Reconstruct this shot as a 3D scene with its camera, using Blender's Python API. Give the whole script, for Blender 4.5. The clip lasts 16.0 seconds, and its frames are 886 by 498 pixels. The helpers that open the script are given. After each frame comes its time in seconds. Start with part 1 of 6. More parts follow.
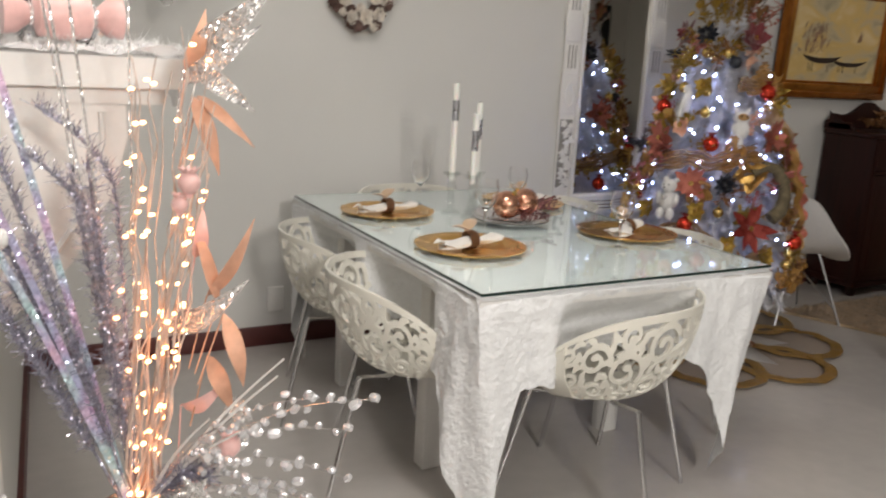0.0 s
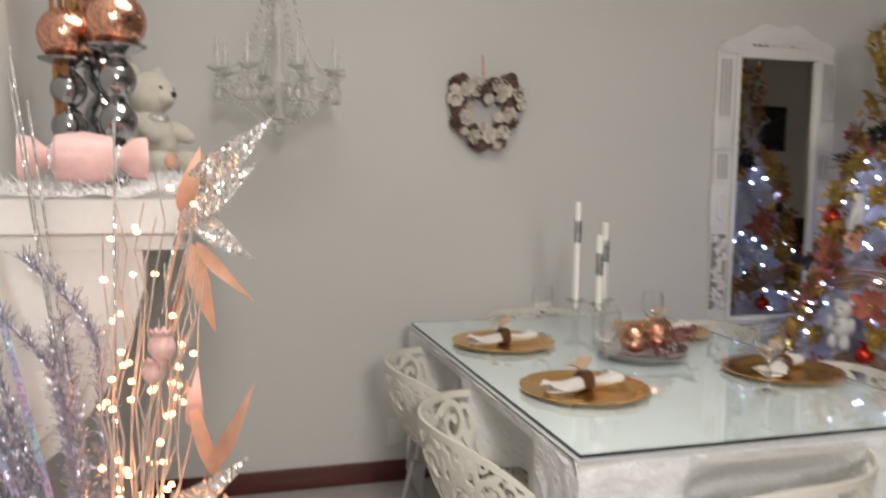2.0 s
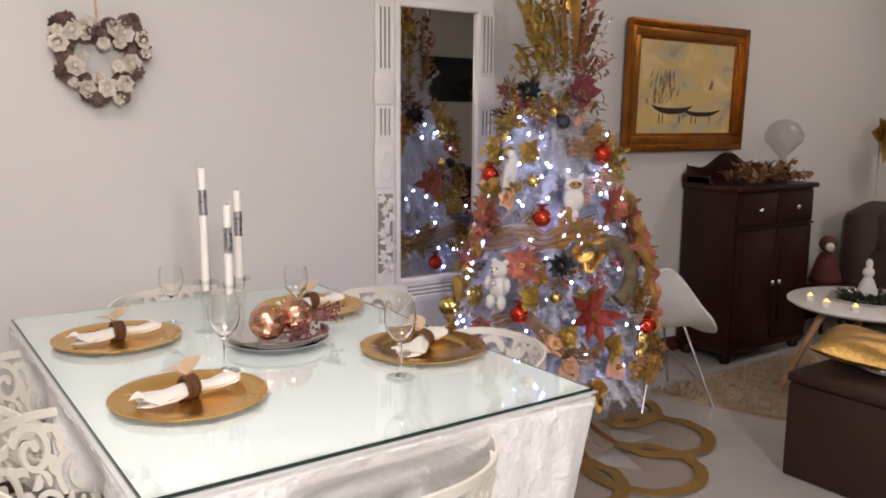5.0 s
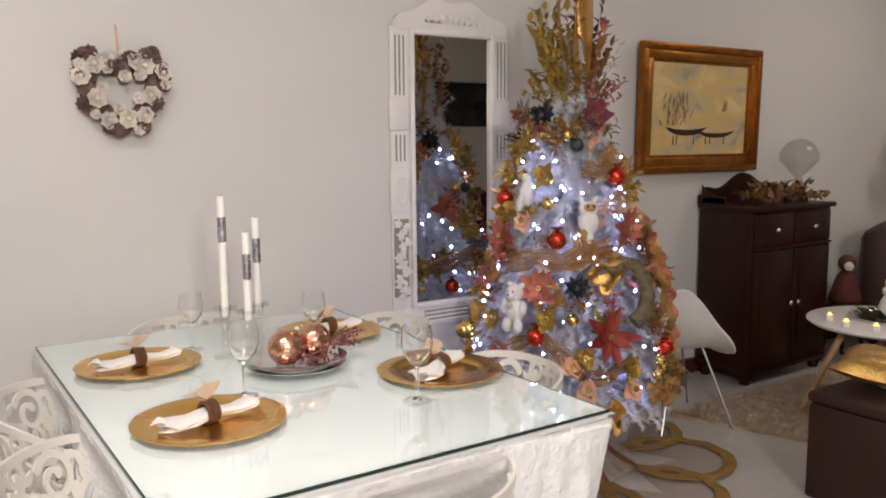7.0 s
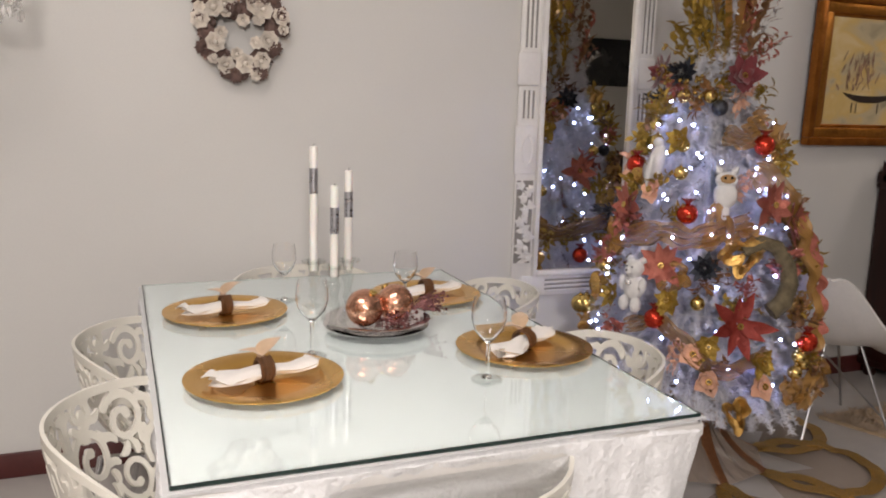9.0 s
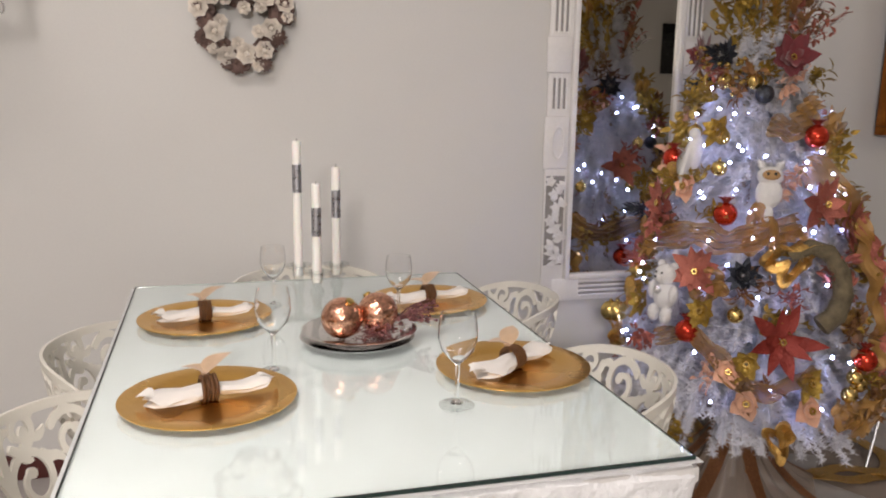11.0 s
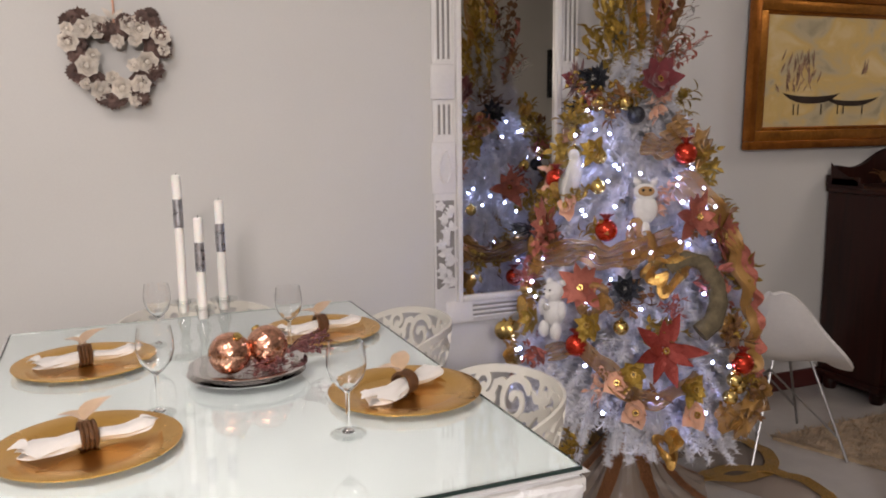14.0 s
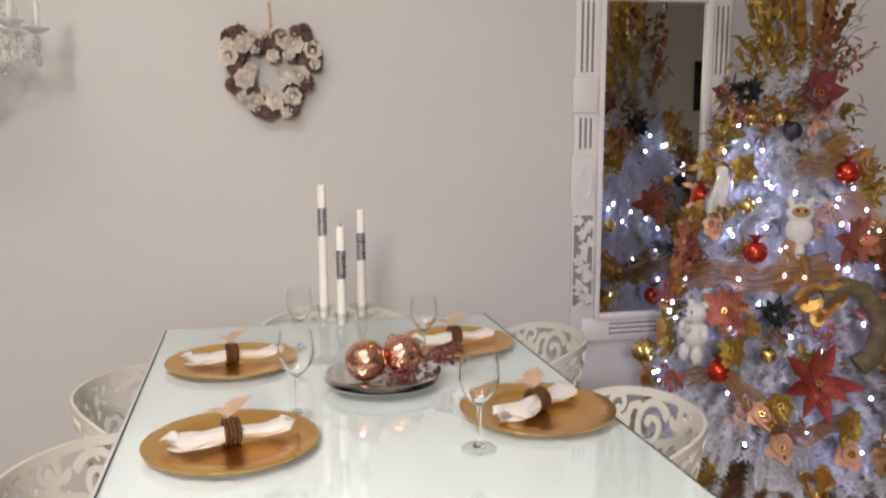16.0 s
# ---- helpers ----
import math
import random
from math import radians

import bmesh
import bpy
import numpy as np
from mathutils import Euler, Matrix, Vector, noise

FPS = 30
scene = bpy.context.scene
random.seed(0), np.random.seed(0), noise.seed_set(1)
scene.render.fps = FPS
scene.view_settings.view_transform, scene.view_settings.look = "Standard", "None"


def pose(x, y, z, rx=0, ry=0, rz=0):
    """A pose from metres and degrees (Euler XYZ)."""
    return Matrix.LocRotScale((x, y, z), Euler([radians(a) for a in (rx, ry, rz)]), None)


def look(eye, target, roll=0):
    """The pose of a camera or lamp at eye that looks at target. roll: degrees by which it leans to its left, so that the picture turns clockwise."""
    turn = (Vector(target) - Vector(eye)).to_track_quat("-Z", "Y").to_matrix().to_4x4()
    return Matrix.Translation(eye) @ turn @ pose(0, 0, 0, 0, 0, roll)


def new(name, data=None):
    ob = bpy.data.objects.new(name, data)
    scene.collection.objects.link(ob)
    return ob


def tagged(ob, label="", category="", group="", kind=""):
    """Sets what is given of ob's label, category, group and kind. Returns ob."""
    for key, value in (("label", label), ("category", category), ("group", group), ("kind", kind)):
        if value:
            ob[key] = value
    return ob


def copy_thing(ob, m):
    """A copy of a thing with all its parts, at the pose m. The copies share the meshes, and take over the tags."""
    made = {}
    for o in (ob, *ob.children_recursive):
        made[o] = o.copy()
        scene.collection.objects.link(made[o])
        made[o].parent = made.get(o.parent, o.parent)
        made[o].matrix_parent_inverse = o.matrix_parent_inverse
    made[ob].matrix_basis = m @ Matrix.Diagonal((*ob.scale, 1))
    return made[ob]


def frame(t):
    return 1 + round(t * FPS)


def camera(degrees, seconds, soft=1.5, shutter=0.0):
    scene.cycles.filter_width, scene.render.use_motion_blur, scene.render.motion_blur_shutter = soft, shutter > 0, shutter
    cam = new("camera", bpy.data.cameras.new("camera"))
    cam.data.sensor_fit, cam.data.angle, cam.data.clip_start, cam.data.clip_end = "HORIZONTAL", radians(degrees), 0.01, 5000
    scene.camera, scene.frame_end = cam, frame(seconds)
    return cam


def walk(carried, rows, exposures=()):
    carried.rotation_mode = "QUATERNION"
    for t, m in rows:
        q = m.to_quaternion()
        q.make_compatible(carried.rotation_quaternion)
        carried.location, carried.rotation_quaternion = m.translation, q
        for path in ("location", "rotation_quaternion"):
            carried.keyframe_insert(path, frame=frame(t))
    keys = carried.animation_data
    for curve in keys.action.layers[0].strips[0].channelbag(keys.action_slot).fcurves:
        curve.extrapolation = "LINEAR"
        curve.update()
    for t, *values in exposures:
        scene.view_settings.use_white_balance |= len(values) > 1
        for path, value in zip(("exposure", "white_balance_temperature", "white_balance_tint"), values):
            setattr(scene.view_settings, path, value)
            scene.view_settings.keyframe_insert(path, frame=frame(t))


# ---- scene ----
cam = camera(56.9, 16.0, 1.9, 0.5)
PATH = [
    (0, (0.154, 0.46, 1.371), (1.092, 2.167, 0.92), 3.1),
    (0.5, (0.179, 0.482, 1.363), (1.035, 2.215, 0.848), 4.5),
    (1, (0.219, 0.486, 1.359), (1.107, 2.194, 0.817), 2.5),
    (1.5, (0.337, 0.548, 1.375), (1.113, 2.349, 0.982), 0.6),
    (2, (0.469, 0.631, 1.407), (1.02, 2.543, 1.204), 0.7),
    (2.5, (0.592, 0.7, 1.425), (0.957, 2.663, 1.312), -1.1),
    (3, (0.679, 0.776, 1.461), (1.036, 2.735, 1.281), -0.2),
    (3.5, (0.773, 0.861, 1.459), (1.227, 2.795, 1.228), -0.1),
    (4, (0.853, 0.901, 1.442), (1.602, 2.734, 1.164), 0.4),
    (4.5, (0.925, 0.867, 1.44), (1.978, 2.538, 1.121), -0.1),
    (5, (0.912, 0.83, 1.443), (2.046, 2.447, 1.125), 0.5),
    (5.2, (0.904, 0.824, 1.442), (2.025, 2.451, 1.129), 0.1),
    (7.3, (0.903, 0.799, 1.447), (2.001, 2.45, 1.188), -0.5),
    (7.5, (0.915, 0.793, 1.458), (1.991, 2.449, 1.147), -0.4),
    (8, (0.986, 0.833, 1.439), (1.927, 2.562, 1.086), -0.0),
    (8.5, (1.12, 0.849, 1.441), (1.947, 2.642, 1.123), 1.7),
    (8.7, (1.154, 0.853, 1.435), (1.935, 2.659, 1.081), 1.9),
    (10.8, (1.495, 1.011, 1.428), (2.062, 2.896, 1.072), 0.7),
    (11, (1.529, 1.003, 1.43), (2.058, 2.893, 1.046), 0.9),
    (11.5, (1.583, 0.986, 1.421), (2.027, 2.898, 1.04), 0.1),
    (12, (1.598, 0.976, 1.415), (1.986, 2.901, 1.034), -1.0),
    (12.5, (1.591, 0.978, 1.417), (2.023, 2.9, 1.069), -0.8),
    (13, (1.577, 0.978, 1.425), (2.174, 2.858, 1.09), -0.5),
    (13.5, (1.564, 0.98, 1.426), (2.287, 2.819, 1.114), -0.4),
    (14, (1.564, 0.978, 1.429), (2.32, 2.802, 1.111), -0.7),
    (14.5, (1.563, 0.983, 1.428), (2.246, 2.84, 1.133), -0.5),
    (15, (1.566, 0.987, 1.443), (2.176, 2.879, 1.218), -0.6),
    (15.5, (1.565, 0.99, 1.445), (2.029, 2.925, 1.244), -1.0),
    (16, (1.562, 0.994, 1.434), (2.008, 2.922, 1.146), -0.1),
]
walk(cam, [(t, look(eye, target, roll)) for t, eye, target, roll in PATH],
     [(0, -0.15, 6370, 3), (0.5, -0.46, 6370, 3), (1.0, -0.3, 6370, 3), (1.5, -0.27, 6370, 3), (2.0, -0.30, 6400, 4), (2.4, -0.40, 6450, 5), (3.0, -0.30, 6350, 4), (3.5, -0.24, 6500, 5), (4.5, -0.06, 6500, 10), (5.0, 0.24, 6500, 10), (8.0, 0.22, 6500, 9), (8.5, 0.08, 6500, 9), (11.0, 0.1, 6500, 9), (12.0, -0.06, 6500, 9), (12.5, -0.12, 6500, 10), (13.0, -0.16, 6500, 10), (13.5, -0.02, 6500, 11), (14.5, 0.12, 6500, 11), (15.0, 0.22, 6500, 10), (15.5, 0.28, 6500, 10), (16.0, 0.10, 6500, 9)])

# ---- world, large lights ----
world = bpy.data.worlds.new("world")
scene.world = world
world.use_nodes = True
sky = world.node_tree.nodes.new("ShaderNodeTexSky")
sky.sky_type, sky.sun_disc = "NISHITA", False
sky.sun_elevation = radians(25)
world.node_tree.links.new(sky.outputs[0], world.node_tree.nodes["Background"].inputs[0])
world.node_tree.nodes["Background"].inputs[1].default_value = 0.06


def area_lamp(name, place, target, wide, high, watts, colour):
    data = bpy.data.lights.new(name, "AREA")
    data.shape, data.size, data.size_y = "RECTANGLE", wide, high
    data.energy, data.color = watts, colour
    ob = new(name, data)
    ob.matrix_world = look(place, target)
    return tagged(ob, "unseen area light added to light the room", "lamp", kind="structure")


# Unseen key light behind the camera, set from the slant of candle shadows.
area_lamp("key_light", (0.6, -1.9, 2.40), (1.2, 3.4, 0.6), 0.5, 0.5, 104, (1.0, 0.90, 0.86))
# Two added fill lights without a fixture, kept out of the mirror's view.
area_lamp("fill_dining", (0.85, 1.7, 2.99), (0.85, 1.7, 0.0), 1.0, 1.0, 34, (1.0, 0.90, 0.86))
area_lamp("fill_living", (6.3, 2.5, 2.99), (6.3, 2.5, 0.0), 0.9, 0.9, 16, (1.0, 0.85, 0.76))


# ---- materials ----
def node_mat(name):
    m = bpy.data.materials.new(name)
    m.use_nodes = True
    return m, m.node_tree, m.node_tree.nodes["Principled BSDF"]


def mat(name, colour, rough=0.5, metal=0.0, vary=0.15, scale=6.0, grain=60.0, bump=0.1, coat=0.0, sheen=0.0, piece=0.0, emit=0.0, sub=0.0):
    """A surface whose colour drifts at two scales, with a fine relief; piece: how far single pieces differ."""
    m, t, b = node_mat(name)
    co = t.nodes.new("ShaderNodeTexCoord")
    big, small = t.nodes.new("ShaderNodeTexNoise"), t.nodes.new("ShaderNodeTexNoise")
    big.inputs["Scale"].default_value, small.inputs["Scale"].default_value = scale, grain
    big.inputs["Detail"].default_value, small.inputs["Detail"].default_value = 4, 5
    for n in (big, small):
        t.links.new(co.outputs["Object"], n.inputs["Vector"])
    mix = t.nodes.new("ShaderNodeMath")
    mix.operation = "MULTIPLY_ADD"
    mix.inputs[1].default_value = 0.45
    t.links.new(small.outputs["Fac"], mix.inputs[0])
    t.links.new(big.outputs["Fac"], mix.inputs[2])
    ramp = t.nodes.new("ShaderNodeMapRange")
    ramp.inputs["From Min"].default_value, ramp.inputs["From Max"].default_value = 0.45, 1.0
    ramp.inputs["To Min"].default_value, ramp.inputs["To Max"].default_value = 1 - vary, 1 + vary * 0.5
    t.links.new(mix.outputs[0], ramp.inputs["Value"])
    value = ramp.outputs["Result"]
    if piece:
        info = t.nodes.new("ShaderNodeObjectInfo")
        shift = t.nodes.new("ShaderNodeMapRange")
        shift.inputs["To Min"].default_value, shift.inputs["To Max"].default_value = 1 - piece, 1 + piece
        t.links.new(info.outputs["Random"], shift.inputs["Value"])
        times = t.nodes.new("ShaderNodeMath")
        times.operation = "MULTIPLY"
        t.links.new(value, times.inputs[0])
        t.links.new(shift.outputs["Result"], times.inputs[1])
        value = times.outputs[0]
    hue = t.nodes.new("ShaderNodeHueSaturation")
    hue.inputs["Color"].default_value = (*colour, 1)
    t.links.new(value, hue.inputs["Value"])
    t.links.new(hue.outputs["Color"], b.inputs["Base Color"])
    rr = t.nodes.new("ShaderNodeMapRange")
    rr.inputs["To Min"].default_value, rr.inputs["To Max"].default_value = max(0.02, rough - 0.08), min(1, rough + 0.1)
    t.links.new(big.outputs["Fac"], rr.inputs["Value"])
    t.links.new(rr.outputs["Result"], b.inputs["Roughness"])
    b.inputs["Metallic"].default_value = metal
    b.inputs["Coat Weight"].default_value = coat
    b.inputs["Sheen Weight"].default_value = sheen
    b.inputs["Subsurface Weight"].default_value = sub
    if bump:
        bp = t.nodes.new("ShaderNodeBump")
        bp.inputs["Strength"].default_value, bp.inputs["Distance"].default_value = bump, 0.01
        t.links.new(small.outputs["Fac"], bp.inputs["Height"])
        t.links.new(bp.outputs["Normal"], b.inputs["Normal"])
    if emit:
        b.inputs["Emission Color"].default_value = (*colour, 1)
        b.inputs["Emission Strength"].default_value = emit
    return m


def glass_mat(name, colour=(1, 1, 1), rough=0.02, ior=1.45):
    m, t, b = node_mat(name)
    b.inputs["Base Color"].default_value = (*colour, 1)
    b.inputs["Roughness"].default_value = rough
    b.inputs["IOR"].default_value = ior
    b.inputs["Transmission Weight"].default_value = 1.0
    return m


def thin_glass(name, tint, gloss=0.03):
    """Blown glass: clear, with a sheen that grows towards its edges."""
    m, t, b = node_mat(name)
    clear, shine, mixer, fres = (t.nodes.new(n) for n in ("ShaderNodeBsdfTransparent", "ShaderNodeBsdfGlossy", "ShaderNodeMixShader", "ShaderNodeLayerWeight"))
    clear.inputs["Color"].default_value = (*tint, 1)
    shine.inputs["Roughness"].default_value = gloss
    power = t.nodes.new("ShaderNodeMath")
    power.operation = "POWER"
    power.inputs[1].default_value = 2.6
    span = t.nodes.new("ShaderNodeMapRange")
    span.inputs["To Min"].default_value, span.inputs["To Max"].default_value = 0.05, 0.55
    t.links.new(fres.outputs["Facing"], power.inputs[0])
    t.links.new(power.outputs[0], span.inputs["Value"])
    t.links.new(span.outputs["Result"], mixer.inputs[0])
    t.links.new(clear.outputs[0], mixer.inputs[1])
    t.links.new(shine.outputs[0], mixer.inputs[2])
    t.links.new(mixer.outputs[0], t.nodes["Material Output"].inputs["Surface"])
    return m


def clear_mat(name, colour, see, rough=0.05, metal=0.0):
    """Thin clear film, net or crystal: partly see-through, with gloss."""
    m, t, b = node_mat(name)
    b.inputs["Base Color"].default_value = (*colour, 1)
    b.inputs["Roughness"].default_value, b.inputs["Metallic"].default_value = rough, metal
    mixer, clear = t.nodes.new("ShaderNodeMixShader"), t.nodes.new("ShaderNodeBsdfTransparent")
    mixer.inputs[0].default_value = see
    t.links.new(b.outputs[0], mixer.inputs[1])
    t.links.new(clear.outputs[0], mixer.inputs[2])
    t.links.new(mixer.outputs[0], t.nodes["Material Output"].inputs["Surface"])
    return m


def light_mat(name, colour, strength):
    m, t, b = node_mat(name)
    b.inputs["Base Color"].default_value = (*colour, 1)
    b.inputs["Emission Color"].default_value = (*colour, 1)
    b.inputs["Emission Strength"].default_value = strength
    return m


def wood_mat(name, dark, light, rough=0.35, stretch=(1, 1, 12), coat=0.2):
    m, t, b = node_mat(name)
    co, mp = t.nodes.new("ShaderNodeTexCoord"), t.nodes.new("ShaderNodeMapping")
    mp.inputs["Scale"].default_value = [24 / s for s in stretch]
    n = t.nodes.new("ShaderNodeTexNoise")
    n.inputs["Scale"].default_value, n.inputs["Detail"].default_value, n.inputs["Distortion"].default_value = 1.0, 6, 1.2
    r = t.nodes.new("ShaderNodeValToRGB")
    r.color_ramp.elements[0].position, r.color_ramp.elements[1].position = 0.3, 0.72
    r.color_ramp.elements[0].color, r.color_ramp.elements[1].color = (*dark, 1), (*light, 1)
    t.links.new(co.outputs["Object"], mp.inputs["Vector"])
    t.links.new(mp.outputs[0], n.inputs["Vector"])
    t.links.new(n.outputs["Fac"], r.inputs["Fac"])
    t.links.new(r.outputs["Color"], b.inputs["Base Color"])
    b.inputs["Roughness"].default_value, b.inputs["Coat Weight"].default_value = rough, coat
    b.inputs["Specular IOR Level"].default_value = 0.3
    bp = t.nodes.new("ShaderNodeBump")
    bp.inputs["Strength"].default_value, bp.inputs["Distance"].default_value = 0.08, 0.01
    t.links.new(n.outputs["Fac"], bp.inputs["Height"])
    t.links.new(bp.outputs["Normal"], b.inputs["Normal"])
    return m


def glitter_mat(name, colour, rough=0.25, metal=1.0, size=500.0, lean=0.9):
    """Foil or glitter: tiny facets that each lean their own way."""
    m, t, b = node_mat(name)
    co, v = t.nodes.new("ShaderNodeTexCoord"), t.nodes.new("ShaderNodeTexVoronoi")
    v.inputs["Scale"].default_value = size
    t.links.new(co.outputs["Object"], v.inputs["Vector"])
    geom, off, add = t.nodes.new("ShaderNodeNewGeometry"), t.nodes.new("ShaderNodeVectorMath"), t.nodes.new("ShaderNodeVectorMath")
    off.operation, add.operation = "MULTIPLY_ADD", "ADD"
    off.inputs[1].default_value, off.inputs[2].default_value = (lean,) * 3, (-lean / 2,) * 3
    unit = t.nodes.new("ShaderNodeVectorMath")
    unit.operation = "NORMALIZE"
    t.links.new(v.outputs["Color"], off.inputs[0])
    t.links.new(geom.outputs["Normal"], add.inputs[0])
    t.links.new(off.outputs[0], add.inputs[1])
    t.links.new(add.outputs[0], unit.inputs[0])
    t.links.new(unit.outputs[0], b.inputs["Normal"])
    hue = t.nodes.new("ShaderNodeHueSaturation")
    hue.inputs["Color"].default_value = (*colour, 1)
    rng = t.nodes.new("ShaderNodeMapRange")
    rng.inputs["To Min"].default_value, rng.inputs["To Max"].default_value = 0.55, 1.35
    t.links.new(v.outputs["Distance"], rng.inputs["Value"])
    t.links.new(rng.outputs["Result"], hue.inputs["Value"])
    t.links.new(hue.outputs["Color"], b.inputs["Base Color"])
    b.inputs["Roughness"].default_value, b.inputs["Metallic"].default_value = rough, metal
    return m


WALL = mat("wall_paint", (0.66, 0.655, 0.63), 0.75, vary=0.05, scale=1.3, grain=120, bump=0.04)
CEIL = mat("ceiling_paint", (0.78, 0.77, 0.75), 0.8, vary=0.04, scale=1.0, grain=90, bump=0.03)
FLOOR = mat("floor_stone", (0.50, 0.475, 0.45), 0.22, vary=0.12, scale=1.8, grain=14, bump=0.015)
MAROON = mat("maroon_paint", (0.085, 0.018, 0.016), 0.4, vary=0.25, scale=5)
WHITE = mat("white_paint", (0.78, 0.77, 0.75), 0.4, vary=0.08, scale=5, grain=70, bump=0.05)
CREAM = mat("cream_plastic", (0.80, 0.78, 0.70), 0.3, vary=0.05, scale=4, grain=200, bump=0.02, coat=0.2)
CHROME = mat("chrome", (0.75, 0.75, 0.76), 0.14, 1.0, vary=0.1, bump=0.0)
SILVER = mat("silver_plate", (0.74, 0.72, 0.71), 0.10, 1.0, vary=0.15, scale=14, bump=0.05)
CLOTH = mat("white_cotton", (0.86, 0.87, 0.88), 0.9, vary=0.10, scale=14, grain=55, bump=0.9, sheen=0.2)
NAPKIN = mat("napkin_linen", (0.86, 0.83, 0.79), 0.9, vary=0.06, scale=25, grain=300, bump=0.3, sheen=0.2)
GOLD = mat("gold_lacquer", (0.80, 0.47, 0.125), 0.25, 1.0, vary=0.14, scale=4, grain=300, bump=0.02)
GILT = mat("gilt_wood", (0.52, 0.22, 0.045), 0.36, 1.0, vary=0.4, scale=12, grain=70, bump=0.2)
GOLD_DARK = mat("old_gold", (0.42, 0.155, 0.032), 0.36, 1.0, vary=0.4, scale=14, grain=80, bump=0.2)
GOLD_SHINE = mat("gold_ball", (0.72, 0.52, 0.18), 0.2, 1.0, vary=0.15, bump=0.05)
GOLD_CLOTH = glitter_mat("gold_lame", (0.60, 0.37, 0.11), 0.35, 0.8, 260, 0.35)
COPPER = glitter_mat("copper_foil", (0.78, 0.42, 0.29), 0.2, 1.0, 120, 0.22)
PEACH = mat("peach_silk", (0.70, 0.39, 0.26), 0.55, vary=0.25, scale=20, sheen=0.5, piece=0.15)
PINK = mat("pink_satin", (0.80, 0.50, 0.47), 0.4, vary=0.2, scale=18, sheen=0.4)
BROWN_RING = mat("brown_beads", (0.16, 0.07, 0.025), 0.35, vary=0.5, scale=90, grain=400, bump=0.6)
GLASS = glass_mat("wine_glass", (1, 1, 1), 0.0, 1.45)
CRYSTAL = clear_mat("crystal", (0.70, 0.69, 0.66), 0.55, 0.05)
CANDLE = mat("candle_wax", (0.88, 0.86, 0.82), 0.45, vary=0.05, scale=10, bump=0.05, sub=0.1)
WREATH_WHITE = mat("shell_flower", (0.76, 0.70, 0.62), 0.6, vary=0.25, scale=25, piece=0.12)
CONE = mat("pine_cone", (0.17, 0.105, 0.088), 0.7, vary=0.5, scale=30, piece=0.3)
DARKWOOD = wood_mat("mahogany", (0.010, 0.0018, 0.0011), (0.030, 0.0052, 0.0028), 0.42, coat=0.05)
PALEWOOD = wood_mat("oak", (0.33, 0.17, 0.08), (0.52, 0.30, 0.16), 0.45)
LEATHER = mat("brown_leather", (0.030, 0.0095, 0.0055), 0.55, vary=0.35, scale=7, grain=140, bump=0.35)
RUG = mat("beige_shag", (0.58, 0.43, 0.27), 0.95, vary=0.4, scale=20, grain=150, bump=1.0, sheen=0.3)
BLACK = mat("black_plastic", (0.012, 0.012, 0.014), 0.25, vary=0.1, bump=0.0)
FLUFF = mat("white_tinsel", (0.72, 0.72, 0.76), 0.6, vary=0.15, scale=15, bump=0.0)
RED_SHINE = mat("red_ball", (0.55, 0.045, 0.02), 0.16, 0.75, vary=0.15, bump=0.0)
RED_GLITTER = glitter_mat("red_glitter", (0.25, 0.032, 0.022), 0.4, 0.4, 600, 0.7)
DARK_GLITTER = glitter_mat("dark_glitter", (0.05, 0.055, 0.07), 0.3, 0.7, 400)
ROSE_GLITTER = glitter_mat("rose_glitter", (0.46, 0.15, 0.11), 0.4, 0.5, 500)
SILVER_GLITTER = glitter_mat("silver_glitter", (0.92, 0.91, 0.90), 0.22, 0.75, 330, 1.3)
GOLD_GLITTER = glitter_mat("gold_glitter", (0.42, 0.28, 0.055), 0.35, 0.7, 420)
PLUSH = mat("cream_plush", (0.80, 0.74, 0.62), 0.95, vary=0.12, scale=25, grain=220, bump=0.9, sheen=0.6)
WHITE_PLUSH = mat("white_plush", (0.84, 0.83, 0.82), 0.95, vary=0.1, scale=30, grain=220, bump=0.8, sheen=0.5)
TULLE = clear_mat("tulle", (0.92, 0.91, 0.92), 0.45, 0.8)
ORGANZA = clear_mat("gold_organza", (0.46, 0.25, 0.065), 0.42, 0.4, 0.3)
STEEL = mat("brushed_steel", (0.42, 0.42, 0.43), 0.38, 1.0, vary=0.15, bump=0.02)
SHEER = clear_mat("sheer_cloth", (0.42, 0.33, 0.26), 0.5, 0.7)
BULB_COOL = light_mat("cool_bulb", (0.42, 0.51, 1.0), 62.0)
BULB_WARM = light_mat("warm_bulb", (1.0, 0.40, 0.17), 15.0)
FLAME = light_mat("led_flame", (1.0, 0.50, 0.10), 4.0)
MIRROR = mat("mirror_silver", (0.78, 0.76, 0.71), 0.03, 1.0, vary=0.02, bump=0.0)
MIRROR.node_tree.nodes["Principled BSDF"].inputs["Roughness"].default_value = 0.015
for link in list(MIRROR.node_tree.links):
    if link.to_socket.name == "Roughness":
        MIRROR.node_tree.links.remove(link)
TWIG = mat("pale_twig", (0.62, 0.52, 0.46), 0.5, vary=0.3, scale=30)
TAN = mat("tan_silk", (0.60, 0.42, 0.27), 0.55, vary=0.2, scale=20, sheen=0.4)
DRYLEAF = mat("dry_leaf", (0.22, 0.105, 0.038), 0.5, vary=0.45, scale=40, piece=0.25)


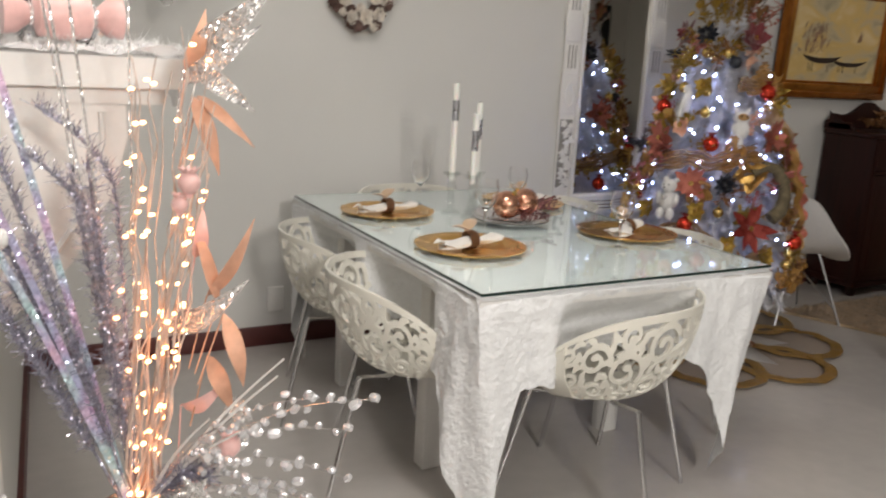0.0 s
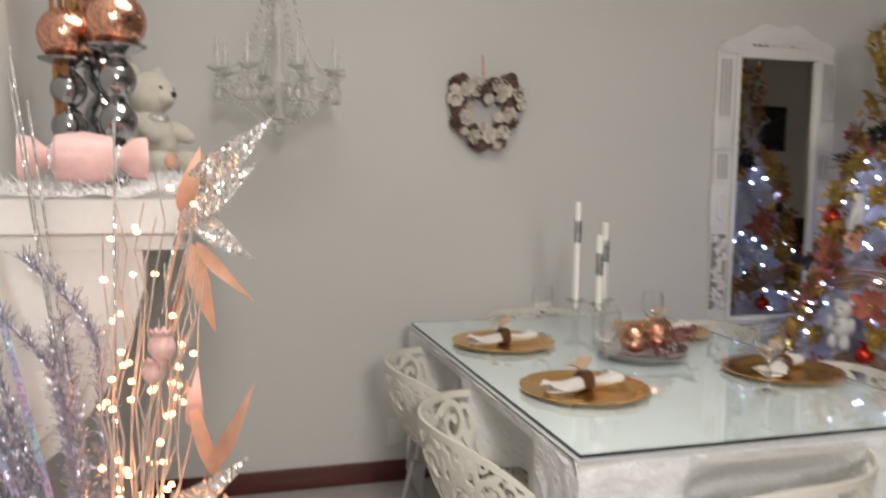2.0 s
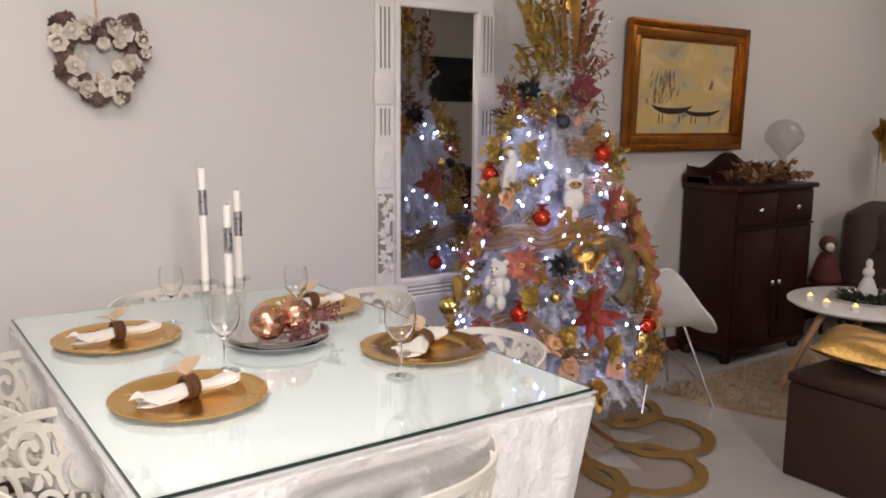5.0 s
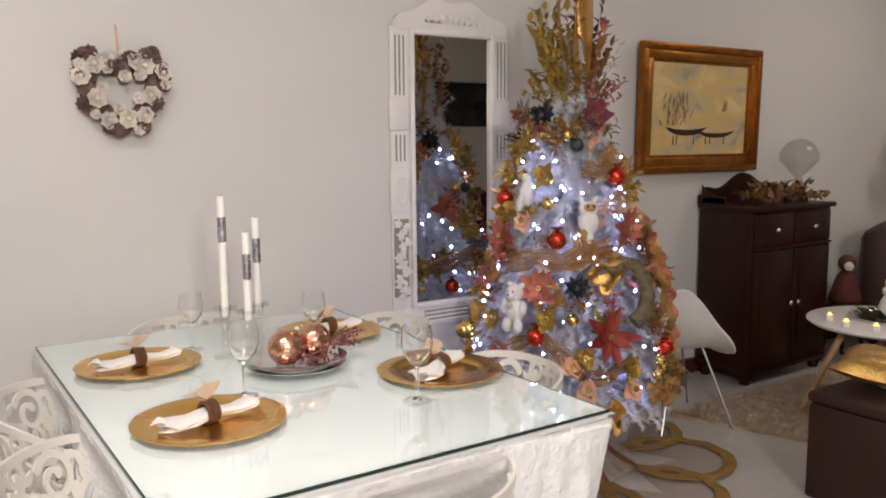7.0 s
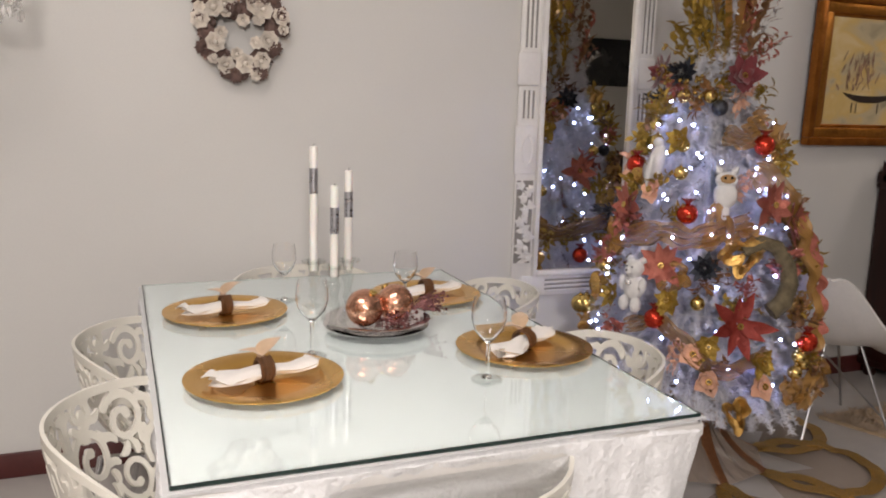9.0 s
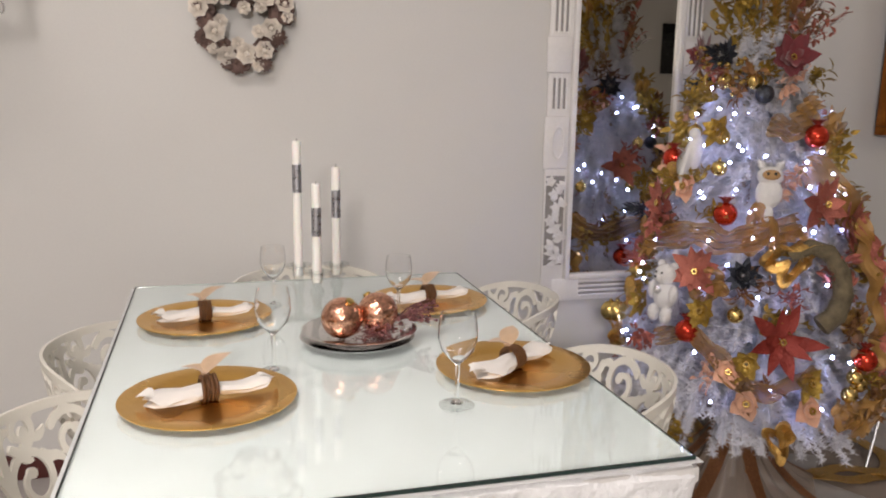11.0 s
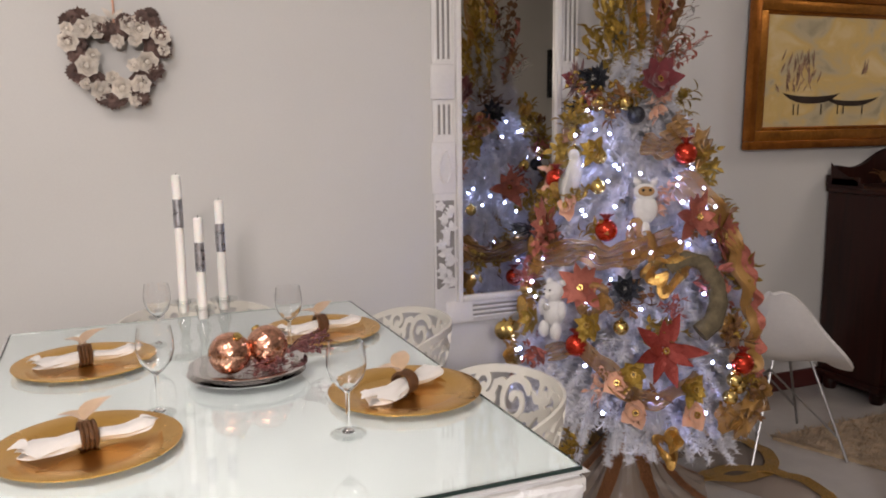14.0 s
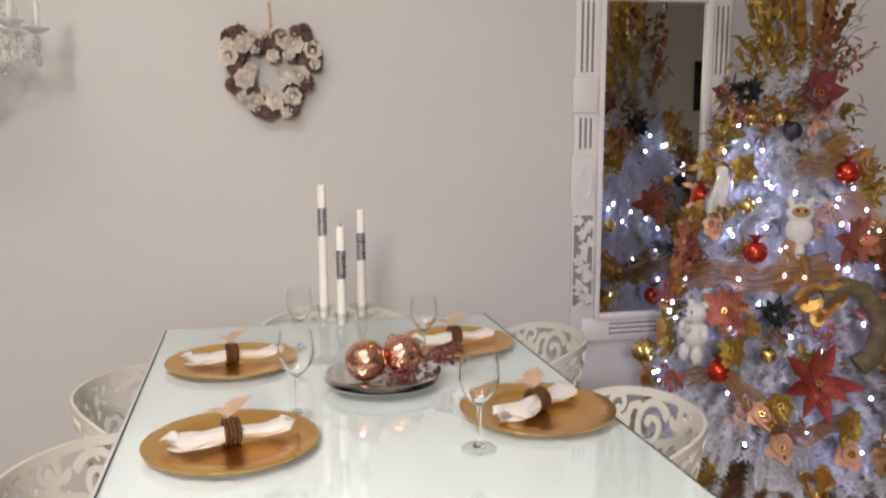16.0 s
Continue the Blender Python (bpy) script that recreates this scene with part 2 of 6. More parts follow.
def painting_mat():
    """Loose oil painting: yellow and cream washes, dusty reeds to one side."""
    m, t, b = node_mat("oil_painting")
    co = t.nodes.new("ShaderNodeTexCoord")
    mp = t.nodes.new("ShaderNodeMapping")
    mp.inputs["Scale"].default_value = (2.6, 1.0, 4.2)
    n = t.nodes.new("ShaderNodeTexNoise")
    n.inputs["Scale"].default_value, n.inputs["Detail"].default_value, n.inputs["Distortion"].default_value = 1.6, 7, 0.8
    r = t.nodes.new("ShaderNodeValToRGB")
    e = r.color_ramp.elements
    e[0].position, e[0].color = 0.30, (0.30, 0.26, 0.17, 1)
    e[1].position, e[1].color = 0.72, (0.70, 0.58, 0.34, 1)
    for p, c in ((0.42, (0.50, 0.42, 0.26, 1)), (0.55, (0.62, 0.44, 0.16, 1))):
        x = e.new(p)
        x.color = c
    t.links.new(co.outputs["Object"], mp.inputs["Vector"])
    t.links.new(mp.outputs[0], n.inputs["Vector"])
    t.links.new(n.outputs["Fac"], r.inputs["Fac"])
    t.links.new(r.outputs["Color"], b.inputs["Base Color"])
    b.inputs["Roughness"].default_value = 0.45
    return m


PAINTING = painting_mat()
PAINT_DARK = mat("dark_oil_paint", (0.03, 0.018, 0.012), 0.4, vary=0.3)
PAINT_ROSE = mat("dusty_oil_paint", (0.33, 0.20, 0.13), 0.5, vary=0.5, scale=30)


# ---- mesh helpers ----
class Geo:
    """Collects vertices and faces for one mesh."""

    def __init__(self):
        self.v, self.f = [], []

    def add(self, verts, faces):
        k = len(self.v)
        self.v.extend(tuple(p) for p in verts)
        self.f.extend(tuple(k + i for i in f) for f in faces)
        return self

    def box(self, x0, y0, z0, x1, y1, z1, bevel=0.0):
        """A box with chamfered edges when bevel is set."""
        if bevel <= 0:
            vs = [(x, y, z) for z in (z0, z1) for y in (y0, y1) for x in (x0, x1)]
            return self.add(vs, [(0, 2, 3, 1), (4, 5, 7, 6), (0, 1, 5, 4), (2, 6, 7, 3), (0, 4, 6, 2), (1, 3, 7, 5)])
        c = [((x0 + x1) / 2, (x1 - x0) / 2), ((y0 + y1) / 2, (y1 - y0) / 2), ((z0 + z1) / 2, (z1 - z0) / 2)]
        b = min(bevel, *(h * 0.9 for _, h in c))
        bm = bmesh.new()
        bmesh.ops.create_cube(bm, size=1)
        for v in bm.verts:
            v.co = Vector([m + 2 * co * h for (m, h), co in zip(c, v.co)])
        bmesh.ops.bevel(bm, geom=bm.edges[:], offset=b, segments=2, affect="EDGES", profile=0.5)
        bm.verts.index_update()
        self.add([v.co for v in bm.verts], [[v.index for v in f.verts] for f in bm.faces])
        bm.free()
        return self

    def lathe(self, profile, segs=24, at=(0, 0, 0), m=None):
        """profile: (radius, z) from one end to the other."""
        vs, fs = [], []
        for r, z in profile:
            for s in range(segs):
                a = 2 * math.pi * s / segs
                vs.append(Vector((r * math.cos(a), r * math.sin(a), z)))
        for k in range(len(profile) - 1):
            for s in range(segs):
                n = (s + 1) % segs
                fs.append((k * segs + s, k * segs + n, (k + 1) * segs + n, (k + 1) * segs + s))
        if profile[0][0] > 1e-6:
            fs.append(tuple(range(segs - 1, -1, -1)))
        if profile[-1][0] > 1e-6:
            fs.append(tuple(range((len(profile) - 1) * segs, len(profile) * segs)))
        if m is not None:
            vs = [m @ v for v in vs]
        return self.add([v + Vector(at) for v in vs], fs)

    def ball(self, c, r, segs=14, rings=8, scale=(1, 1, 1), m=None):
        prof = [(max(1e-7, math.sin(math.pi * k / rings)), -math.cos(math.pi * k / rings)) for k in range(rings + 1)]
        mm = Matrix.Diagonal((r * scale[0], r * scale[1], r * scale[2], 1))
        if m is not None:
            mm = m @ mm
        return self.lathe(prof, segs, c, mm)

    def tube(self, pts, r, segs=8, r1=None):
        """A round rod along points, tapering from r to r1."""
        pts = [Vector(p) for p in pts]
        r1 = r if r1 is None else r1
        vs, fs = [], []
        side = None
        for k, p in enumerate(pts):
            d = (pts[min(k + 1, len(pts) - 1)] - pts[max(k - 1, 0)]).normalized()
            if side is None:
                side = d.orthogonal().normalized()
            side = (side - d * side.dot(d)).normalized()
            up = d.cross(side)
            rr = r + (r1 - r) * k / max(1, len(pts) - 1)
            for s in range(segs):
                a = 2 * math.pi * s / segs
                vs.append(p + side * (rr * math.cos(a)) + up * (rr * math.sin(a)))
        for k in range(len(pts) - 1):
            for s in range(segs):
                n = (s + 1) % segs
                fs.append((k * segs + s, k * segs + n, (k + 1) * segs + n, (k + 1) * segs + s))
        fs += [tuple(range(segs - 1, -1, -1)), tuple(range((len(pts) - 1) * segs, len(pts) * segs))]
        return self.add(vs, fs)

    def band(self, pts, width, thick, up=(0, 0, 1)):
        """A flat strap along points; width lies across up and the way."""
        pts = [Vector(p) for p in pts]
        up = Vector(up)
        vs, fs = [], []
        for k, p in enumerate(pts):
            d = (pts[min(k + 1, len(pts) - 1)] - pts[max(k - 1, 0)]).normalized()
            s = d.cross(up).normalized() * (width / 2)
            n = s.cross(d).normalized() * (thick / 2)
            vs += [p - s - n, p + s - n, p + s + n, p - s + n]
        for k in range(len(pts) - 1):
            for s in range(4):
                n = (s + 1) % 4
                fs.append((4 * k + s, 4 * k + n, 4 * k + 4 + n, 4 * k + 4 + s))
        e = 4 * (len(pts) - 1)
        fs += [(3, 2, 1, 0), (e, e + 1, e + 2, e + 3)]
        return self.add(vs, fs)

    def leaf(self, root, tip, width, bend=0.0, up=(0, 0, 1), n=6, thick=0.0012):
        """A pointed leaf from root to tip, folded along its rib, with a thin body."""
        root, tip = Vector(root), Vector(tip)
        d = tip - root
        s = d.cross(Vector(up))
        if s.length < 1e-6:
            s = d.orthogonal()
        s.normalize()
        nrm = s.cross(d).normalized()
        vs, fs = [], []
        for k in range(n + 1):
            u = k / n
            w = width / 2 * math.sin(math.pi * min(1, u ** 0.75)) + width * 0.02
            p = root + d * u + nrm * (bend * math.sin(math.pi * u))
            vs += [p - s * w + nrm * w * 0.35, p - nrm * thick, p + s * w + nrm * w * 0.35, p + nrm * thick]
        for k in range(n):
            for a in range(4):
                b = (a + 1) % 4
                fs.append((4 * k + a, 4 * k + b, 4 * k + 4 + b, 4 * k + 4 + a))
        return self.add(vs, fs)

    def sheet(self, nu, nv, fn, thick=0.0):
        """A surface from fn(u, v) in 0..1; with thick it gets a back and rims."""
        vs = [Vector(fn(i / nu, j / nv)) for j in range(nv + 1) for i in range(nu + 1)]
        w = nu + 1
        fs = [(j * w + i, j * w + i + 1, (j + 1) * w + i + 1, (j + 1) * w + i) for j in range(nv) for i in range(nu)]
        if thick:
            k = len(vs)
            back = []
            for j in range(nv + 1):
                for i in range(nu + 1):
                    du = vs[j * w + min(i + 1, nu)] - vs[j * w + max(i - 1, 0)]
                    dv = vs[min(j + 1, nv) * w + i] - vs[max(j - 1, 0) * w + i]
                    n = du.cross(dv)
                    n = n.normalized() if n.length > 1e-9 else Vector((0, 0, 1))
                    back.append(vs[j * w + i] - n * thick)
            rim = [(i, i + 1) for i in range(nu)] + [(j * w + nu, (j + 1) * w + nu) for j in range(nv)]
            rim += [(nv * w + i + 1, nv * w + i) for i in range(nu)] + [((j + 1) * w, j * w) for j in range(nv)]
            fs += [tuple(k + a for a in reversed(f)) for f in fs] + [(b, a, a + k, b + k) for a, b in rim]
            vs = vs + back
        return self.add(vs, fs)

    def mesh(self, name, material, smooth=True):
        me = bpy.data.meshes.new(name)
        me.from_pydata(self.v, [], self.f)
        me.materials.append(material)
        if smooth:
            me.shade_smooth()
            me.set_sharp_from_angle(angle=radians(38))
        me.update()
        return me


def part(name, geo, material, parent, label="", m=None, smooth=True):
    """One mesh under a thing or a part. geo: a Geo, or a mesh to share."""
    ob = new(name, geo.mesh(name, material, smooth) if isinstance(geo, Geo) else geo)
    ob.parent = parent
    if m is not None:
        ob.matrix_basis = m
    return tagged(ob, label)


def thing(name, label, category, group="", at=None, kind=""):
    ob = new(name)
    ob.empty_display_size = 0.05
    if at is not None:
        ob.matrix_basis = at if isinstance(at, Matrix) else Matrix.Translation(at)
    return tagged(ob, label, category, group, kind)


def solid(name, geo, material, label, category, group="", at=None, kind="", smooth=True):
    """A thing that is one mesh."""
    ob = new(name, geo.mesh(name, material, smooth) if isinstance(geo, Geo) else geo)
    if at is not None:
        ob.matrix_basis = at if isinstance(at, Matrix) else Matrix.Translation(at)
    return tagged(ob, label, category, group, kind)


def arc(c, r, a0, a1, n, axis="z"):
    out = []
    for k in range(n + 1):
        a = radians(a0 + (a1 - a0) * k / n)
        x, y = r * math.cos(a), r * math.sin(a)
        out.append(Vector(c) + Vector({"z": (x, y, 0), "y": (x, 0, y), "x": (0, x, y)}[axis]))
    return out


# ---- the room ----
X0, X1, Y0, Y1, H = -1.2, 9.2, -3.0, 4.1, 3.05


def structure(name, geo, material, label, category="wall", smooth=False):
    return solid(name, geo, material, label, category, kind="structure", smooth=smooth)


structure("floor", Geo().box(X0, Y0, -0.12, X1, Y1 + 0.15, 0), FLOOR, "pale grey polished stone floor", "floor")
structure("ceiling", Geo().box(X0 - 0.15, Y0 - 0.15, H, X1 + 0.15, Y1 + 0.15, H + 0.12), CEIL, "plain white ceiling", "ceiling")
structure("wall_north", Geo().box(X0, Y1, 0, X1, Y1 + 0.15, H), WALL, "pale grey painted wall")
structure("wall_south", Geo().box(X0, Y0 - 0.15, 0, X1, Y0, H), WALL, "pale grey painted wall")
structure("wall_west", Geo().box(X0 - 0.15, Y0, 0, X0, Y1 + 0.15, H), WALL, "pale grey painted wall")
structure("wall_east", Geo().box(X1, Y0, 0, X1 + 0.15, Y1 + 0.15, H), WALL, "pale grey painted wall")


def west_x(y):
    """The wall beside the mantel, slanted a little to fit the camera's view."""
    return 0.19 - (4.1 - y) * 0.045


def slanted(y0, y1, z0, z1, out0, out1):
    vs = [(west_x(y) + o, y, z) for z in (z0, z1) for y, o in ((y0, out0), (y0, out1), (y1, out1), (y1, out0))]
    return Geo().add(vs, [(0, 3, 2, 1), (4, 5, 6, 7), (0, 1, 5, 4), (1, 2, 6, 5), (2, 3, 7, 6), (3, 0, 4, 7)])


structure("wall_mantel", slanted(0.95, Y1, 0, H, -0.14, 0.0), WALL, "pale grey painted wall behind the mantel shelf")
base = thing("baseboard", "dark maroon painted wooden baseboard", "baseboard", kind="structure")
part("board", Geo().box(west_x(4.1), Y1 - 0.018, 0, 2.6, Y1, 0.095, 0.004), MAROON, base)
part("board", Geo().box(2.6, Y1 - 0.018, 0, X1, Y1, 0.095, 0.004), MAROON, base)
part("board", slanted(0.96, Y1 - 0.018, 0, 0.095, 0.0, 0.016), MAROON, base)
socket = thing("wall_socket", "white plastic wall socket on the grey wall", "socket", at=(1.26, Y1, 0.225))
part("plate", Geo().box(-0.04, -0.012, -0.06, 0.04, 0, 0.06, 0.004), WHITE, socket)
part("outlet", Geo().box(-0.018, -0.015, -0.02, 0.018, -0.011, 0.02, 0.002), WHITE, socket)


# ---- dining table, cloth and glass top ----
TX0, TX1, TY0, TY1, TZ = 1.26, 2.368, 2.245, 3.818, 0.765


def dining_table():
    t = thing("dining_table", "white dining table hidden under a white tablecloth", "table")
    part("tabletop", Geo().box(TX0 - 0.01, TY0 - 0.01, 0.715, TX1 + 0.01, TY1 + 0.01, 0.748, 0.006), WHITE, t)
    for x in (TX0 + 0.13, TX1 - 0.20):
        for y in (TY0 + 0.50, TY1 - 0.30):
            part("leg", Geo().box(x - 0.035, y - 0.035, 0, x + 0.035, y + 0.035, 0.715, 0.006), WHITE, t)


def rounded_loop(n, out):
    """Points round the table's edge, with how far round a corner each lies (1 at the corner)."""
    r = 0.03
    cx, cy = (TX0 + TX1) / 2, (TY0 + TY1) / 2
    hx, hy = (TX1 - TX0) / 2 + 0.014, (TY1 - TY0) / 2 + 0.014
    per = 2 * (2 * hx + 2 * hy)
    pts = []
    for k in range(n):
        s = per * k / n
        if s < 2 * hx:
            x, y, d, nx, ny = -hx + s, -hy, min(s, 2 * hx - s), 0, -1
        elif s < 2 * hx + 2 * hy:
            q = s - 2 * hx
            x, y, d, nx, ny = hx, -hy + q, min(q, 2 * hy - q), 1, 0
        elif s < 4 * hx + 2 * hy:
            q = s - 2 * hx - 2 * hy
            x, y, d, nx, ny = hx - q, hy, min(q, 2 * hx - q), 0, 1
        else:
            q = s - 4 * hx - 2 * hy
            x, y, d, nx, ny = -hx, hy - q, min(q, 2 * hy - q), -1, 0
        wide = 0.20 if nx else (0.15 if x < 0 else 0.31) if ny < 0 else 0.20
        c = max(0.0, 1 - d / wide)
        pts.append((cx + x, cy + y, nx, ny, c, s, math.copysign(1, x), math.copysign(1, y)))
    return pts


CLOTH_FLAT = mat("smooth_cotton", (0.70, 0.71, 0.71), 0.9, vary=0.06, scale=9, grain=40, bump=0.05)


def tablecloth():
    n, rows = 340, 26
    loop = rounded_loop(n, 0)
    g = Geo()
    vs, fs = [], []
    for j in range(rows + 1):
        v = j / rows
        for x, y, nx, ny, c, s, sx, sy in loop:
            tuck = 0.0
            for ax, ay in ((1.785, TY0), (TX0, 2.745), (TX0, 3.36), (TX1, 2.82), (TX1, 3.60), (1.83, TY1)):
                d = abs(x - ax) if nx == 0 else abs(y - ay)
                if (nx == 0 and abs(y - ay) < 0.1) or (ny == 0 and abs(x - ax) < 0.1):
                    tuck = max(tuck, max(0.0, 1 - (d / 0.27) ** 4))
            hem = 0.49 - 0.46 * c * (1 - tuck) - 0.016 * abs(math.sin(s * 44)) + 0.006 * math.sin(s * 13)
            z = 0.757 - (0.757 - hem) * v
            if j == 0:
                vs.append((x - nx * 0.02, y - ny * 0.02, 0.7585))
                continue
            fold = (0.010 + 0.012 * c) * v * math.sin(s * 27 + 1.3 * math.sin(s * 5)) + 0.006 * v * math.sin(s * 61)
            deep = min(1.0, max(0.0, (0.745 - z) / 0.16))
            flare = v * (0.012 + 0.028 * c) * (1 - tuck) + fold * (0.4 + c) - 0.17 * tuck * deep * deep * (3 - 2 * deep)
            dx, dy = nx * flare, ny * flare
            pull = -0.10 * c ** 2 * v
            lean = -0.09 * c ** 2 * v if sx > 0 > sy else 0.0
            crumple = 0.006 * noise.noise((x * 22, y * 22, z * 22)) + 0.004 * noise.noise((x * 55, y * 55, z * 55))
            vs.append((x + dx + sx * pull * 0.55 + lean + nx * crumple, y + dy + sy * pull * 0.55 + ny * crumple, z))
    for j in range(rows):
        for k in range(n):
            m = (k + 1) % n
            fs.append((j * n + k, (j + 1) * n + k, (j + 1) * n + m, j * n + m))
    g.add(vs, fs)
    t = thing("tablecloth", "crinkled white cotton tablecloth with a scalloped hem, draped over the table", "tablecloth")
    part("skirt", g, CLOTH, t)
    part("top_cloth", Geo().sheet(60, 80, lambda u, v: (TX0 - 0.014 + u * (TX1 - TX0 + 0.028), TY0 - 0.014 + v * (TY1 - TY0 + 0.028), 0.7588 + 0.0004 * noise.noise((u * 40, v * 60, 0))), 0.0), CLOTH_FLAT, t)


TABLE_GLASS = glass_mat("table_glass", (0.89, 0.95, 0.935), 0.03, 1.5)
# Far edge: same glass, its brighter look through the pane put into the colour.
LIT_EDGE = mat("lit_glass_edge", (0.42, 0.52, 0.48), 0.15, vary=0.1, bump=0.0)
EDGE_GLASS = mat("glass_edge", (0.012, 0.03, 0.025), 0.12, vary=0.2, scale=8, bump=0.0)


def glass_top():
    t = thing("glass_tabletop", "clear glass sheet with dark green edges over the tablecloth", "glass top")
    p = part("pane", Geo().box(TX0 + 0.001, TY0 + 0.001, 0.7603, TX1 - 0.001, TY1 - 0.001, 0.7675), TABLE_GLASS, t, smooth=False)
    p.visible_shadow = False
    e = 0.003
    for x0, y0, x1, y1 in ((TX0 - e, TY0 - e, TX1 + e, TY0), (TX0 - e, TY0, TX0, TY1), (TX1, TY0, TX1 + e, TY1)):
        part("edge", Geo().box(x0, y0, 0.7605, x1, y1, 0.768), EDGE_GLASS, t, "dark polished glass edge", smooth=False)
    part("edge", Geo().box(TX0 - e, TY1, 0.7605, TX1 + e, TY1 + e, 0.768), LIT_EDGE, t, smooth=False)


dining_table()
tablecloth()
glass_top()


# ---- chairs ----
def shell(a, v, lift=0.0):
    """A point of the bowl-shaped chair: a round from the back's middle (0), v from the seat's middle to the rim."""
    rim = 0.632 + 0.180 * math.cos(a) - 0.048 * math.cos(2 * a)
    q = math.sin(min(v, 1.0) * math.pi / 2) ** 0.85
    z = 0.405 + (rim - 0.405) * (1 - math.cos(v * math.pi / 2)) ** 1.15
    back = -math.cos(a) * (0.245 + 0.02 * math.cos(a)) * q - max(0, math.cos(a)) * 0.05 * (z - 0.4)
    p = Vector((math.sin(a) * 0.295 * q, back, z))
    if lift:
        e = 0.01
        n = (shell(a + e, v) - p).cross(shell(a, min(1.2, v + e)) - p)
        if n.length > 1e-9:
            p = p + n.normalized() * lift
    return p


def scrollwork():
    """Strokes of one half of the back, mirrored on its middle: (x, y, half width) along each."""
    strokes = [[(0.0, -0.01 + 0.031 * k, 0.010) for k in range(11)]]
    curls = ((0.058, 0.070, 0.050, 2.9, 1), (0.062, 0.185, 0.054, 3.5, -1), (0.052, 0.268, 0.030, 3.9, 1), (0.160, 0.128, 0.050, 3.3, 1), (0.158, 0.235, 0.044, 2.6, -1), (0.150, 0.030, 0.040, 2.2, -1),
             (0.250, 0.072, 0.046, 3.0, 1), (0.256, 0.182, 0.050, 3.7, -1), (0.248, 0.268, 0.030, 3.2, 1), (0.338, 0.126, 0.044, 2.7, 1), (0.340, 0.224, 0.040, 3.4, -1), (0.330, 0.034, 0.038, 2.4, -1), (0.412, 0.176, 0.036, 3.0, 1), (0.408, 0.082, 0.038, 2.8, -1), (0.410, 0.255, 0.026, 3.3, 1))
    for cx, cy, r, start, turn in curls:
        line = []
        for k in range(27):
            u = k / 26
            a, q = start + turn * 2 * math.pi * 1.3 * u, r * (1.08 - 0.80 * u)
            line.append((cx + q * math.cos(a), cy + q * math.sin(a), 0.0072 - 0.0024 * u + (0.0040 if u > 0.93 else 0)))
        strokes.append(line)
        for k in range(5):
            a = start + turn * (0.7 + 1.15 * k)
            p = (cx + r * math.cos(a), cy + r * math.sin(a))
            lobe = []
            for i in range(6):
                u = i / 5
                b = a + turn * 0.9 * u
                lobe.append((p[0] + 0.027 * u * math.cos(b), p[1] + 0.027 * u * math.sin(b), 0.0055 + 0.0035 * math.sin(math.pi * u) - 0.003 * u))
            strokes.append(lobe)
    return strokes + [[(-x, y, w) for x, y, w in line] for line in strokes[1:]]


def lattice():
    """The pierced back, cut out of the shell where the strokes run together."""
    scale, step = 0.245, 0.0034
    xs, ys = np.arange(-0.444, 0.4441, step), np.arange(0.0, 0.2901, step)
    gx, gy = np.meshgrid(xs, ys, indexing="ij")
    field = np.full(gx.shape, -1.0)
    for line in scrollwork():
        for (x0, y0, w0), (x1, y1, w1) in zip(line, line[1:]):
            i0, i1 = np.searchsorted(xs, (min(x0, x1) - 0.02, max(x0, x1) + 0.02))
            ax, ay = gx[i0:i1], gy[i0:i1]
            dx, dy = x1 - x0, y1 - y0
            u = np.clip(((ax - x0) * dx + (ay - y0) * dy) / (dx * dx + dy * dy + 1e-12), 0, 1)
            near = w0 + (w1 - w0) * u - np.hypot(ax - x0 - u * dx, ay - y0 - u * dy)
            field[i0:i1] = np.maximum(field[i0:i1], near)
    index, flat, faces, walls = {}, [], [], []

    def vert(key, x, y):
        if key not in index:
            index[key] = len(flat)
            flat.append((x, y))
        return index[key]

    nx, ny = field.shape
    for i in range(nx - 1):
        for j in range(ny - 1):
            ring = ((i, j), (i + 1, j), (i + 1, j + 1), (i, j + 1))
            vals = [field[c] for c in ring]
            if max(vals) <= 0:
                continue
            poly, cuts = [], []
            for k in range(4):
                c, d, fc, fd = ring[k], ring[(k + 1) % 4], vals[k], vals[(k + 1) % 4]
                if fc > 0:
                    poly.append(vert(c, xs[c[0]], ys[c[1]]))
                if (fc > 0) != (fd > 0):
                    u = fc / (fc - fd)
                    e = vert((min(c, d), max(c, d)), xs[c[0]] + (xs[d[0]] - xs[c[0]]) * u, ys[c[1]] + (ys[d[1]] - ys[c[1]]) * u)
                    poly.append(e)
                    cuts.append(e)
            faces.append(poly)
            if len(cuts) == 2:
                walls.append(cuts)
    n = len(flat)
    vs = [shell(x / scale, 0.20 + y / 0.375, lift) for lift in (0.004, -0.005) for x, y in flat]
    fs = faces + [[n + k for k in reversed(f)] for f in faces] + [(a, b, n + b, n + a) for a, b in walls]
    return Geo().add(vs, fs)


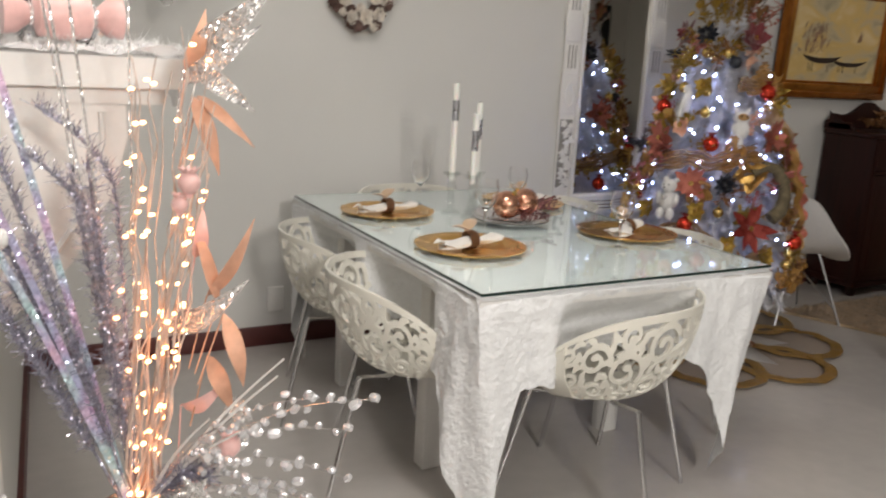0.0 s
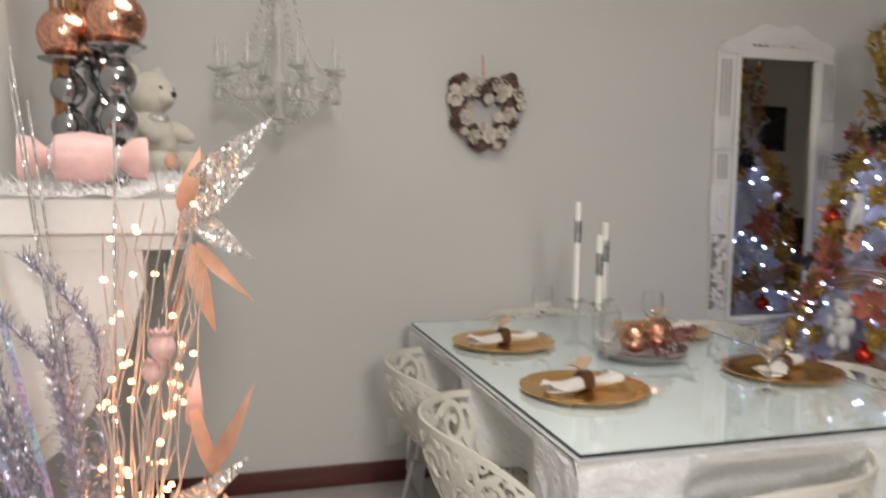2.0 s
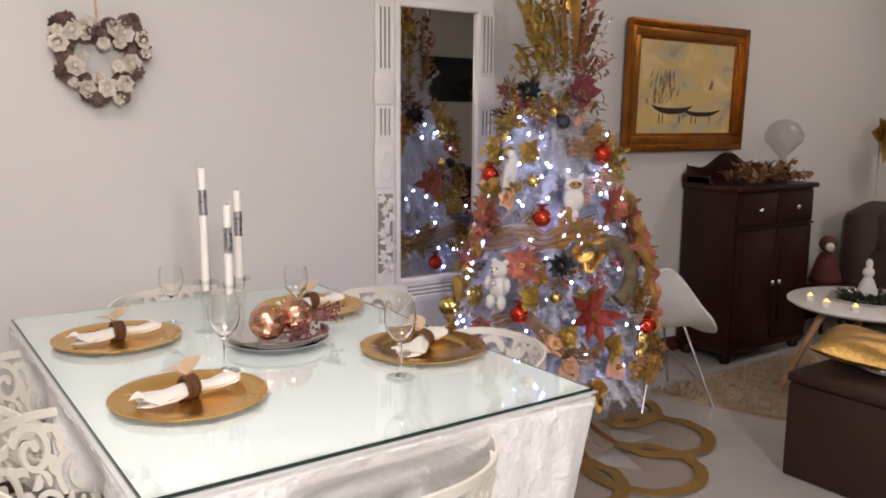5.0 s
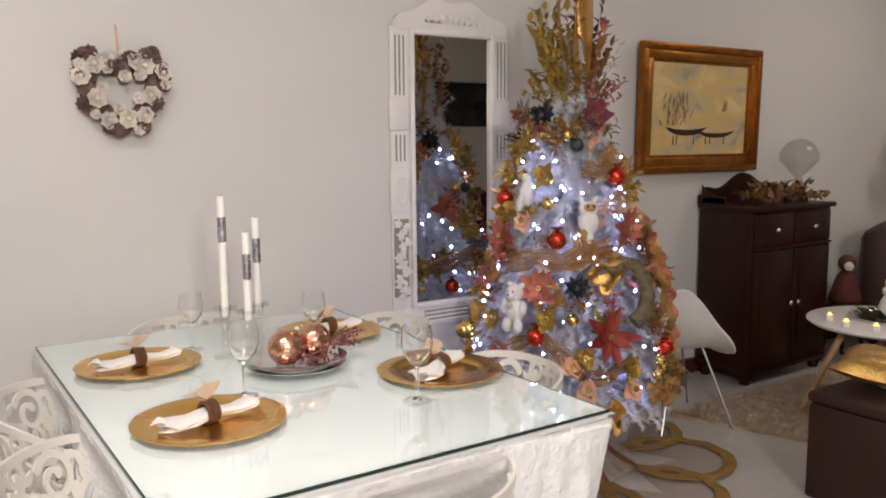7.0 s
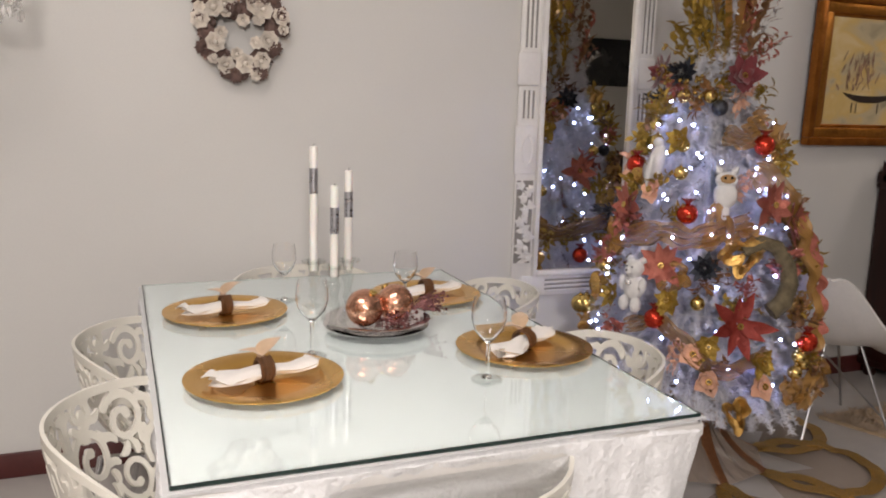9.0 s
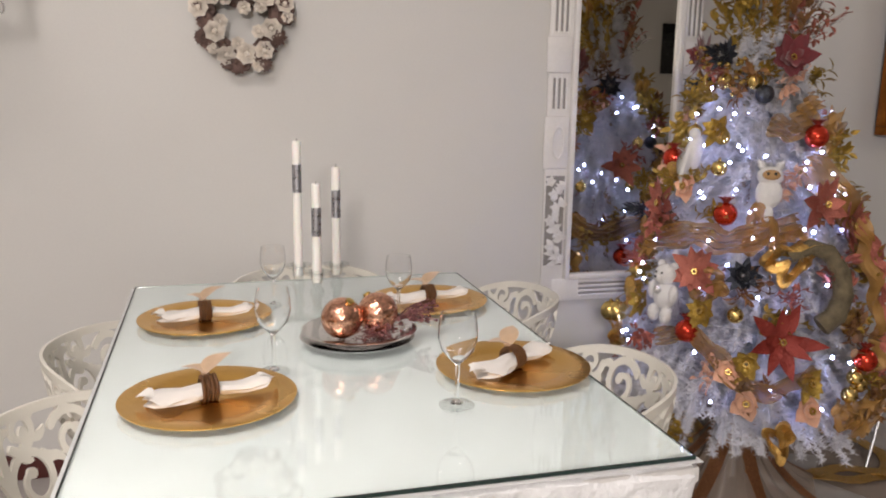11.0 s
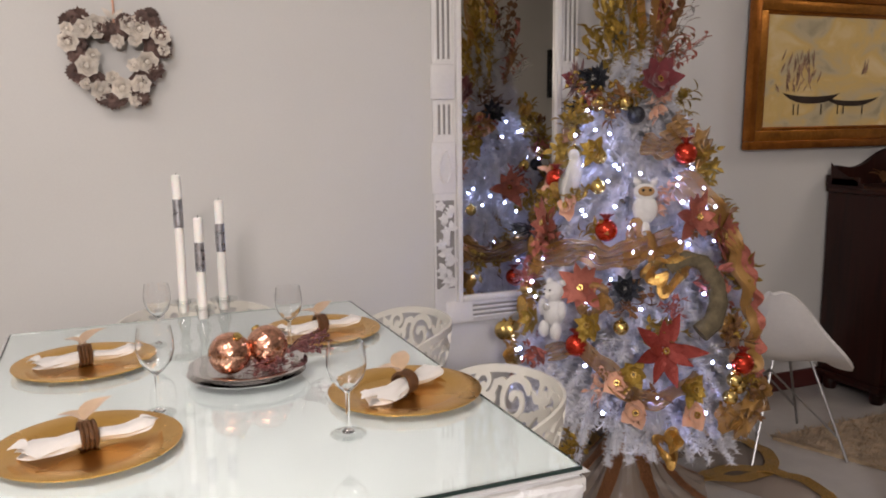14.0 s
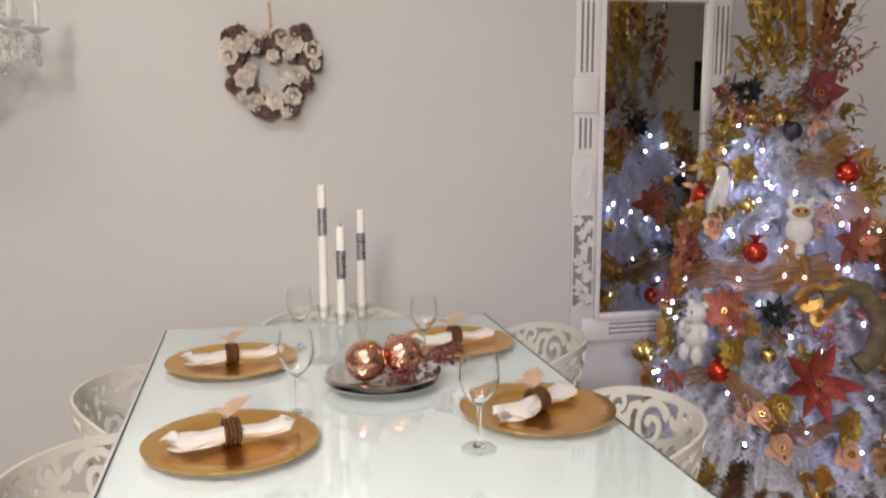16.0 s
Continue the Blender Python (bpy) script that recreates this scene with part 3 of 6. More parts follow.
def carved_chair():
    c = thing("dining_chair", "cream chair with pierced scrollwork back and chrome legs", "chair", "chairs round the dining table")
    side = radians(108)

    def seat_point(u, v):
        a = (u - 0.5) * 2 * math.pi
        top = 0.24 if abs(a) < side else 0.24 + 0.76 * min(1, (abs(a) - side) / 0.25)
        return shell(a, 0.02 + v * (top - 0.02))

    part("seat", Geo().sheet(56, 10, seat_point, 0.007), CREAM, c)

    def rim_strip(a0, a1, v0, v1, n):
        return Geo().sheet(n, 3, lambda u, v: shell(a0 + (a1 - a0) * u, v0 + (v1 - v0) * v, 0.0035), 0.009)

    part("rim", rim_strip(-math.pi, math.pi, 0.962, 1.0, 72), CREAM, c)
    part("back_panel", lattice(), CREAM, c, "pierced cream scrollwork")
    for hand in (-1, 1):
        part("side_panel", rim_strip(hand * radians(99), hand * radians(126), 0.21, 0.97, 16), CREAM, c)
    part("under_frame", Geo().tube([(-0.19, -0.165, 0.436), (-0.08, -0.07, 0.400), (0.08, 0.07, 0.400), (0.19, 0.165, 0.436)], 0.007, 8).tube([(0.19, -0.165, 0.436), (0.08, -0.07, 0.400), (-0.08, 0.07, 0.400), (-0.19, 0.165, 0.436)], 0.007, 8), CHROME, c)
    for x in (-1, 1):
        for y in (-1, 1):
            part("leg", Geo().tube([(x * 0.19, y * 0.165, 0.436), (x * 0.25, y * 0.255, 0.004)], 0.0095, 10, 0.0075), CHROME, c)
    return c


near = carved_chair()
near.matrix_basis = pose(1.785, 2.35, 0, 0, 0, 36) @ Matrix.Diagonal((1, 1, 0.94, 1))
for x, y, turn, tall in ((1.305, 2.735, -114, 1.0), (1.34, 3.35, -110, 1.0), (2.350, 2.82, 78, 1.03), (2.372, 3.60, 80, 1.03), (1.83, 3.735, 180, 1.08)):
    copy_thing(near, pose(x, y, 0, 0, 0, turn) @ Matrix.Diagonal((1, 1, tall, 1)))


# ---- place settings ----
PZ = 0.7688


def charger_mesh():
    prof = [(0.0, 0.004), (0.112, 0.004), (0.122, 0.007), (0.136, 0.0125), (0.180, 0.016), (0.185, 0.0155), (0.184, 0.0125), (0.140, 0.009), (0.125, 0.001), (0.0, 0.0)]
    g = Geo()
    g.lathe(prof, 112)
    g.v = [(x, y, z + (0.0002 * math.cos(28 * math.atan2(y, x)) if 0.13 < math.hypot(x, y) < 0.182 and z > 0.01 else 0)) for x, y, z in g.v]
    return g.mesh("charger", GOLD)


def napkin_geo():
    """A napkin drawn through its ring: gathered at the middle, loose at both ends."""
    def f(u, v):
        x = (u - 0.5) * 0.245
        e = abs(2 * u - 1)
        w = (0.014 + 0.034 * e ** 0.8) * min(1.0, 0.25 + (1 - e) / 0.12) * (1.12 if u < 0.5 else 0.8)
        a = v * 2 * math.pi
        ripple = 1 + 0.16 * math.sin(3 * a + u * 9) + 0.08 * math.sin(7 * a)
        return (x + 0.012 * abs(2 * u - 1) * math.cos(2 * a), math.cos(a) * w * ripple, 0.022 + math.sin(a) * (0.014 - 0.006 * e) * ripple - 0.006 * e + (0.014 * max(0, u - 0.8) / 0.2))
    g = Geo().sheet(26, 22, f)
    for s in (-1, 1):
        g.leaf((s * 0.11, 0, 0.022), (s * 0.145, 0.015, 0.024), 0.05, 0.004)
    return g


charger_me = charger_mesh()
napkin_me = napkin_geo().mesh("napkin", NAPKIN)
ring_me = Geo().sheet(28, 8, lambda u, v: ((v - 0.5) * 0.036, math.cos(u * 2 * math.pi) * (0.026 + 0.0015 * math.sin(v * math.pi)), 0.027 + math.sin(u * 2 * math.pi) * 0.024), 0.002)
for k in range(4):
    for j in range(30):
        a = 2 * math.pi * j / 30
        ring_me.ball((-0.0135 + k * 0.009, math.cos(a) * 0.0275, 0.027 + math.sin(a) * 0.0255), 0.0042, 6, 4)
ring_me = ring_me.mesh("napkin_ring", BROWN_RING)
leaf_me = Geo().leaf((-0.012, 0.010, 0.050), (0.062, 0.050, 0.082), 0.046, 0.008).leaf((0.006, 0.010, 0.050), (-0.045, 0.045, 0.066), 0.034, 0.006)
leaf_me = leaf_me.tube([(0, 0.0, 0.048), (0, 0.02, 0.054)], 0.002, 6).mesh("leaf", TAN)
for x, y, turn, tilt in ((1.498, 2.722, 12, 0), (1.485, 3.355, 6, 0), (2.202, 2.768, 33, 6), (2.158, 3.415, 8, 0)):
    solid("charger_plate", charger_me, GOLD, "round gold charger plate with a ribbed rim on the glass top", "plate", "place settings", at=(x, y, PZ))
    m = pose(x, y, PZ + 0.004, 0, 0, turn)
    solid("napkin", napkin_me, NAPKIN, "white linen napkin gathered through a ring on the plate", "napkin", "place settings", at=m)
    r = thing("napkin_ring", "brown beaded napkin ring with a tan cloth leaf", "napkin ring", "place settings", at=m)
    part("band", ring_me, BROWN_RING, r)
    part("leaf", leaf_me, TAN, r, "tan fabric leaf")


def wine_glass_mesh():
    outer = [(0.034, 0.0), (0.033, 0.002), (0.012, 0.005), (0.0048, 0.012), (0.0042, 0.05), (0.005, 0.078), (0.016, 0.088), (0.031, 0.105), (0.038, 0.128), (0.037, 0.150), (0.033, 0.172)]
    inner = [(0.0320, 0.172), (0.0358, 0.150), (0.0368, 0.128), (0.030, 0.107), (0.015, 0.0905), (0.0, 0.088)]
    bowl = Geo().lathe([(r * 1.12, z * 1.18) for r, z in [(0.0, 0.0061)] + outer[2:] + inner], 32).mesh("bowl", GLASS)
    return bowl, Geo().lathe([(r * 1.12, z * 1.18) for r, z in [(0.0, 0.0), (0.034, 0.0), (0.0345, 0.001), (0.033, 0.0024), (0.012, 0.0049), (0.0, 0.0058)]], 32).mesh("foot", FOOT_GLASS)


FOOT_GLASS = thin_glass("foot_glass", (0.95, 0.96, 0.955))
bowl_me, foot_me = wine_glass_mesh()
for x, y, size in ((1.645, 2.878, 1), (2.006, 2.580, 1), (1.686, 3.475, 0.92), (2.030, 3.265, 0.92)):
    g = thing("wine_glass", "clear empty stemmed wine glass on the glass top", "glass", "place settings", at=Matrix.Translation((x, y, PZ)) @ Matrix.Scale(size, 4))
    for me, name, material in ((bowl_me, "bowl", GLASS), (foot_me, "foot", FOOT_GLASS)):
        part(name, me, material, g).visible_shadow = False


def candle_holder(x, y, top):
    h = thing("candle_holder", "clear glass candlestick on the glass top", "candlestick", "candlesticks", at=(x, y, PZ))
    s = part("stem", Geo().lathe([(0.0, 0), (0.040, 0), (0.038, 0.006), (0.014, 0.014), (0.010, 0.03), (0.018, 0.045), (0.010, 0.06), (0.013, 0.085), (0.021, 0.105), (0.011, 0.12), (0.016, 0.14), (0.022, 0.165), (0.0165, 0.166), (0.0155, 0.13), (0.0, 0.129)], 20), FOOT_GLASS, h)
    s.visible_shadow = False
    part("drip_pan", Geo().lathe([(0.017, 0.150), (0.036, 0.155), (0.038, 0.162), (0.036, 0.163), (0.017, 0.156)], 20), FOOT_GLASS, h).visible_shadow = False
    c = thing("candle", "tall white taper candle with a silver band", "candle", "candles", at=(x, y, 0.899))
    n = top - 0.899
    part("wax", Geo().lathe([(0.0, 0), (0.0125, 0), (0.0125, n - 0.004), (0.009, n), (0.0, n - 0.001)], 18), CANDLE, c)
    part("silver_band", Geo().lathe([(0.0127, n - 0.145), (0.0135, n - 0.144), (0.0135, n - 0.067), (0.0127, n - 0.066)], 18), SILVER_BAND, c, "silver foil band")
    part("wick", Geo().tube([(0, 0, n - 0.002), (0.001, 0, n + 0.006)], 0.0008, 5), BLACK, c)


SILVER_BAND = mat("silver_band", (0.55, 0.56, 0.60), 0.28, 0.9, vary=0.2, scale=60, bump=0.1)
candle_holder(1.748, 3.318, 1.283)
candle_holder(1.856, 3.312, 1.210)
candle_holder(1.789, 3.222, 1.174)


def centrepiece():
    cx, cy = 1.875, 3.065
    plate = Geo().lathe([(0.0, 0.0), (0.085, 0.0), (0.10, 0.004), (0.150, 0.018), (0.152, 0.021), (0.148, 0.022), (0.10, 0.010), (0.0, 0.007)], 40).mesh("silver_plate", SILVER)
    solid("silver_plate", plate, SILVER, "round silver serving plate, one of two stacked", "plate", "centrepiece plates", at=(cx, cy, PZ))
    solid("silver_plate", plate, SILVER, "round silver serving plate, one of two stacked", "plate", "centrepiece plates", at=(cx + 0.006, cy + 0.004, PZ + 0.0165))
    ball = Geo().ball((0, 0, 0), 0.0535, 28, 16)
    ball_me = ball.mesh("ball", COPPER)
    cap_me = Geo().lathe([(0.0, 0.049), (0.011, 0.049), (0.011, 0.059), (0.0, 0.061)], 12).mesh("cap", GOLD_SHINE)
    for dx, dy, dz, tilt in ((-0.047, -0.040, 0.074, 30), (0.050, -0.018, 0.077, -40)):
        b = thing("copper_bauble", "shiny copper foil bauble on the silver plate", "bauble", "centrepiece baubles", at=pose(cx + dx, cy + dy, PZ + dz + 0.006, tilt, 0, 40))
        part("ball", ball_me, COPPER, b)
        part("cap", cap_me, GOLD_SHINE, b)
    rnd = random.Random(7)
    g = Geo()
    for k in range(46):
        a = rnd.uniform(-1.9, 1.5)
        r0, r1 = rnd.uniform(0.04, 0.08), rnd.uniform(0.085, 0.118)
        z = PZ + rnd.uniform(0.028, 0.045)
        p, q = Vector((cx + r0 * math.cos(a), cy + r0 * math.sin(a), z)), Vector((cx + r1 * math.cos(a + 0.3), cy + r1 * math.sin(a + 0.3), z + rnd.uniform(0.0, 0.03)))
        g.tube([p, q], 0.002, 4, 0.001)
        g.ball(q, rnd.uniform(0.004, 0.007), 6, 4)
    for k in range(26):
        a = rnd.uniform(-0.5, 0.45)
        p = Vector((cx + 0.10, cy + 0.02, PZ + 0.045))
        q = p + Vector((0.11 * math.cos(a), 0.11 * math.sin(a), rnd.uniform(-0.004, 0.05))) * rnd.uniform(0.7, 1.1)
        g.tube([p, (p + q) / 2 + Vector((0, 0, 0.012)), q], 0.0015, 4)
        for u in (0.6, 0.8, 1.0):
            g.ball(p.lerp(q, u) + Vector((0, 0, 0.008 * (1 - u))), 0.0045, 6, 4)
    solid("berry_garland", g, mat("mauve_beads", (0.30, 0.13, 0.13), 0.25, 0.6, vary=0.4, scale=50, bump=0.0), "mauve beaded berry garland round the copper baubles", "garland", kind="stuff")


centrepiece()


# ---- standing mirror with a carved white frame ----
def carved_mirror():
    t = thing("wall_mirror", "tall wall mirror in a carved white wooden frame", "mirror")
    x0, x1, z0, z1 = 2.932, 3.374, 0.680, 1.938
    yb, yf = Y1 - 0.012, Y1 - 0.045
    part("backing", Geo().box(x0 - 0.02, Y1 - 0.014, z0 - 0.02, x1 + 0.02, Y1 - 0.004, z1 + 0.02), WHITE, t)
    part("mirror_glass", Geo().box(x0 - 0.004, Y1 - 0.022, z0 - 0.004, x1 + 0.004, Y1 - 0.0145, z1 + 0.004), MIRROR, t, "silvered mirror glass", smooth=False)
    for a, b in ((x0 - 0.022, x0), (x1, x1 + 0.022)):
        part("inner_stile", Geo().box(a, yf, z0 - 0.02, b, yb, z1 + 0.02, 0.005), WHITE, t)
    for a, b in ((z0 - 0.022, z0), (z1, z1 + 0.022)):
        part("inner_rail", Geo().box(x0, yf, a, x1, yb, b, 0.005), WHITE, t)
    back = Geo().box(x0 - 0.118, Y1 - 0.022, z0 - 0.09, x0 - 0.021, Y1 - 0.006, z1 + 0.03, 0.004)
    part("stile", back, WHITE, t)
    part("stile", Geo().box(x1 + 0.021, Y1 - 0.022, z0 - 0.09, x1 + 0.118, Y1 - 0.006, z1 + 0.03, 0.004), WHITE, t)
    # Dark grey that paints the shade of slots and recesses onto the frame.
    groove_shade = mat("painted_groove_shade", (0.30, 0.285, 0.27), 0.8)
    for s, xc in ((-1, x0 - 0.072), (1, x1 + 0.072)):
        for za, zb in ((1.66, 1.93), (1.36, 1.48)):
            for k in range(3):
                x = xc + (k - 1) * 0.022
                part("slot_shade", Geo().box(x - 0.005, Y1 - 0.0245, za, x + 0.005, Y1 - 0.021, zb), groove_shade, t, smooth=False)
            for k in range(4):
                x = xc + (k - 1.5) * 0.022
                part("reed", Geo().tube([(x, Y1 - 0.024, za - 0.005), (x, Y1 - 0.024, zb + 0.005)], 0.006, 8), WHITE, t)
        for za, zb in ((1.50, 1.64), (1.12, 1.33)):
            part("panel", Geo().box(xc - 0.052 + 0.008 * s, Y1 - 0.034, za, xc + 0.046, Y1 - 0.02, zb, 0.008), WHITE, t)
        part("panel_hollow", Geo().tube([Vector((xc + 0.026 * math.cos(a), Y1 - 0.036, 1.225 + 0.062 * math.sin(a))) for a in [2 * math.pi * k / 20 for k in range(21)]], 0.006, 6), WHITE, t)
        rnd = random.Random(11)
        for k in range(26):
            z = 0.735 + k * 0.0134
            x = xc + rnd.uniform(-0.028, 0.028)
            b = rnd.uniform(0, 2 * math.pi)
            lf = Geo()
            if k % 4 == 1:
                for q in range(5):
                    e = b + q * 1.257
                    lf.leaf((x, Y1 - 0.03, z), (x + 0.026 * math.cos(e), Y1 - 0.036, z + 0.026 * math.sin(e)), 0.022, 0.006, (0, -1, 0))
                lf.ball((x, Y1 - 0.036, z), 0.008, 8, 6)
            else:
                lf.leaf((x - 0.018 * math.cos(b), Y1 - 0.028, z - 0.018 * math.sin(b)), (x + 0.03 * math.cos(b), Y1 - 0.034, z + 0.03 * math.sin(b)), 0.024, 0.010, (0, -1, 0))
            part("carved_leaf", lf, WHITE, t)
        # Dark sheet behind the leaves, painted as the hollow's shade.
        part("recess_shade", Geo().box(xc - 0.04, Y1 - 0.0245, 0.72, xc + 0.04, Y1 - 0.021, 1.09), groove_shade, t, smooth=False)
    part("bottom_rail", Geo().box(x0 - 0.07, Y1 - 0.026, z0 - 0.115, x1 + 0.07, Y1 - 0.006, z0 - 0.021, 0.004), WHITE, t)
    for k in range(4):
        z = z0 - 0.095 + k * 0.02
        part("reed", Geo().tube([(x0 + 0.05, Y1 - 0.028, z), (x1 - 0.05, Y1 - 0.028, z)], 0.0055, 8), WHITE, t)
        if k < 3:
            part("slot_shade", Geo().box(x0 + 0.05, Y1 - 0.029, z + 0.005, x1 - 0.05, Y1 - 0.0255, z + 0.016), groove_shade, t, smooth=False)
    crest = Geo()
    n = 24
    vs, fs = [], []
    for k in range(n + 1):
        u = k / n
        x = x0 - 0.10 + u * (x1 - x0 + 0.20)
        top = z1 + 0.05 + 0.115 * math.sin(math.pi * u) ** 0.7 + 0.012 * math.cos(6 * math.pi * u)
        for y in (Y1 - 0.006, Y1 - 0.028):
            vs += [(x, y, z1 + 0.021), (x, y, top)]
    for k in range(n):
        a, b = 4 * k, 4 * k + 4
        fs += [(a, a + 1, b + 1, b), (a + 2, b + 2, b + 3, a + 3), (a + 1, a + 3, b + 3, b + 1), (a, b, b + 2, a + 2)]
    crest.add(vs, fs)
    part("crest", crest, WHITE, t)
    xc = (x0 + x1) / 2
    for k in range(-4, 5):
        x = xc + k * 0.035
        part("carved_leaf", Geo().leaf((x, Y1 - 0.032, z1 + 0.055), (x + k * 0.006 + 0.012, Y1 - 0.036, z1 + 0.115 - abs(k) * 0.008), 0.03, 0.01, (0, -1, 0)), WHITE, t)
    for k in (-1, 1):
        part("slot_shade", Geo().box(xc + k * 0.11 - 0.045, Y1 - 0.031, z1 + 0.058, xc + k * 0.11 + 0.045, Y1 - 0.0275, z1 + 0.070), groove_shade, t, smooth=False)


carved_mirror()


# ---- heart wreath ----
def heart_wreath():
    t = thing("heart_wreath", "heart wreath of pine cones and pale wood flowers", "wreath", at=(1.636, Y1 - 0.008, 1.655))
    path = []
    for k in range(48):
        a = 2 * math.pi * k / 48
        x = 0.122 * math.sin(a) * (0.8 + 0.2 * math.sin(a) ** 2)
        z = 0.0085 * (13 * math.cos(a) - 3.6 * math.cos(2 * a) - 1.3 * math.cos(3 * a) - 0.4 * math.cos(4 * a)) + 0.004
        path.append(Vector((x, -0.02, z)))
    part("hoop", Geo().tube(path + path[:1], 0.03, 8), CONE, t)
    part("hanger", Geo().tube([(0, -0.015, 0.07), (0.003, -0.008, 0.16), (0, -0.004, 0.235)], 0.004, 6), PEACH, t)
    part("bow", Geo().leaf((0, -0.02, 0.12), (0.035, -0.03, 0.155), 0.02, 0.005, (0, -1, 0)).leaf((0, -0.02, 0.12), (-0.035, -0.03, 0.155), 0.02, 0.005, (0, -1, 0)), WREATH_WHITE, t)
    cone = Geo()
    for ring in range(6):
        z = ring * 0.0075
        r = 0.026 * math.cos(ring / 6 * 1.35)
        for s in range(8):
            a = 2 * math.pi * (s + 0.5 * (ring % 2)) / 8
            d = Vector((math.cos(a), math.sin(a), 0))
            cone.leaf(d * r * 0.3 + Vector((0, 0, z)), d * (r + 0.004) + Vector((0, 0, z + 0.007)), 0.016, 0.002, n=3)
    cone.ball((0, 0, 0.018), 0.016, 8, 6)
    cone_me = cone.mesh("pine_cone", CONE)
    flower = Geo()
    for ring, (r, h, n) in enumerate(((0.030, 0.010, 7), (0.022, 0.016, 6), (0.013, 0.020, 5))):
        for s in range(n):
            a = 2 * math.pi * (s + 0.3 * ring) / n
            d = Vector((math.cos(a), math.sin(a), 0))
            flower.leaf(d * 0.002 + Vector((0, 0, 0.003)), d * r + Vector((0, 0, h)), r * 1.25, -0.004, n=4)
    flower.ball((0, 0, 0.010), 0.008, 8, 5)
    flower_me = flower.mesh("wood_flower", WREATH_WHITE)
    face = Matrix(((1, 0, 0), (0, 0, -1), (0, 1, 0))).to_4x4()
    rnd = random.Random(3)
    for k in range(38):
        p = path[int(k * 48 / 38) % 48]
        c = Vector((0, -0.02, 0.0))
        off = (p - c) * rnd.uniform(-0.1, 0.42)
        q = p + off + Vector((0, -rnd.uniform(0.008, 0.016), 0))
        m = Matrix.Translation(q) @ face @ pose(0, 0, 0, rnd.uniform(-25, 25), rnd.uniform(-25, 25), rnd.uniform(0, 360)) @ Matrix.Scale(rnd.uniform(0.95, 1.25), 4)
        part("pine_cone", cone_me, CONE, t, m=m)
    for k in range(23):
        p = path[int(k * 48 / 23 + 1) % 48]
        off = (p - Vector((0, -0.02, 0.0))) * ((-0.34, 0.14, 0.30, -0.10)[k % 4] + rnd.uniform(-0.06, 0.06))
        q = p + off + Vector((0, -0.050, 0))
        m = Matrix.Translation(q) @ face @ pose(0, 0, 0, rnd.uniform(-18, 18), rnd.uniform(-18, 18), rnd.uniform(0, 360)) @ Matrix.Scale((0.85, 1.22, 0.76, 1.3)[k % 4], 4)
        part("wood_flower", flower_me, WREATH_WHITE, t, m=m)


heart_wreath()


# ---- painting ----
def framed_painting():
    x0, x1, z0, z1 = 4.403, 5.468, 1.257, 1.997
    t = thing("framed_painting", "oil painting of boats in a wide gilt frame", "painting", at=pose((x0 + x1) / 2, Y1 - 0.02, z0, 1.2, 0, 0))
    w, h = (x1 - x0) / 2, z1 - z0
    part("backing", Geo().box(-w + 0.01, -0.012, 0.01, w - 0.01, 0.004, h - 0.01), DARKWOOD, t)
    for k, (a, d, m) in enumerate(((0.0, 0.050, GOLD_DARK), (0.035, 0.038, GILT), (0.085, 0.026, GOLD_DARK))):
        b = a + (0.04, 0.055, 0.022)[k]
        for x_0, z_0, x_1, z_1 in ((-w + a, a, w - a, b), (-w + a, h - b, w - a, h - a), (-w + a, b, -w + b, h - b), (w - b, b, w - a, h - b)):
            part("moulding", Geo().box(x_0, -d, z_0, x_1, -0.004, z_1, 0.006), m, t)
    c = part("canvas", Geo().box(-w + 0.10, -0.018, 0.10, w - 0.10, -0.006, h - 0.10), PAINTING, t, "yellow and cream oil painting", smooth=False)
    y = -0.0205
    for cx, cz, ln, r in ((-0.125, 0.250, 0.185, 0.017), (0.145, 0.232, 0.185, 0.013)):
        g = Geo().sheet(20, 2, lambda u, v: (cx + (u - 0.5) * 2 * ln, y - 0.001, cz + 0.030 * abs(2 * u - 1) ** 2.6 + (v - 0.6) * r * 2 * (1 - abs(2 * u - 1) ** 3) - 0.012), 0.001)
        part("painted_boat", g, PAINT_DARK, c)
    for x in (-0.24, -0.21, -0.06, 0.05, 0.09, 0.22):
        part("painted_reflection", Geo().box(x, y - 0.001, 0.165, x + 0.006, y, 0.215), PAINT_DARK, c, smooth=False)
    rnd = random.Random(5)
    g = Geo()
    for k in range(46):
        x, z = rnd.gauss(-0.22, 0.06), rnd.uniform(0.27, 0.42)
        g.leaf((x, y, z), (x + rnd.uniform(-0.03, 0.03), y, z + rnd.uniform(0.03, 0.09)), rnd.uniform(0.004, 0.012), 0, (0, -1, 0), n=3, thick=0.0006)
    for k in range(6):
        x = 0.20 + rnd.uniform(-0.02, 0.03)
        g.leaf((x, y, 0.36), (x + 0.01, y, 0.36 + rnd.uniform(0.02, 0.08)), 0.01, 0, (0, -1, 0), n=3, thick=0.0006)
    part("painted_reeds", g, PAINT_ROSE, c)


framed_painting()


# ---- Christmas tree ----
TREE = Vector((3.355, 3.47, 0))
PROFILE = ((0.10, 0.39), (0.35, 0.46), (0.6, 0.41), (0.9, 0.338), (1.2, 0.253), (1.5, 0.160), (1.75, 0.08), (1.95, 0.03), (2.3, 0.02))


def girth(z):
    return float(np.interp(z, [a for a, _ in PROFILE], [b for _, b in PROFILE]))


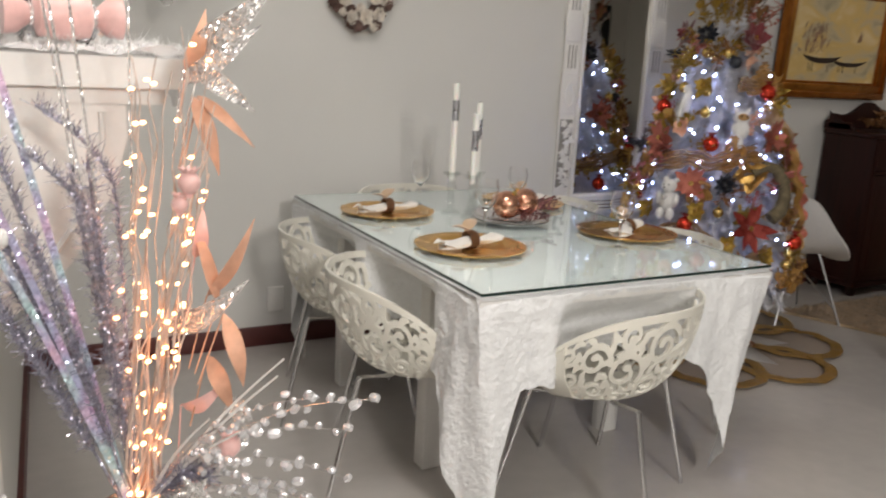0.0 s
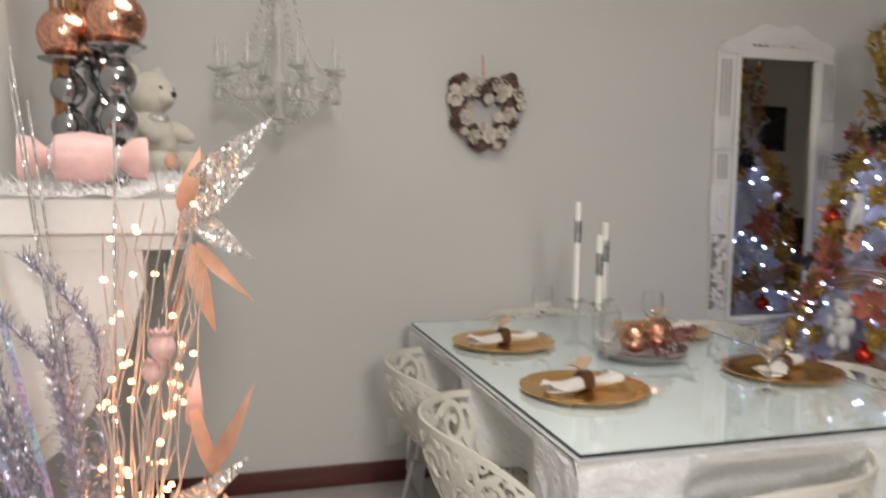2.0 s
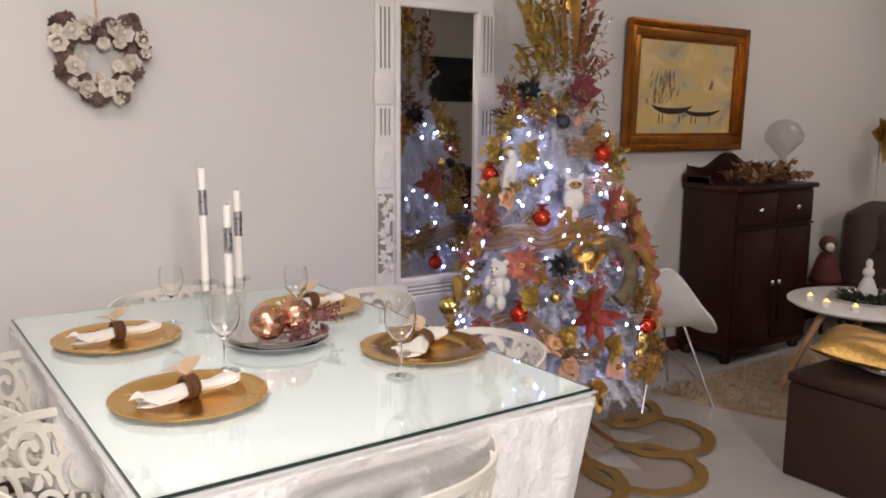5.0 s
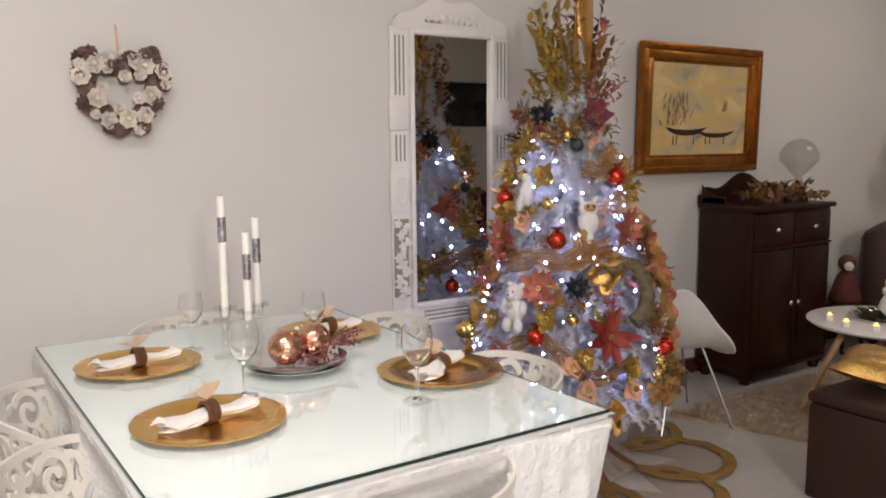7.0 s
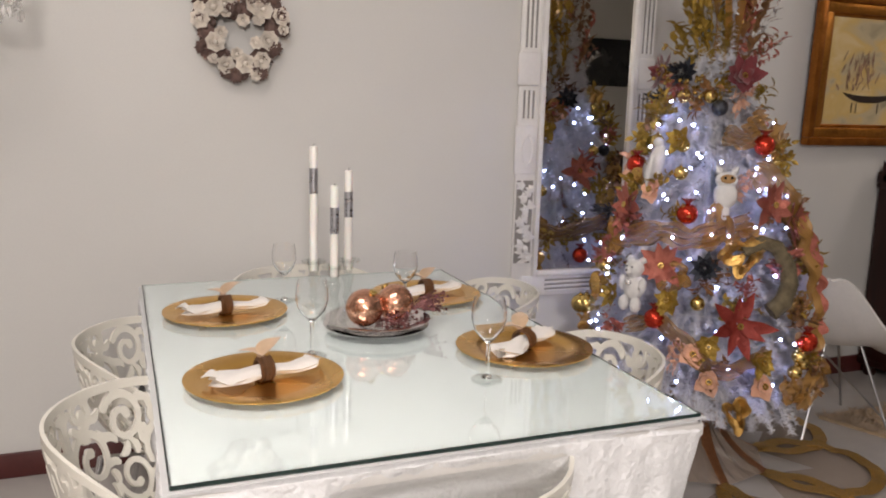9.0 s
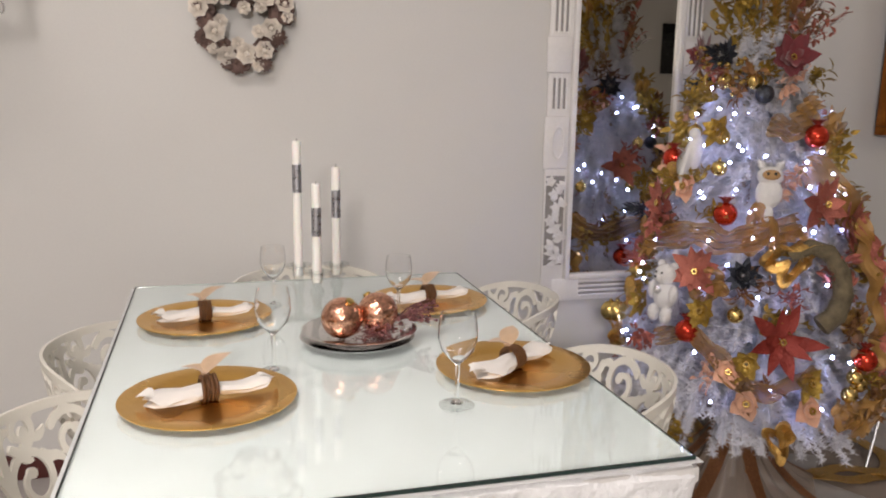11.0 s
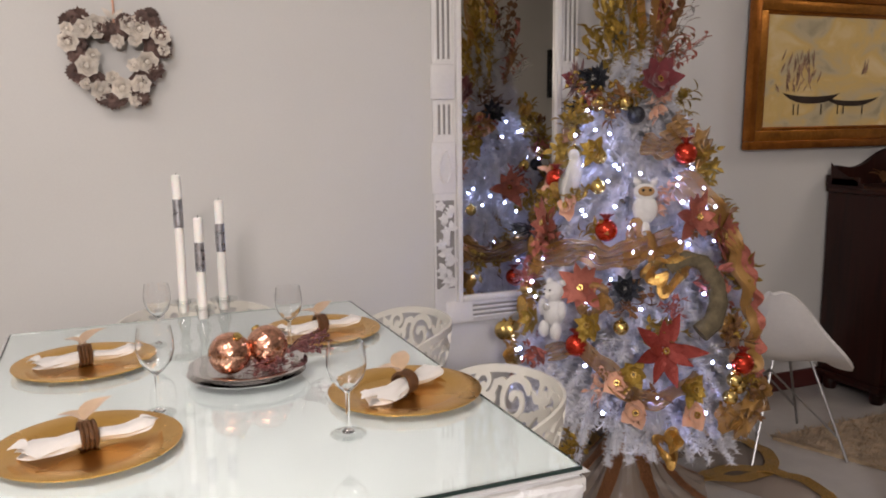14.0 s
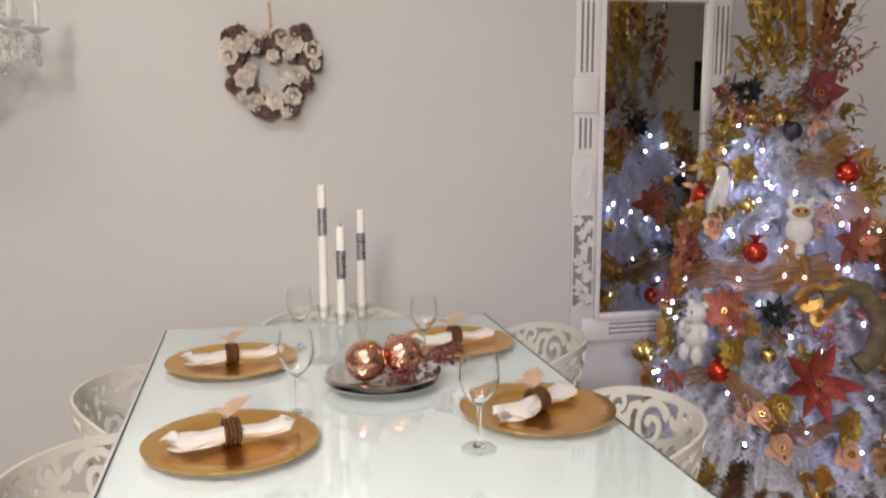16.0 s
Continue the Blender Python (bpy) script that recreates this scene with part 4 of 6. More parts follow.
def on_tree(angle, z, out=0.0):
    a, r = radians(angle), girth(z) + out
    return TREE + Vector((r * math.cos(a), r * math.sin(a), z))


def facing(angle, z, out=0.0, lean=-12, roll=0.0):
    """A pose on the tree whose -y looks outward."""
    return Matrix.Translation(on_tree(angle, z, out)) @ pose(0, 0, 0, 0, 0, angle + 90) @ pose(0, 0, 0, lean, roll, 0)


def christmas_tree():
    t = thing("christmas_tree", "white tinsel Christmas tree standing by the mirror", "tree")
    part("trunk", Geo().tube([TREE + Vector((0, 0, 0.02)), TREE + Vector((0, 0, 1.0)), TREE + Vector((0, 0, 1.9))], 0.022, 8, 0.008), WHITE, t)
    for k in range(4):
        a = radians(45 + 90 * k)
        part("foot", Geo().tube([TREE + Vector((0, 0, 0.09)), TREE + Vector((0.2 * math.cos(a), 0.2 * math.sin(a), 0.012))], 0.011, 6), WHITE, t)
    rnd = random.Random(21)
    g = Geo()
    for k in range(760):
        u = rnd.random()
        z = 0.34 + 1.48 * u ** 1.35
        a = rnd.uniform(0, 2 * math.pi)
        r = girth(z) * rnd.uniform(0.60, 1.02)
        d = Vector((math.cos(a), math.sin(a), 0))
        p0 = TREE + Vector((0, 0, z + 0.12)) + d * r * 0.12
        p2 = TREE + d * r + Vector((0, 0, max(0.27, z - rnd.uniform(0.0, 0.07))))
        p1 = p0.lerp(p2, 0.6) + Vector((0, 0, 0.035))
        ln = (p2 - p0).length
        count = int(60 + 260 * ln)
        for j in range(count):
            s = 0.30 + 0.70 * (j / count) ** 0.6
            q = p0 * (1 - s) ** 2 + p1 * (2 * s * (1 - s)) + p2 * s ** 2
            dr = (d * 0.5 + Vector((rnd.gauss(0, 1), rnd.gauss(0, 1), rnd.gauss(0, 1) - 0.3))).normalized()
            side = dr.orthogonal().normalized() * 0.0024
            tip = q + dr * rnd.uniform(0.022, 0.046)
            g.add([q - side, q + side, tip], [(0, 1, 2)])
    for k in range(330):
        z = 0.36 + 1.12 * rnd.random() ** (1.7 if k < 250 else 0.5)
        a = rnd.uniform(0, 2 * math.pi)
        d = Vector((math.cos(a), math.sin(a), 0))
        r = girth(z) * rnd.uniform(0.86, 1.06)
        p0 = TREE + d * (r - 0.07) + Vector((0, 0, z + 0.03))
        p2 = TREE + d * (r + 0.015) + Vector((0, 0, max(0.26, z - rnd.uniform(0.03, 0.11))))
        for j in range(230):
            q = p0.lerp(p2, rnd.random()) + Vector((0, 0, 0.012))
            dr = Vector((rnd.gauss(0, 1), rnd.gauss(0, 1), rnd.gauss(0, 1) - 0.2)).normalized()
            side = dr.orthogonal().normalized() * 0.0021
            g.add([q - side, q + side, q + dr * rnd.uniform(0.014, 0.028)], [(0, 1, 2)])
    for k in range(44):
        a = 2 * math.pi * (k + rnd.uniform(-0.3, 0.3)) / 44
        d = Vector((math.cos(a), math.sin(a), 0))
        r = rnd.uniform(0.30, 0.47)
        p0, p2 = TREE + d * (r - 0.09) + Vector((0, 0, 0.44)), TREE + d * r + Vector((0, 0, rnd.uniform(0.20, 0.33)))
        for j in range(760):
            q = p0.lerp(p2, rnd.random())
            dr = Vector((rnd.gauss(0, 1), rnd.gauss(0, 1), rnd.gauss(0, 0.7) - 0.5)).normalized()
            side = dr.orthogonal().normalized() * 0.0017
            g.add([q - side, q + side, q + dr * rnd.uniform(0.014, 0.032)], [(0, 1, 2)])
    c = part("crown", g, FLUFF, t, "white tinsel needles", smooth=False)
    tagged(c, kind="stuff")


christmas_tree()


def tree_lights():
    t = thing("string_lights", "string of cool white fairy lights wound round the tree", "lights")
    rnd = random.Random(5)
    wire = Geo()
    pts = []
    n = 150
    for k in range(n):
        u = k / (n - 1)
        z = 0.42 + 1.03 * u
        pts.append(on_tree(-140 + 360 * 8.3 * u, z, -0.09 + rnd.uniform(-0.02, 0.02)))
    wire.tube(pts, 0.0015, 4)
    part("wire", wire, WHITE, t)
    bulb = Geo().ball((0, 0, 0), 0.0053, 8, 6).mesh("bulb", BULB_COOL)
    spots = [(-164, 1.38), (-138, 1.25), (-144, 1.21), (-125, 0.98), (-115, 0.98), (-148, 0.96), (-149, 0.81), (-137, 0.89), (-104, 0.86), (-87, 0.62), (-126, 0.57), (-114, 0.52), (-100, 0.44), (-94, 0.51), (-128, 1.06)]
    spots += [(rnd.uniform(-200, -30), rnd.uniform(0.42, 1.42)) for _ in range(40)] + [(rnd.uniform(-20, 170), rnd.uniform(0.40, 1.45)) for _ in range(58)]
    for a, z in spots:
        part("bulb", bulb, BULB_COOL, t, m=Matrix.Translation(on_tree(a, z, rnd.uniform(0.0, 0.025))))


tree_lights()


def bauble(r, material, label, group, crown=False):
    b = thing("bauble", label, "bauble", group)
    part("ball", Geo().ball((0, 0, 0), r, 22, 14), material, b)
    if crown:
        g = Geo()
        for k in range(9):
            a = 2 * math.pi * k / 9
            g.leaf((0.006 * math.cos(a), 0.006 * math.sin(a), r * 0.9), (0.026 * math.cos(a), 0.026 * math.sin(a), r * 1.45), 0.016, 0.003, n=4)
        part("crown_cap", g, RED_GLITTER, b, "red glitter leaf cap")
    part("cap", Geo().lathe([(0.0, r * 0.96), (r * 0.2, r * 0.95), (r * 0.2, r * 1.14), (0.0, r * 1.16)], 10), GOLD_SHINE, b)
    part("hook", Geo().tube(arc((0, 0, r * 1.22), r * 0.12, 0, 360, 10, "y"), 0.0012, 4), GOLD_SHINE, b)
    return b


spots = ((-141, 1.05, 0.03), (-85, 1.30, 0.035), (-150, 0.67, 0.03), (-70, 0.60, 0.04))
red = bauble(0.038, RED_SHINE, "shiny red bauble with a glitter leaf cap on the tree", "red baubles", True)
red.matrix_basis = facing(*spots[0], lean=0)
for a, z, o in spots[1:] + ((40, 0.9, 0.03), (100, 0.7, 0.03), (150, 1.2, 0.03)):
    copy_thing(red, facing(a, z, o, lean=0))
gold = bauble(0.026, GOLD_SHINE, "small shiny gold bauble on the tree", "gold baubles")
gold.matrix_basis = facing(-151, 1.19, 0.02, lean=0)
for a, z, o in ((-154, 1.29, 0.02), (-130, 0.74, 0.02), (-146, 0.72, 0.02), (-166, 1.47, 0.02), (-135, 1.47, 0.025), (-76, 0.55, 0.03), (-72, 0.52, 0.02), (-80, 0.50, 0.03), (170, 0.98, 0.03), (130, 1.0, 0.03), (80, 1.2, 0.03), (120, 0.6, 0.03), (175, 1.3, 0.02), (160, 0.80, 0.03)):
    copy_thing(gold, facing(a, z, o, lean=0))
big = bauble(0.040, GOLD_SHINE, "large matt gold bauble hanging beside the tree", "gold baubles")
big.matrix_basis = Matrix.Translation((2.945, 3.655, 0.632))
part("hanger", Geo().tube([(0, 0, 0.05), (0.06, -0.02, 0.10), (0.12, -0.03, 0.13)], 0.0015, 4), GOLD_SHINE, big)
dark = bauble(0.030, DARK_GLITTER, "dark glitter bauble on the tree", "dark baubles")
dark.matrix_basis = facing(-125, 1.43, 0.02, lean=0)
copy_thing(dark, facing(60, 1.2, 0.02, lean=0))


def flower_geo(n, r, w, rows=2, seed=1, curl=-0.006):
    rnd = random.Random(seed)
    g = Geo()
    for row in range(rows):
        for k in range(n):
            a = 2 * math.pi * (k + 0.5 * row) / n + rnd.uniform(-0.9, 0.9) / n
            rr = r * (1 - min(0.7, 0.3 * row)) * rnd.uniform(0.62, 1.18)
            d = Vector((math.cos(a), 0, math.sin(a)))
            root = d * 0.006 + Vector((0, -0.01 - 0.012 * row, 0))
            g.leaf(root, d * rr + Vector((0, -0.012 - 0.02 * row - rnd.uniform(0, 0.3) * r, rnd.uniform(-0.1, 0.1) * r)), w * (1 - min(0.6, 0.2 * row)), curl, (0, -1, 0), n=6)
    return g


def flower(name, n, r, w, material, label, spots, rows=2, seed=1, category="flower", heart=GOLD_SHINE):
    f = thing(name, label, category, name + "s on the tree")
    part("petals", flower_geo(n, r, w, rows, seed), material, f)
    g = Geo()
    for k in range(7):
        a = 2 * math.pi * k / 7
        g.ball((0.008 * math.cos(a), -0.035, 0.008 * math.sin(a)), 0.005, 6, 4)
    part("stamens", g, heart, f)
    f.matrix_basis = facing(*spots[0])
    for s in spots[1:]:
        copy_thing(f, facing(*s))


flower("poinsettia", 5, 0.130, 0.046, RED_GLITTER, "large rust-red glitter poinsettia on the tree", ((-112, 0.68, 0.05, -12, 10), (60, 0.7, 0.05)), 2, 2)
flower("rose_poinsettia", 6, 0.105, 0.045, ROSE_GLITTER, "dusty rose glitter poinsettia on the tree", ((-90, 1.09, 0.045, -12, 20), (176, 1.05, 0.04, -12, 0), (-150, 0.86, 0.03, -12, 40), (100, 1.1, 0.04), (-70, 1.02, 0.03, -12, 70)), 2, 3)
flower("gold_flower", 6, 0.062, 0.034, GOLD_GLITTER, "gold glitter flower on the tree", ((-156, 1.31, 0.03), (-144, 0.74, 0.03), (-124, 0.60, 0.03), (130, 1.3, 0.03), (-100, 0.55, 0.03), (-178, 0.72, 0.03)), 2, 4)
flower("burgundy_flower", 7, 0.085, 0.05, mat("burgundy_velvet", (0.16, 0.015, 0.022), 0.7, vary=0.3, scale=30, sheen=0.5), "burgundy velvet flower near the top of the tree", ((-106, 1.54, 0.05), (150, 1.55, 0.05)), 3, 5)
flower("teal_flower", 9, 0.058, 0.024, DARK_GLITTER, "dark silvery glitter flower near the top of the tree", ((-165, 1.55, 0.05), (-128, 0.87, 0.045), (110, 1.45, 0.05), (150, 1.0, 0.04)), 5, 6, heart=SILVER_GLITTER)
flower("peach_flower", 5, 0.05, 0.05, PEACH, "peach silk flower low on the tree", ((-130, 0.57, 0.03), (-123, 0.48, 0.03), (-168, 1.12, 0.03), (-100, 0.47, 0.03)), 2, 7)


def two_tone(name, pieces, label, category, at):
    """One plain mesh with a few colours; pieces: (geo, material)."""
    verts, faces, which = [], [], []
    for k, (g, _) in enumerate(pieces):
        n = len(verts)
        verts += g.v
        faces += [tuple(n + i for i in f) for f in g.f]
        which += [k] * len(g.f)
    me = bpy.data.meshes.new(name)
    me.from_pydata(verts, [], faces)
    for _, m in pieces:
        me.materials.append(m)
    me.polygons.foreach_set("material_index", which)
    me.shade_smooth()
    ob = new(name, me)
    ob.matrix_basis = at
    return tagged(ob, label, category)


owl = Geo().ball((0, 0, 0), 0.05, 18, 12, (0.95, 0.8, 1.15)).ball((0, -0.004, 0.062), 0.042, 16, 10, (1.1, 0.85, 0.85)).ball((0, -0.01, -0.072), 0.024, 12, 8, (0.8, 0.7, 1.3))
for s in (-1, 1):
    owl.leaf((s * 0.02, 0, 0.085), (s * 0.045, 0, 0.122), 0.03, 0.004, (0, -1, 0))
owl_face = Geo().ball((0, -0.034, 0.066), 0.024, 12, 8, (1.3, 0.5, 0.8))
owl_eye = Geo().ball((-0.013, -0.046, 0.07), 0.006, 8, 6).ball((0.013, -0.046, 0.07), 0.006, 8, 6)
two_tone("owl_ornament", [(owl, WHITE_PLUSH), (owl_face, mat("tan_felt", (0.42, 0.25, 0.11), 0.9)), (owl_eye, BLACK)], "white felt owl ornament on the tree", "ornament", facing(-119, 1.125, 0.05, -6) @ Matrix.Scale(0.86, 4))
bear = Geo().ball((0, 0, 0), 0.042, 16, 10, (0.95, 0.85, 1.2)).ball((0, -0.008, 0.07), 0.036, 16, 10).ball((0, -0.042, 0.062), 0.015, 10, 8)
for s in (-1, 1):
    bear.ball((s * 0.028, 0, 0.102), 0.013, 10, 8).ball((s * 0.045, -0.012, 0.012), 0.018, 10, 8, (0.8, 0.9, 1.7)).ball((s * 0.026, -0.016, -0.062), 0.02, 10, 8, (1, 1.1, 1.5))
bear_eye = Geo().ball((-0.012, -0.041, 0.078), 0.004, 6, 5).ball((0.012, -0.041, 0.078), 0.004, 6, 5).ball((0, -0.056, 0.065), 0.005, 6, 5)
two_tone("bear_ornament", [(bear, WHITE_PLUSH), (bear_eye, BLACK), (Geo().ball((0, -0.04, 0.02), 0.013, 10, 8), SILVER_GLITTER)], "white plush bear ornament with a silver bell", "ornament", facing(-163, 0.77, 0.05, -4))
bird = Geo().ball((0, 0, 0), 0.04, 16, 10, (0.7, 0.8, 1.9)).leaf((0.0, -0.02, 0.03), (0.03, -0.04, -0.09), 0.05, 0.01, (0, -1, 0)).ball((-0.008, -0.01, 0.075), 0.02, 12, 8)
two_tone("dove_ornament", [(bird, WHITE_PLUSH)], "white feather dove ornament on the tree", "ornament", facing(-172, 1.22, 0.04, -6, 12))
boa = [on_tree(a, z, o) for a, z, o in ((-106, 0.93, 0.02), (-98, 0.965, 0.05), (-90, 0.95, 0.065), (-85, 0.89, 0.07), (-84, 0.82, 0.065), (-87, 0.755, 0.05), (-93, 0.72, 0.03))]
g = Geo().tube(boa, 0.024, 10, 0.034)
rnd = random.Random(9)
for k in range(700):
    i = rnd.randrange(len(boa) - 1)
    p = boa[i].lerp(boa[i + 1], rnd.random())
    d = Vector((rnd.gauss(0, 1), rnd.gauss(0, 1), rnd.gauss(0, 1))).normalized()
    s = d.orthogonal().normalized() * 0.002
    g.add([p + d * 0.02 - s, p + d * 0.02 + s, p + d * rnd.uniform(0.035, 0.048)], [(0, 1, 2)])
solid("fur_garland", g, mat("olive_fur", (0.15, 0.12, 0.07), 0.9, vary=0.5, scale=25, bump=0.4), "olive brown fur garland curled on the tree", "garland")


def swag(points, wide, material, label, waves=9, seed=2):
    """A gathered ribbon that lies over the tree."""
    rnd = random.Random(seed)
    pts = [on_tree(*p) for p in points]

    def at(u):
        s = u * (len(pts) - 1)
        i = min(int(s), len(pts) - 2)
        p0, p1, p2, p3 = pts[max(i - 1, 0)], pts[i], pts[i + 1], pts[min(i + 2, len(pts) - 1)]
        f = s - i
        return 0.5 * ((2 * p1) + (p2 - p0) * f + (2 * p0 - 5 * p1 + 4 * p2 - p3) * f * f + (3 * p1 - p0 - 3 * p2 + p3) * f ** 3)

    def f(u, v):
        p = at(u)
        out = (p - TREE - Vector((0, 0, p.z))).normalized()
        along = (at(min(1, u + 0.01)) - at(max(0, u - 0.01))).normalized()
        across = along.cross(out).normalized()
        w = wide * (0.75 + 0.35 * abs(math.sin(u * waves * 1.7)))
        crease = 0.016 * math.sin(v * 7 * math.pi + 2 * math.sin(u * waves)) + 0.012 * math.sin(u * waves * 4)
        return p + across * (v - 0.5) * w + out * crease

    ob = solid("gold_ribbon", Geo().sheet(70, 14, f), material, label, "ribbon", "ribbons on the tree")
    return ob


swag(((165, 0.93, 0.03), (-176, 0.94, 0.04), (-155, 0.98, 0.035), (-138, 0.965, 0.04), (-118, 1.0, 0.03), (-100, 1.03, 0.02)), 0.085, ORGANZA, "amber gold mesh ribbon swagged round the tree", seed=3)
swag(((-95, 1.22, 0.02), (-75, 1.12, 0.05), (-62, 0.98, 0.06), (-57, 0.82, 0.06), (-55, 0.66, 0.05), (-60, 0.55, 0.03)), 0.10, ORGANZA, "amber gold mesh ribbon swagged round the tree", seed=4)
swag(((-60, 1.05, 0.05), (-52, 0.9, 0.07), (-50, 0.75, 0.07), (-55, 0.60, 0.05)), 0.05, ROSE_GLITTER, "coral glitter ribbon hanging down the tree", seed=5)
swag(((-120, 1.34, 0.02), (-104, 1.32, 0.04), (-90, 1.37, 0.03), (-78, 1.42, 0.03)), 0.075, ORGANZA, "amber gold mesh ribbon swagged round the tree", seed=6)
swag(((-165, 0.62, 0.02), (-145, 0.66, 0.04), (-120, 0.52, 0.04), (-95, 0.58, 0.03)), 0.06, ORGANZA, "amber gold mesh ribbon swagged round the tree", seed=7)
swag(((40, 0.8, 0.03), (80, 0.86, 0.04), (120, 0.8, 0.04), (165, 0.93, 0.03)), 0.08, ORGANZA, "amber gold mesh ribbon swagged round the tree", seed=8)


def topper():
    t = thing("tree_topper", "gold spray of leaves, ribbon and twigs at the tree top", "tree topper")
    rnd = random.Random(13)
    base_z = 1.48
    for k in range(56):
        a = rnd.uniform(0, 2 * math.pi)
        lean = rnd.uniform(0.03, 0.20)
        z1 = rnd.uniform(1.72, 2.16) - lean * 0.6
        p = TREE + Vector((0.03 * math.cos(a), 0.03 * math.sin(a), base_z))
        q = TREE + Vector((lean * math.cos(a) - 0.03, lean * math.sin(a), z1))
        g = Geo().tube([p, p.lerp(q, 0.5) + Vector((0, 0, 0.03)), q], 0.002, 5, 0.001)
        for j in range(12):
            u = 0.2 + 0.8 * j / 11
            c = p.lerp(q, u)
            d = Vector((rnd.gauss(0, 1), rnd.gauss(0, 1), 0.7 + rnd.random()))
            g.leaf(c, c + d.normalized() * rnd.uniform(0.035, 0.065), rnd.uniform(0.020, 0.034), 0.004, n=4)
        west = math.cos(a) < 0.1
        part("leaf_spray", g, GOLD_GLITTER if west else (ROSE_GLITTER if k % 3 == 0 else DRYLEAF), t, "gold glitter leaves" if west else "")
    for k, (dx, dy, z1) in enumerate(((-0.05, -0.02, 2.18), (0.0, -0.04, 2.14), (0.03, 0.02, 2.20), (-0.08, 0.03, 2.10))):
        p = TREE + Vector((0.3 * dx, 0.3 * dy, 1.5))
        g = Geo().sheet(22, 5, lambda u, v: p + Vector((dx * u + (v - 0.5) * 0.055 * math.cos(k + u), dy * u - 0.06 + (v - 0.5) * 0.055 * math.sin(k + u), (z1 - 1.5) * u)) + Vector((0.010 * math.sin(u * 11 + k), 0.010 * math.cos(u * 9), 0)), 0.001)
        part("ribbon", g, ORGANZA if k % 2 else GOLD_CLOTH, t, "gold mesh ribbon")
    for k in range(10):
        a = radians(-190 + rnd.uniform(-35, 45))
        z = rnd.uniform(1.42, 1.62)
        p = TREE + Vector((0.05 * math.cos(a), 0.05 * math.sin(a), z - 0.05))
        q = TREE + Vector((0.23 * math.cos(a), 0.23 * math.sin(a), z + rnd.uniform(0, 0.07)))
        g = Geo().tube([p, q], 0.0018, 5)
        for j in range(7):
            g.ball(p.lerp(q, 0.55 + 0.45 * j / 6) + Vector((rnd.gauss(0, 0.012), rnd.gauss(0, 0.012), rnd.gauss(0, 0.012))), 0.008, 8, 6)
        part("berry_spray", g, GOLD_SHINE, t)
    for k in range(12):
        a = radians(rnd.uniform(-80, 10))
        p = TREE + Vector((0.03 * math.cos(a), 0.03 * math.sin(a), 1.5))
        q = TREE + Vector((rnd.uniform(0.15, 0.26) * math.cos(a), rnd.uniform(0.15, 0.26) * math.sin(a), rnd.uniform(1.6, 1.85)))
        g = Geo().tube([p, p.lerp(q, 0.5) + Vector((0, 0, 0.03)), q], 0.0018, 5, 0.001)
        for j in range(8):
            c = p.lerp(q, 0.4 + 0.6 * j / 7)
            d = Vector((rnd.gauss(0, 1), rnd.gauss(0, 1), 0.6))
            g.leaf(c, c + d.normalized() * 0.04, 0.014, 0.003, n=4)
        part("twig", g, (ROSE_GLITTER, DRYLEAF, SILVER_GLITTER)[k % 3], t)


topper()
pick_rnd = random.Random(91)
PICKS = []
for kind in range(4):
    g = Geo()
    for j in range(7):
        d = Vector((pick_rnd.uniform(-1, 1), -0.9, pick_rnd.uniform(-0.7, 0.8))).normalized()
        g.tube([(0, 0.02, 0), d * 0.05, d * 0.10], 0.0015, 4)
        for i in range(5):
            c = d * (0.03 + 0.017 * i)
            e = Vector((pick_rnd.gauss(0, 1), pick_rnd.gauss(0, 1) - 0.4, pick_rnd.gauss(0, 1))).normalized()
            g.leaf(c, c + e * 0.042, 0.021, 0.004, n=4)
    PICKS.append(g.mesh("leaf_pick", (GOLD_GLITTER, DRYLEAF, ROSE_GLITTER, PEACH)[kind]))
PICK_LABELS = ("gold glitter leaf spray on the tree", "brown dried leaf spray on the tree", "rose glitter leaf spray on the tree", "peach silk leaf spray on the tree")
for k in range(84):
    z = 0.34 + 1.2 * pick_rnd.random() ** 0.9
    a = pick_rnd.uniform(-215, 145)
    kind = (0, 1, 2, 0, 1, 2, 0, 3)[k % 8]
    solid("leaf_pick", PICKS[kind], None, PICK_LABELS[kind], "leaf spray", "leaf sprays on the tree", at=facing(a, z, -0.01, pick_rnd.uniform(-30, 20), pick_rnd.uniform(0, 360)) @ Matrix.Scale(pick_rnd.uniform(0.6, 1.0), 4))


def puff_mesh(seed):
    """A crumpled bow of mesh ribbon."""
    def f(u, v):
        a, b = 2 * math.pi * u, v - 0.5
        r = 0.05 + 0.018 * math.sin(3 * a + seed) + 0.012 * math.sin(5 * a)
        return (r * math.cos(a) + 0.02 * math.sin(9 * b + a), -0.02 + b * 0.05 + 0.012 * math.sin(4 * a + 8 * b), r * math.sin(a) * 0.8 + 0.015 * math.cos(7 * b + 2 * a))
    return Geo().sheet(36, 8, f).mesh("ribbon_puff", (ORGANZA, GOLD_CLOTH)[seed % 2])


PUFFS = [puff_mesh(k) for k in range(4)]
for k in range(30):
    z = 0.36 + 1.1 * pick_rnd.random()
    a = pick_rnd.uniform(-215, 145)
    solid("ribbon_puff", PUFFS[k % 4], None, "crumpled gold mesh bow tucked into the tree", "bow", "bows on the tree", at=facing(a, z, 0.0, pick_rnd.uniform(-30, 20), pick_rnd.uniform(0, 360)) @ Matrix.Scale(pick_rnd.uniform(0.7, 1.1), 4))


copy_thing(gold, facing(-205, 0.63, 0.07, lean=0) @ Matrix.Scale(1.45, 4))
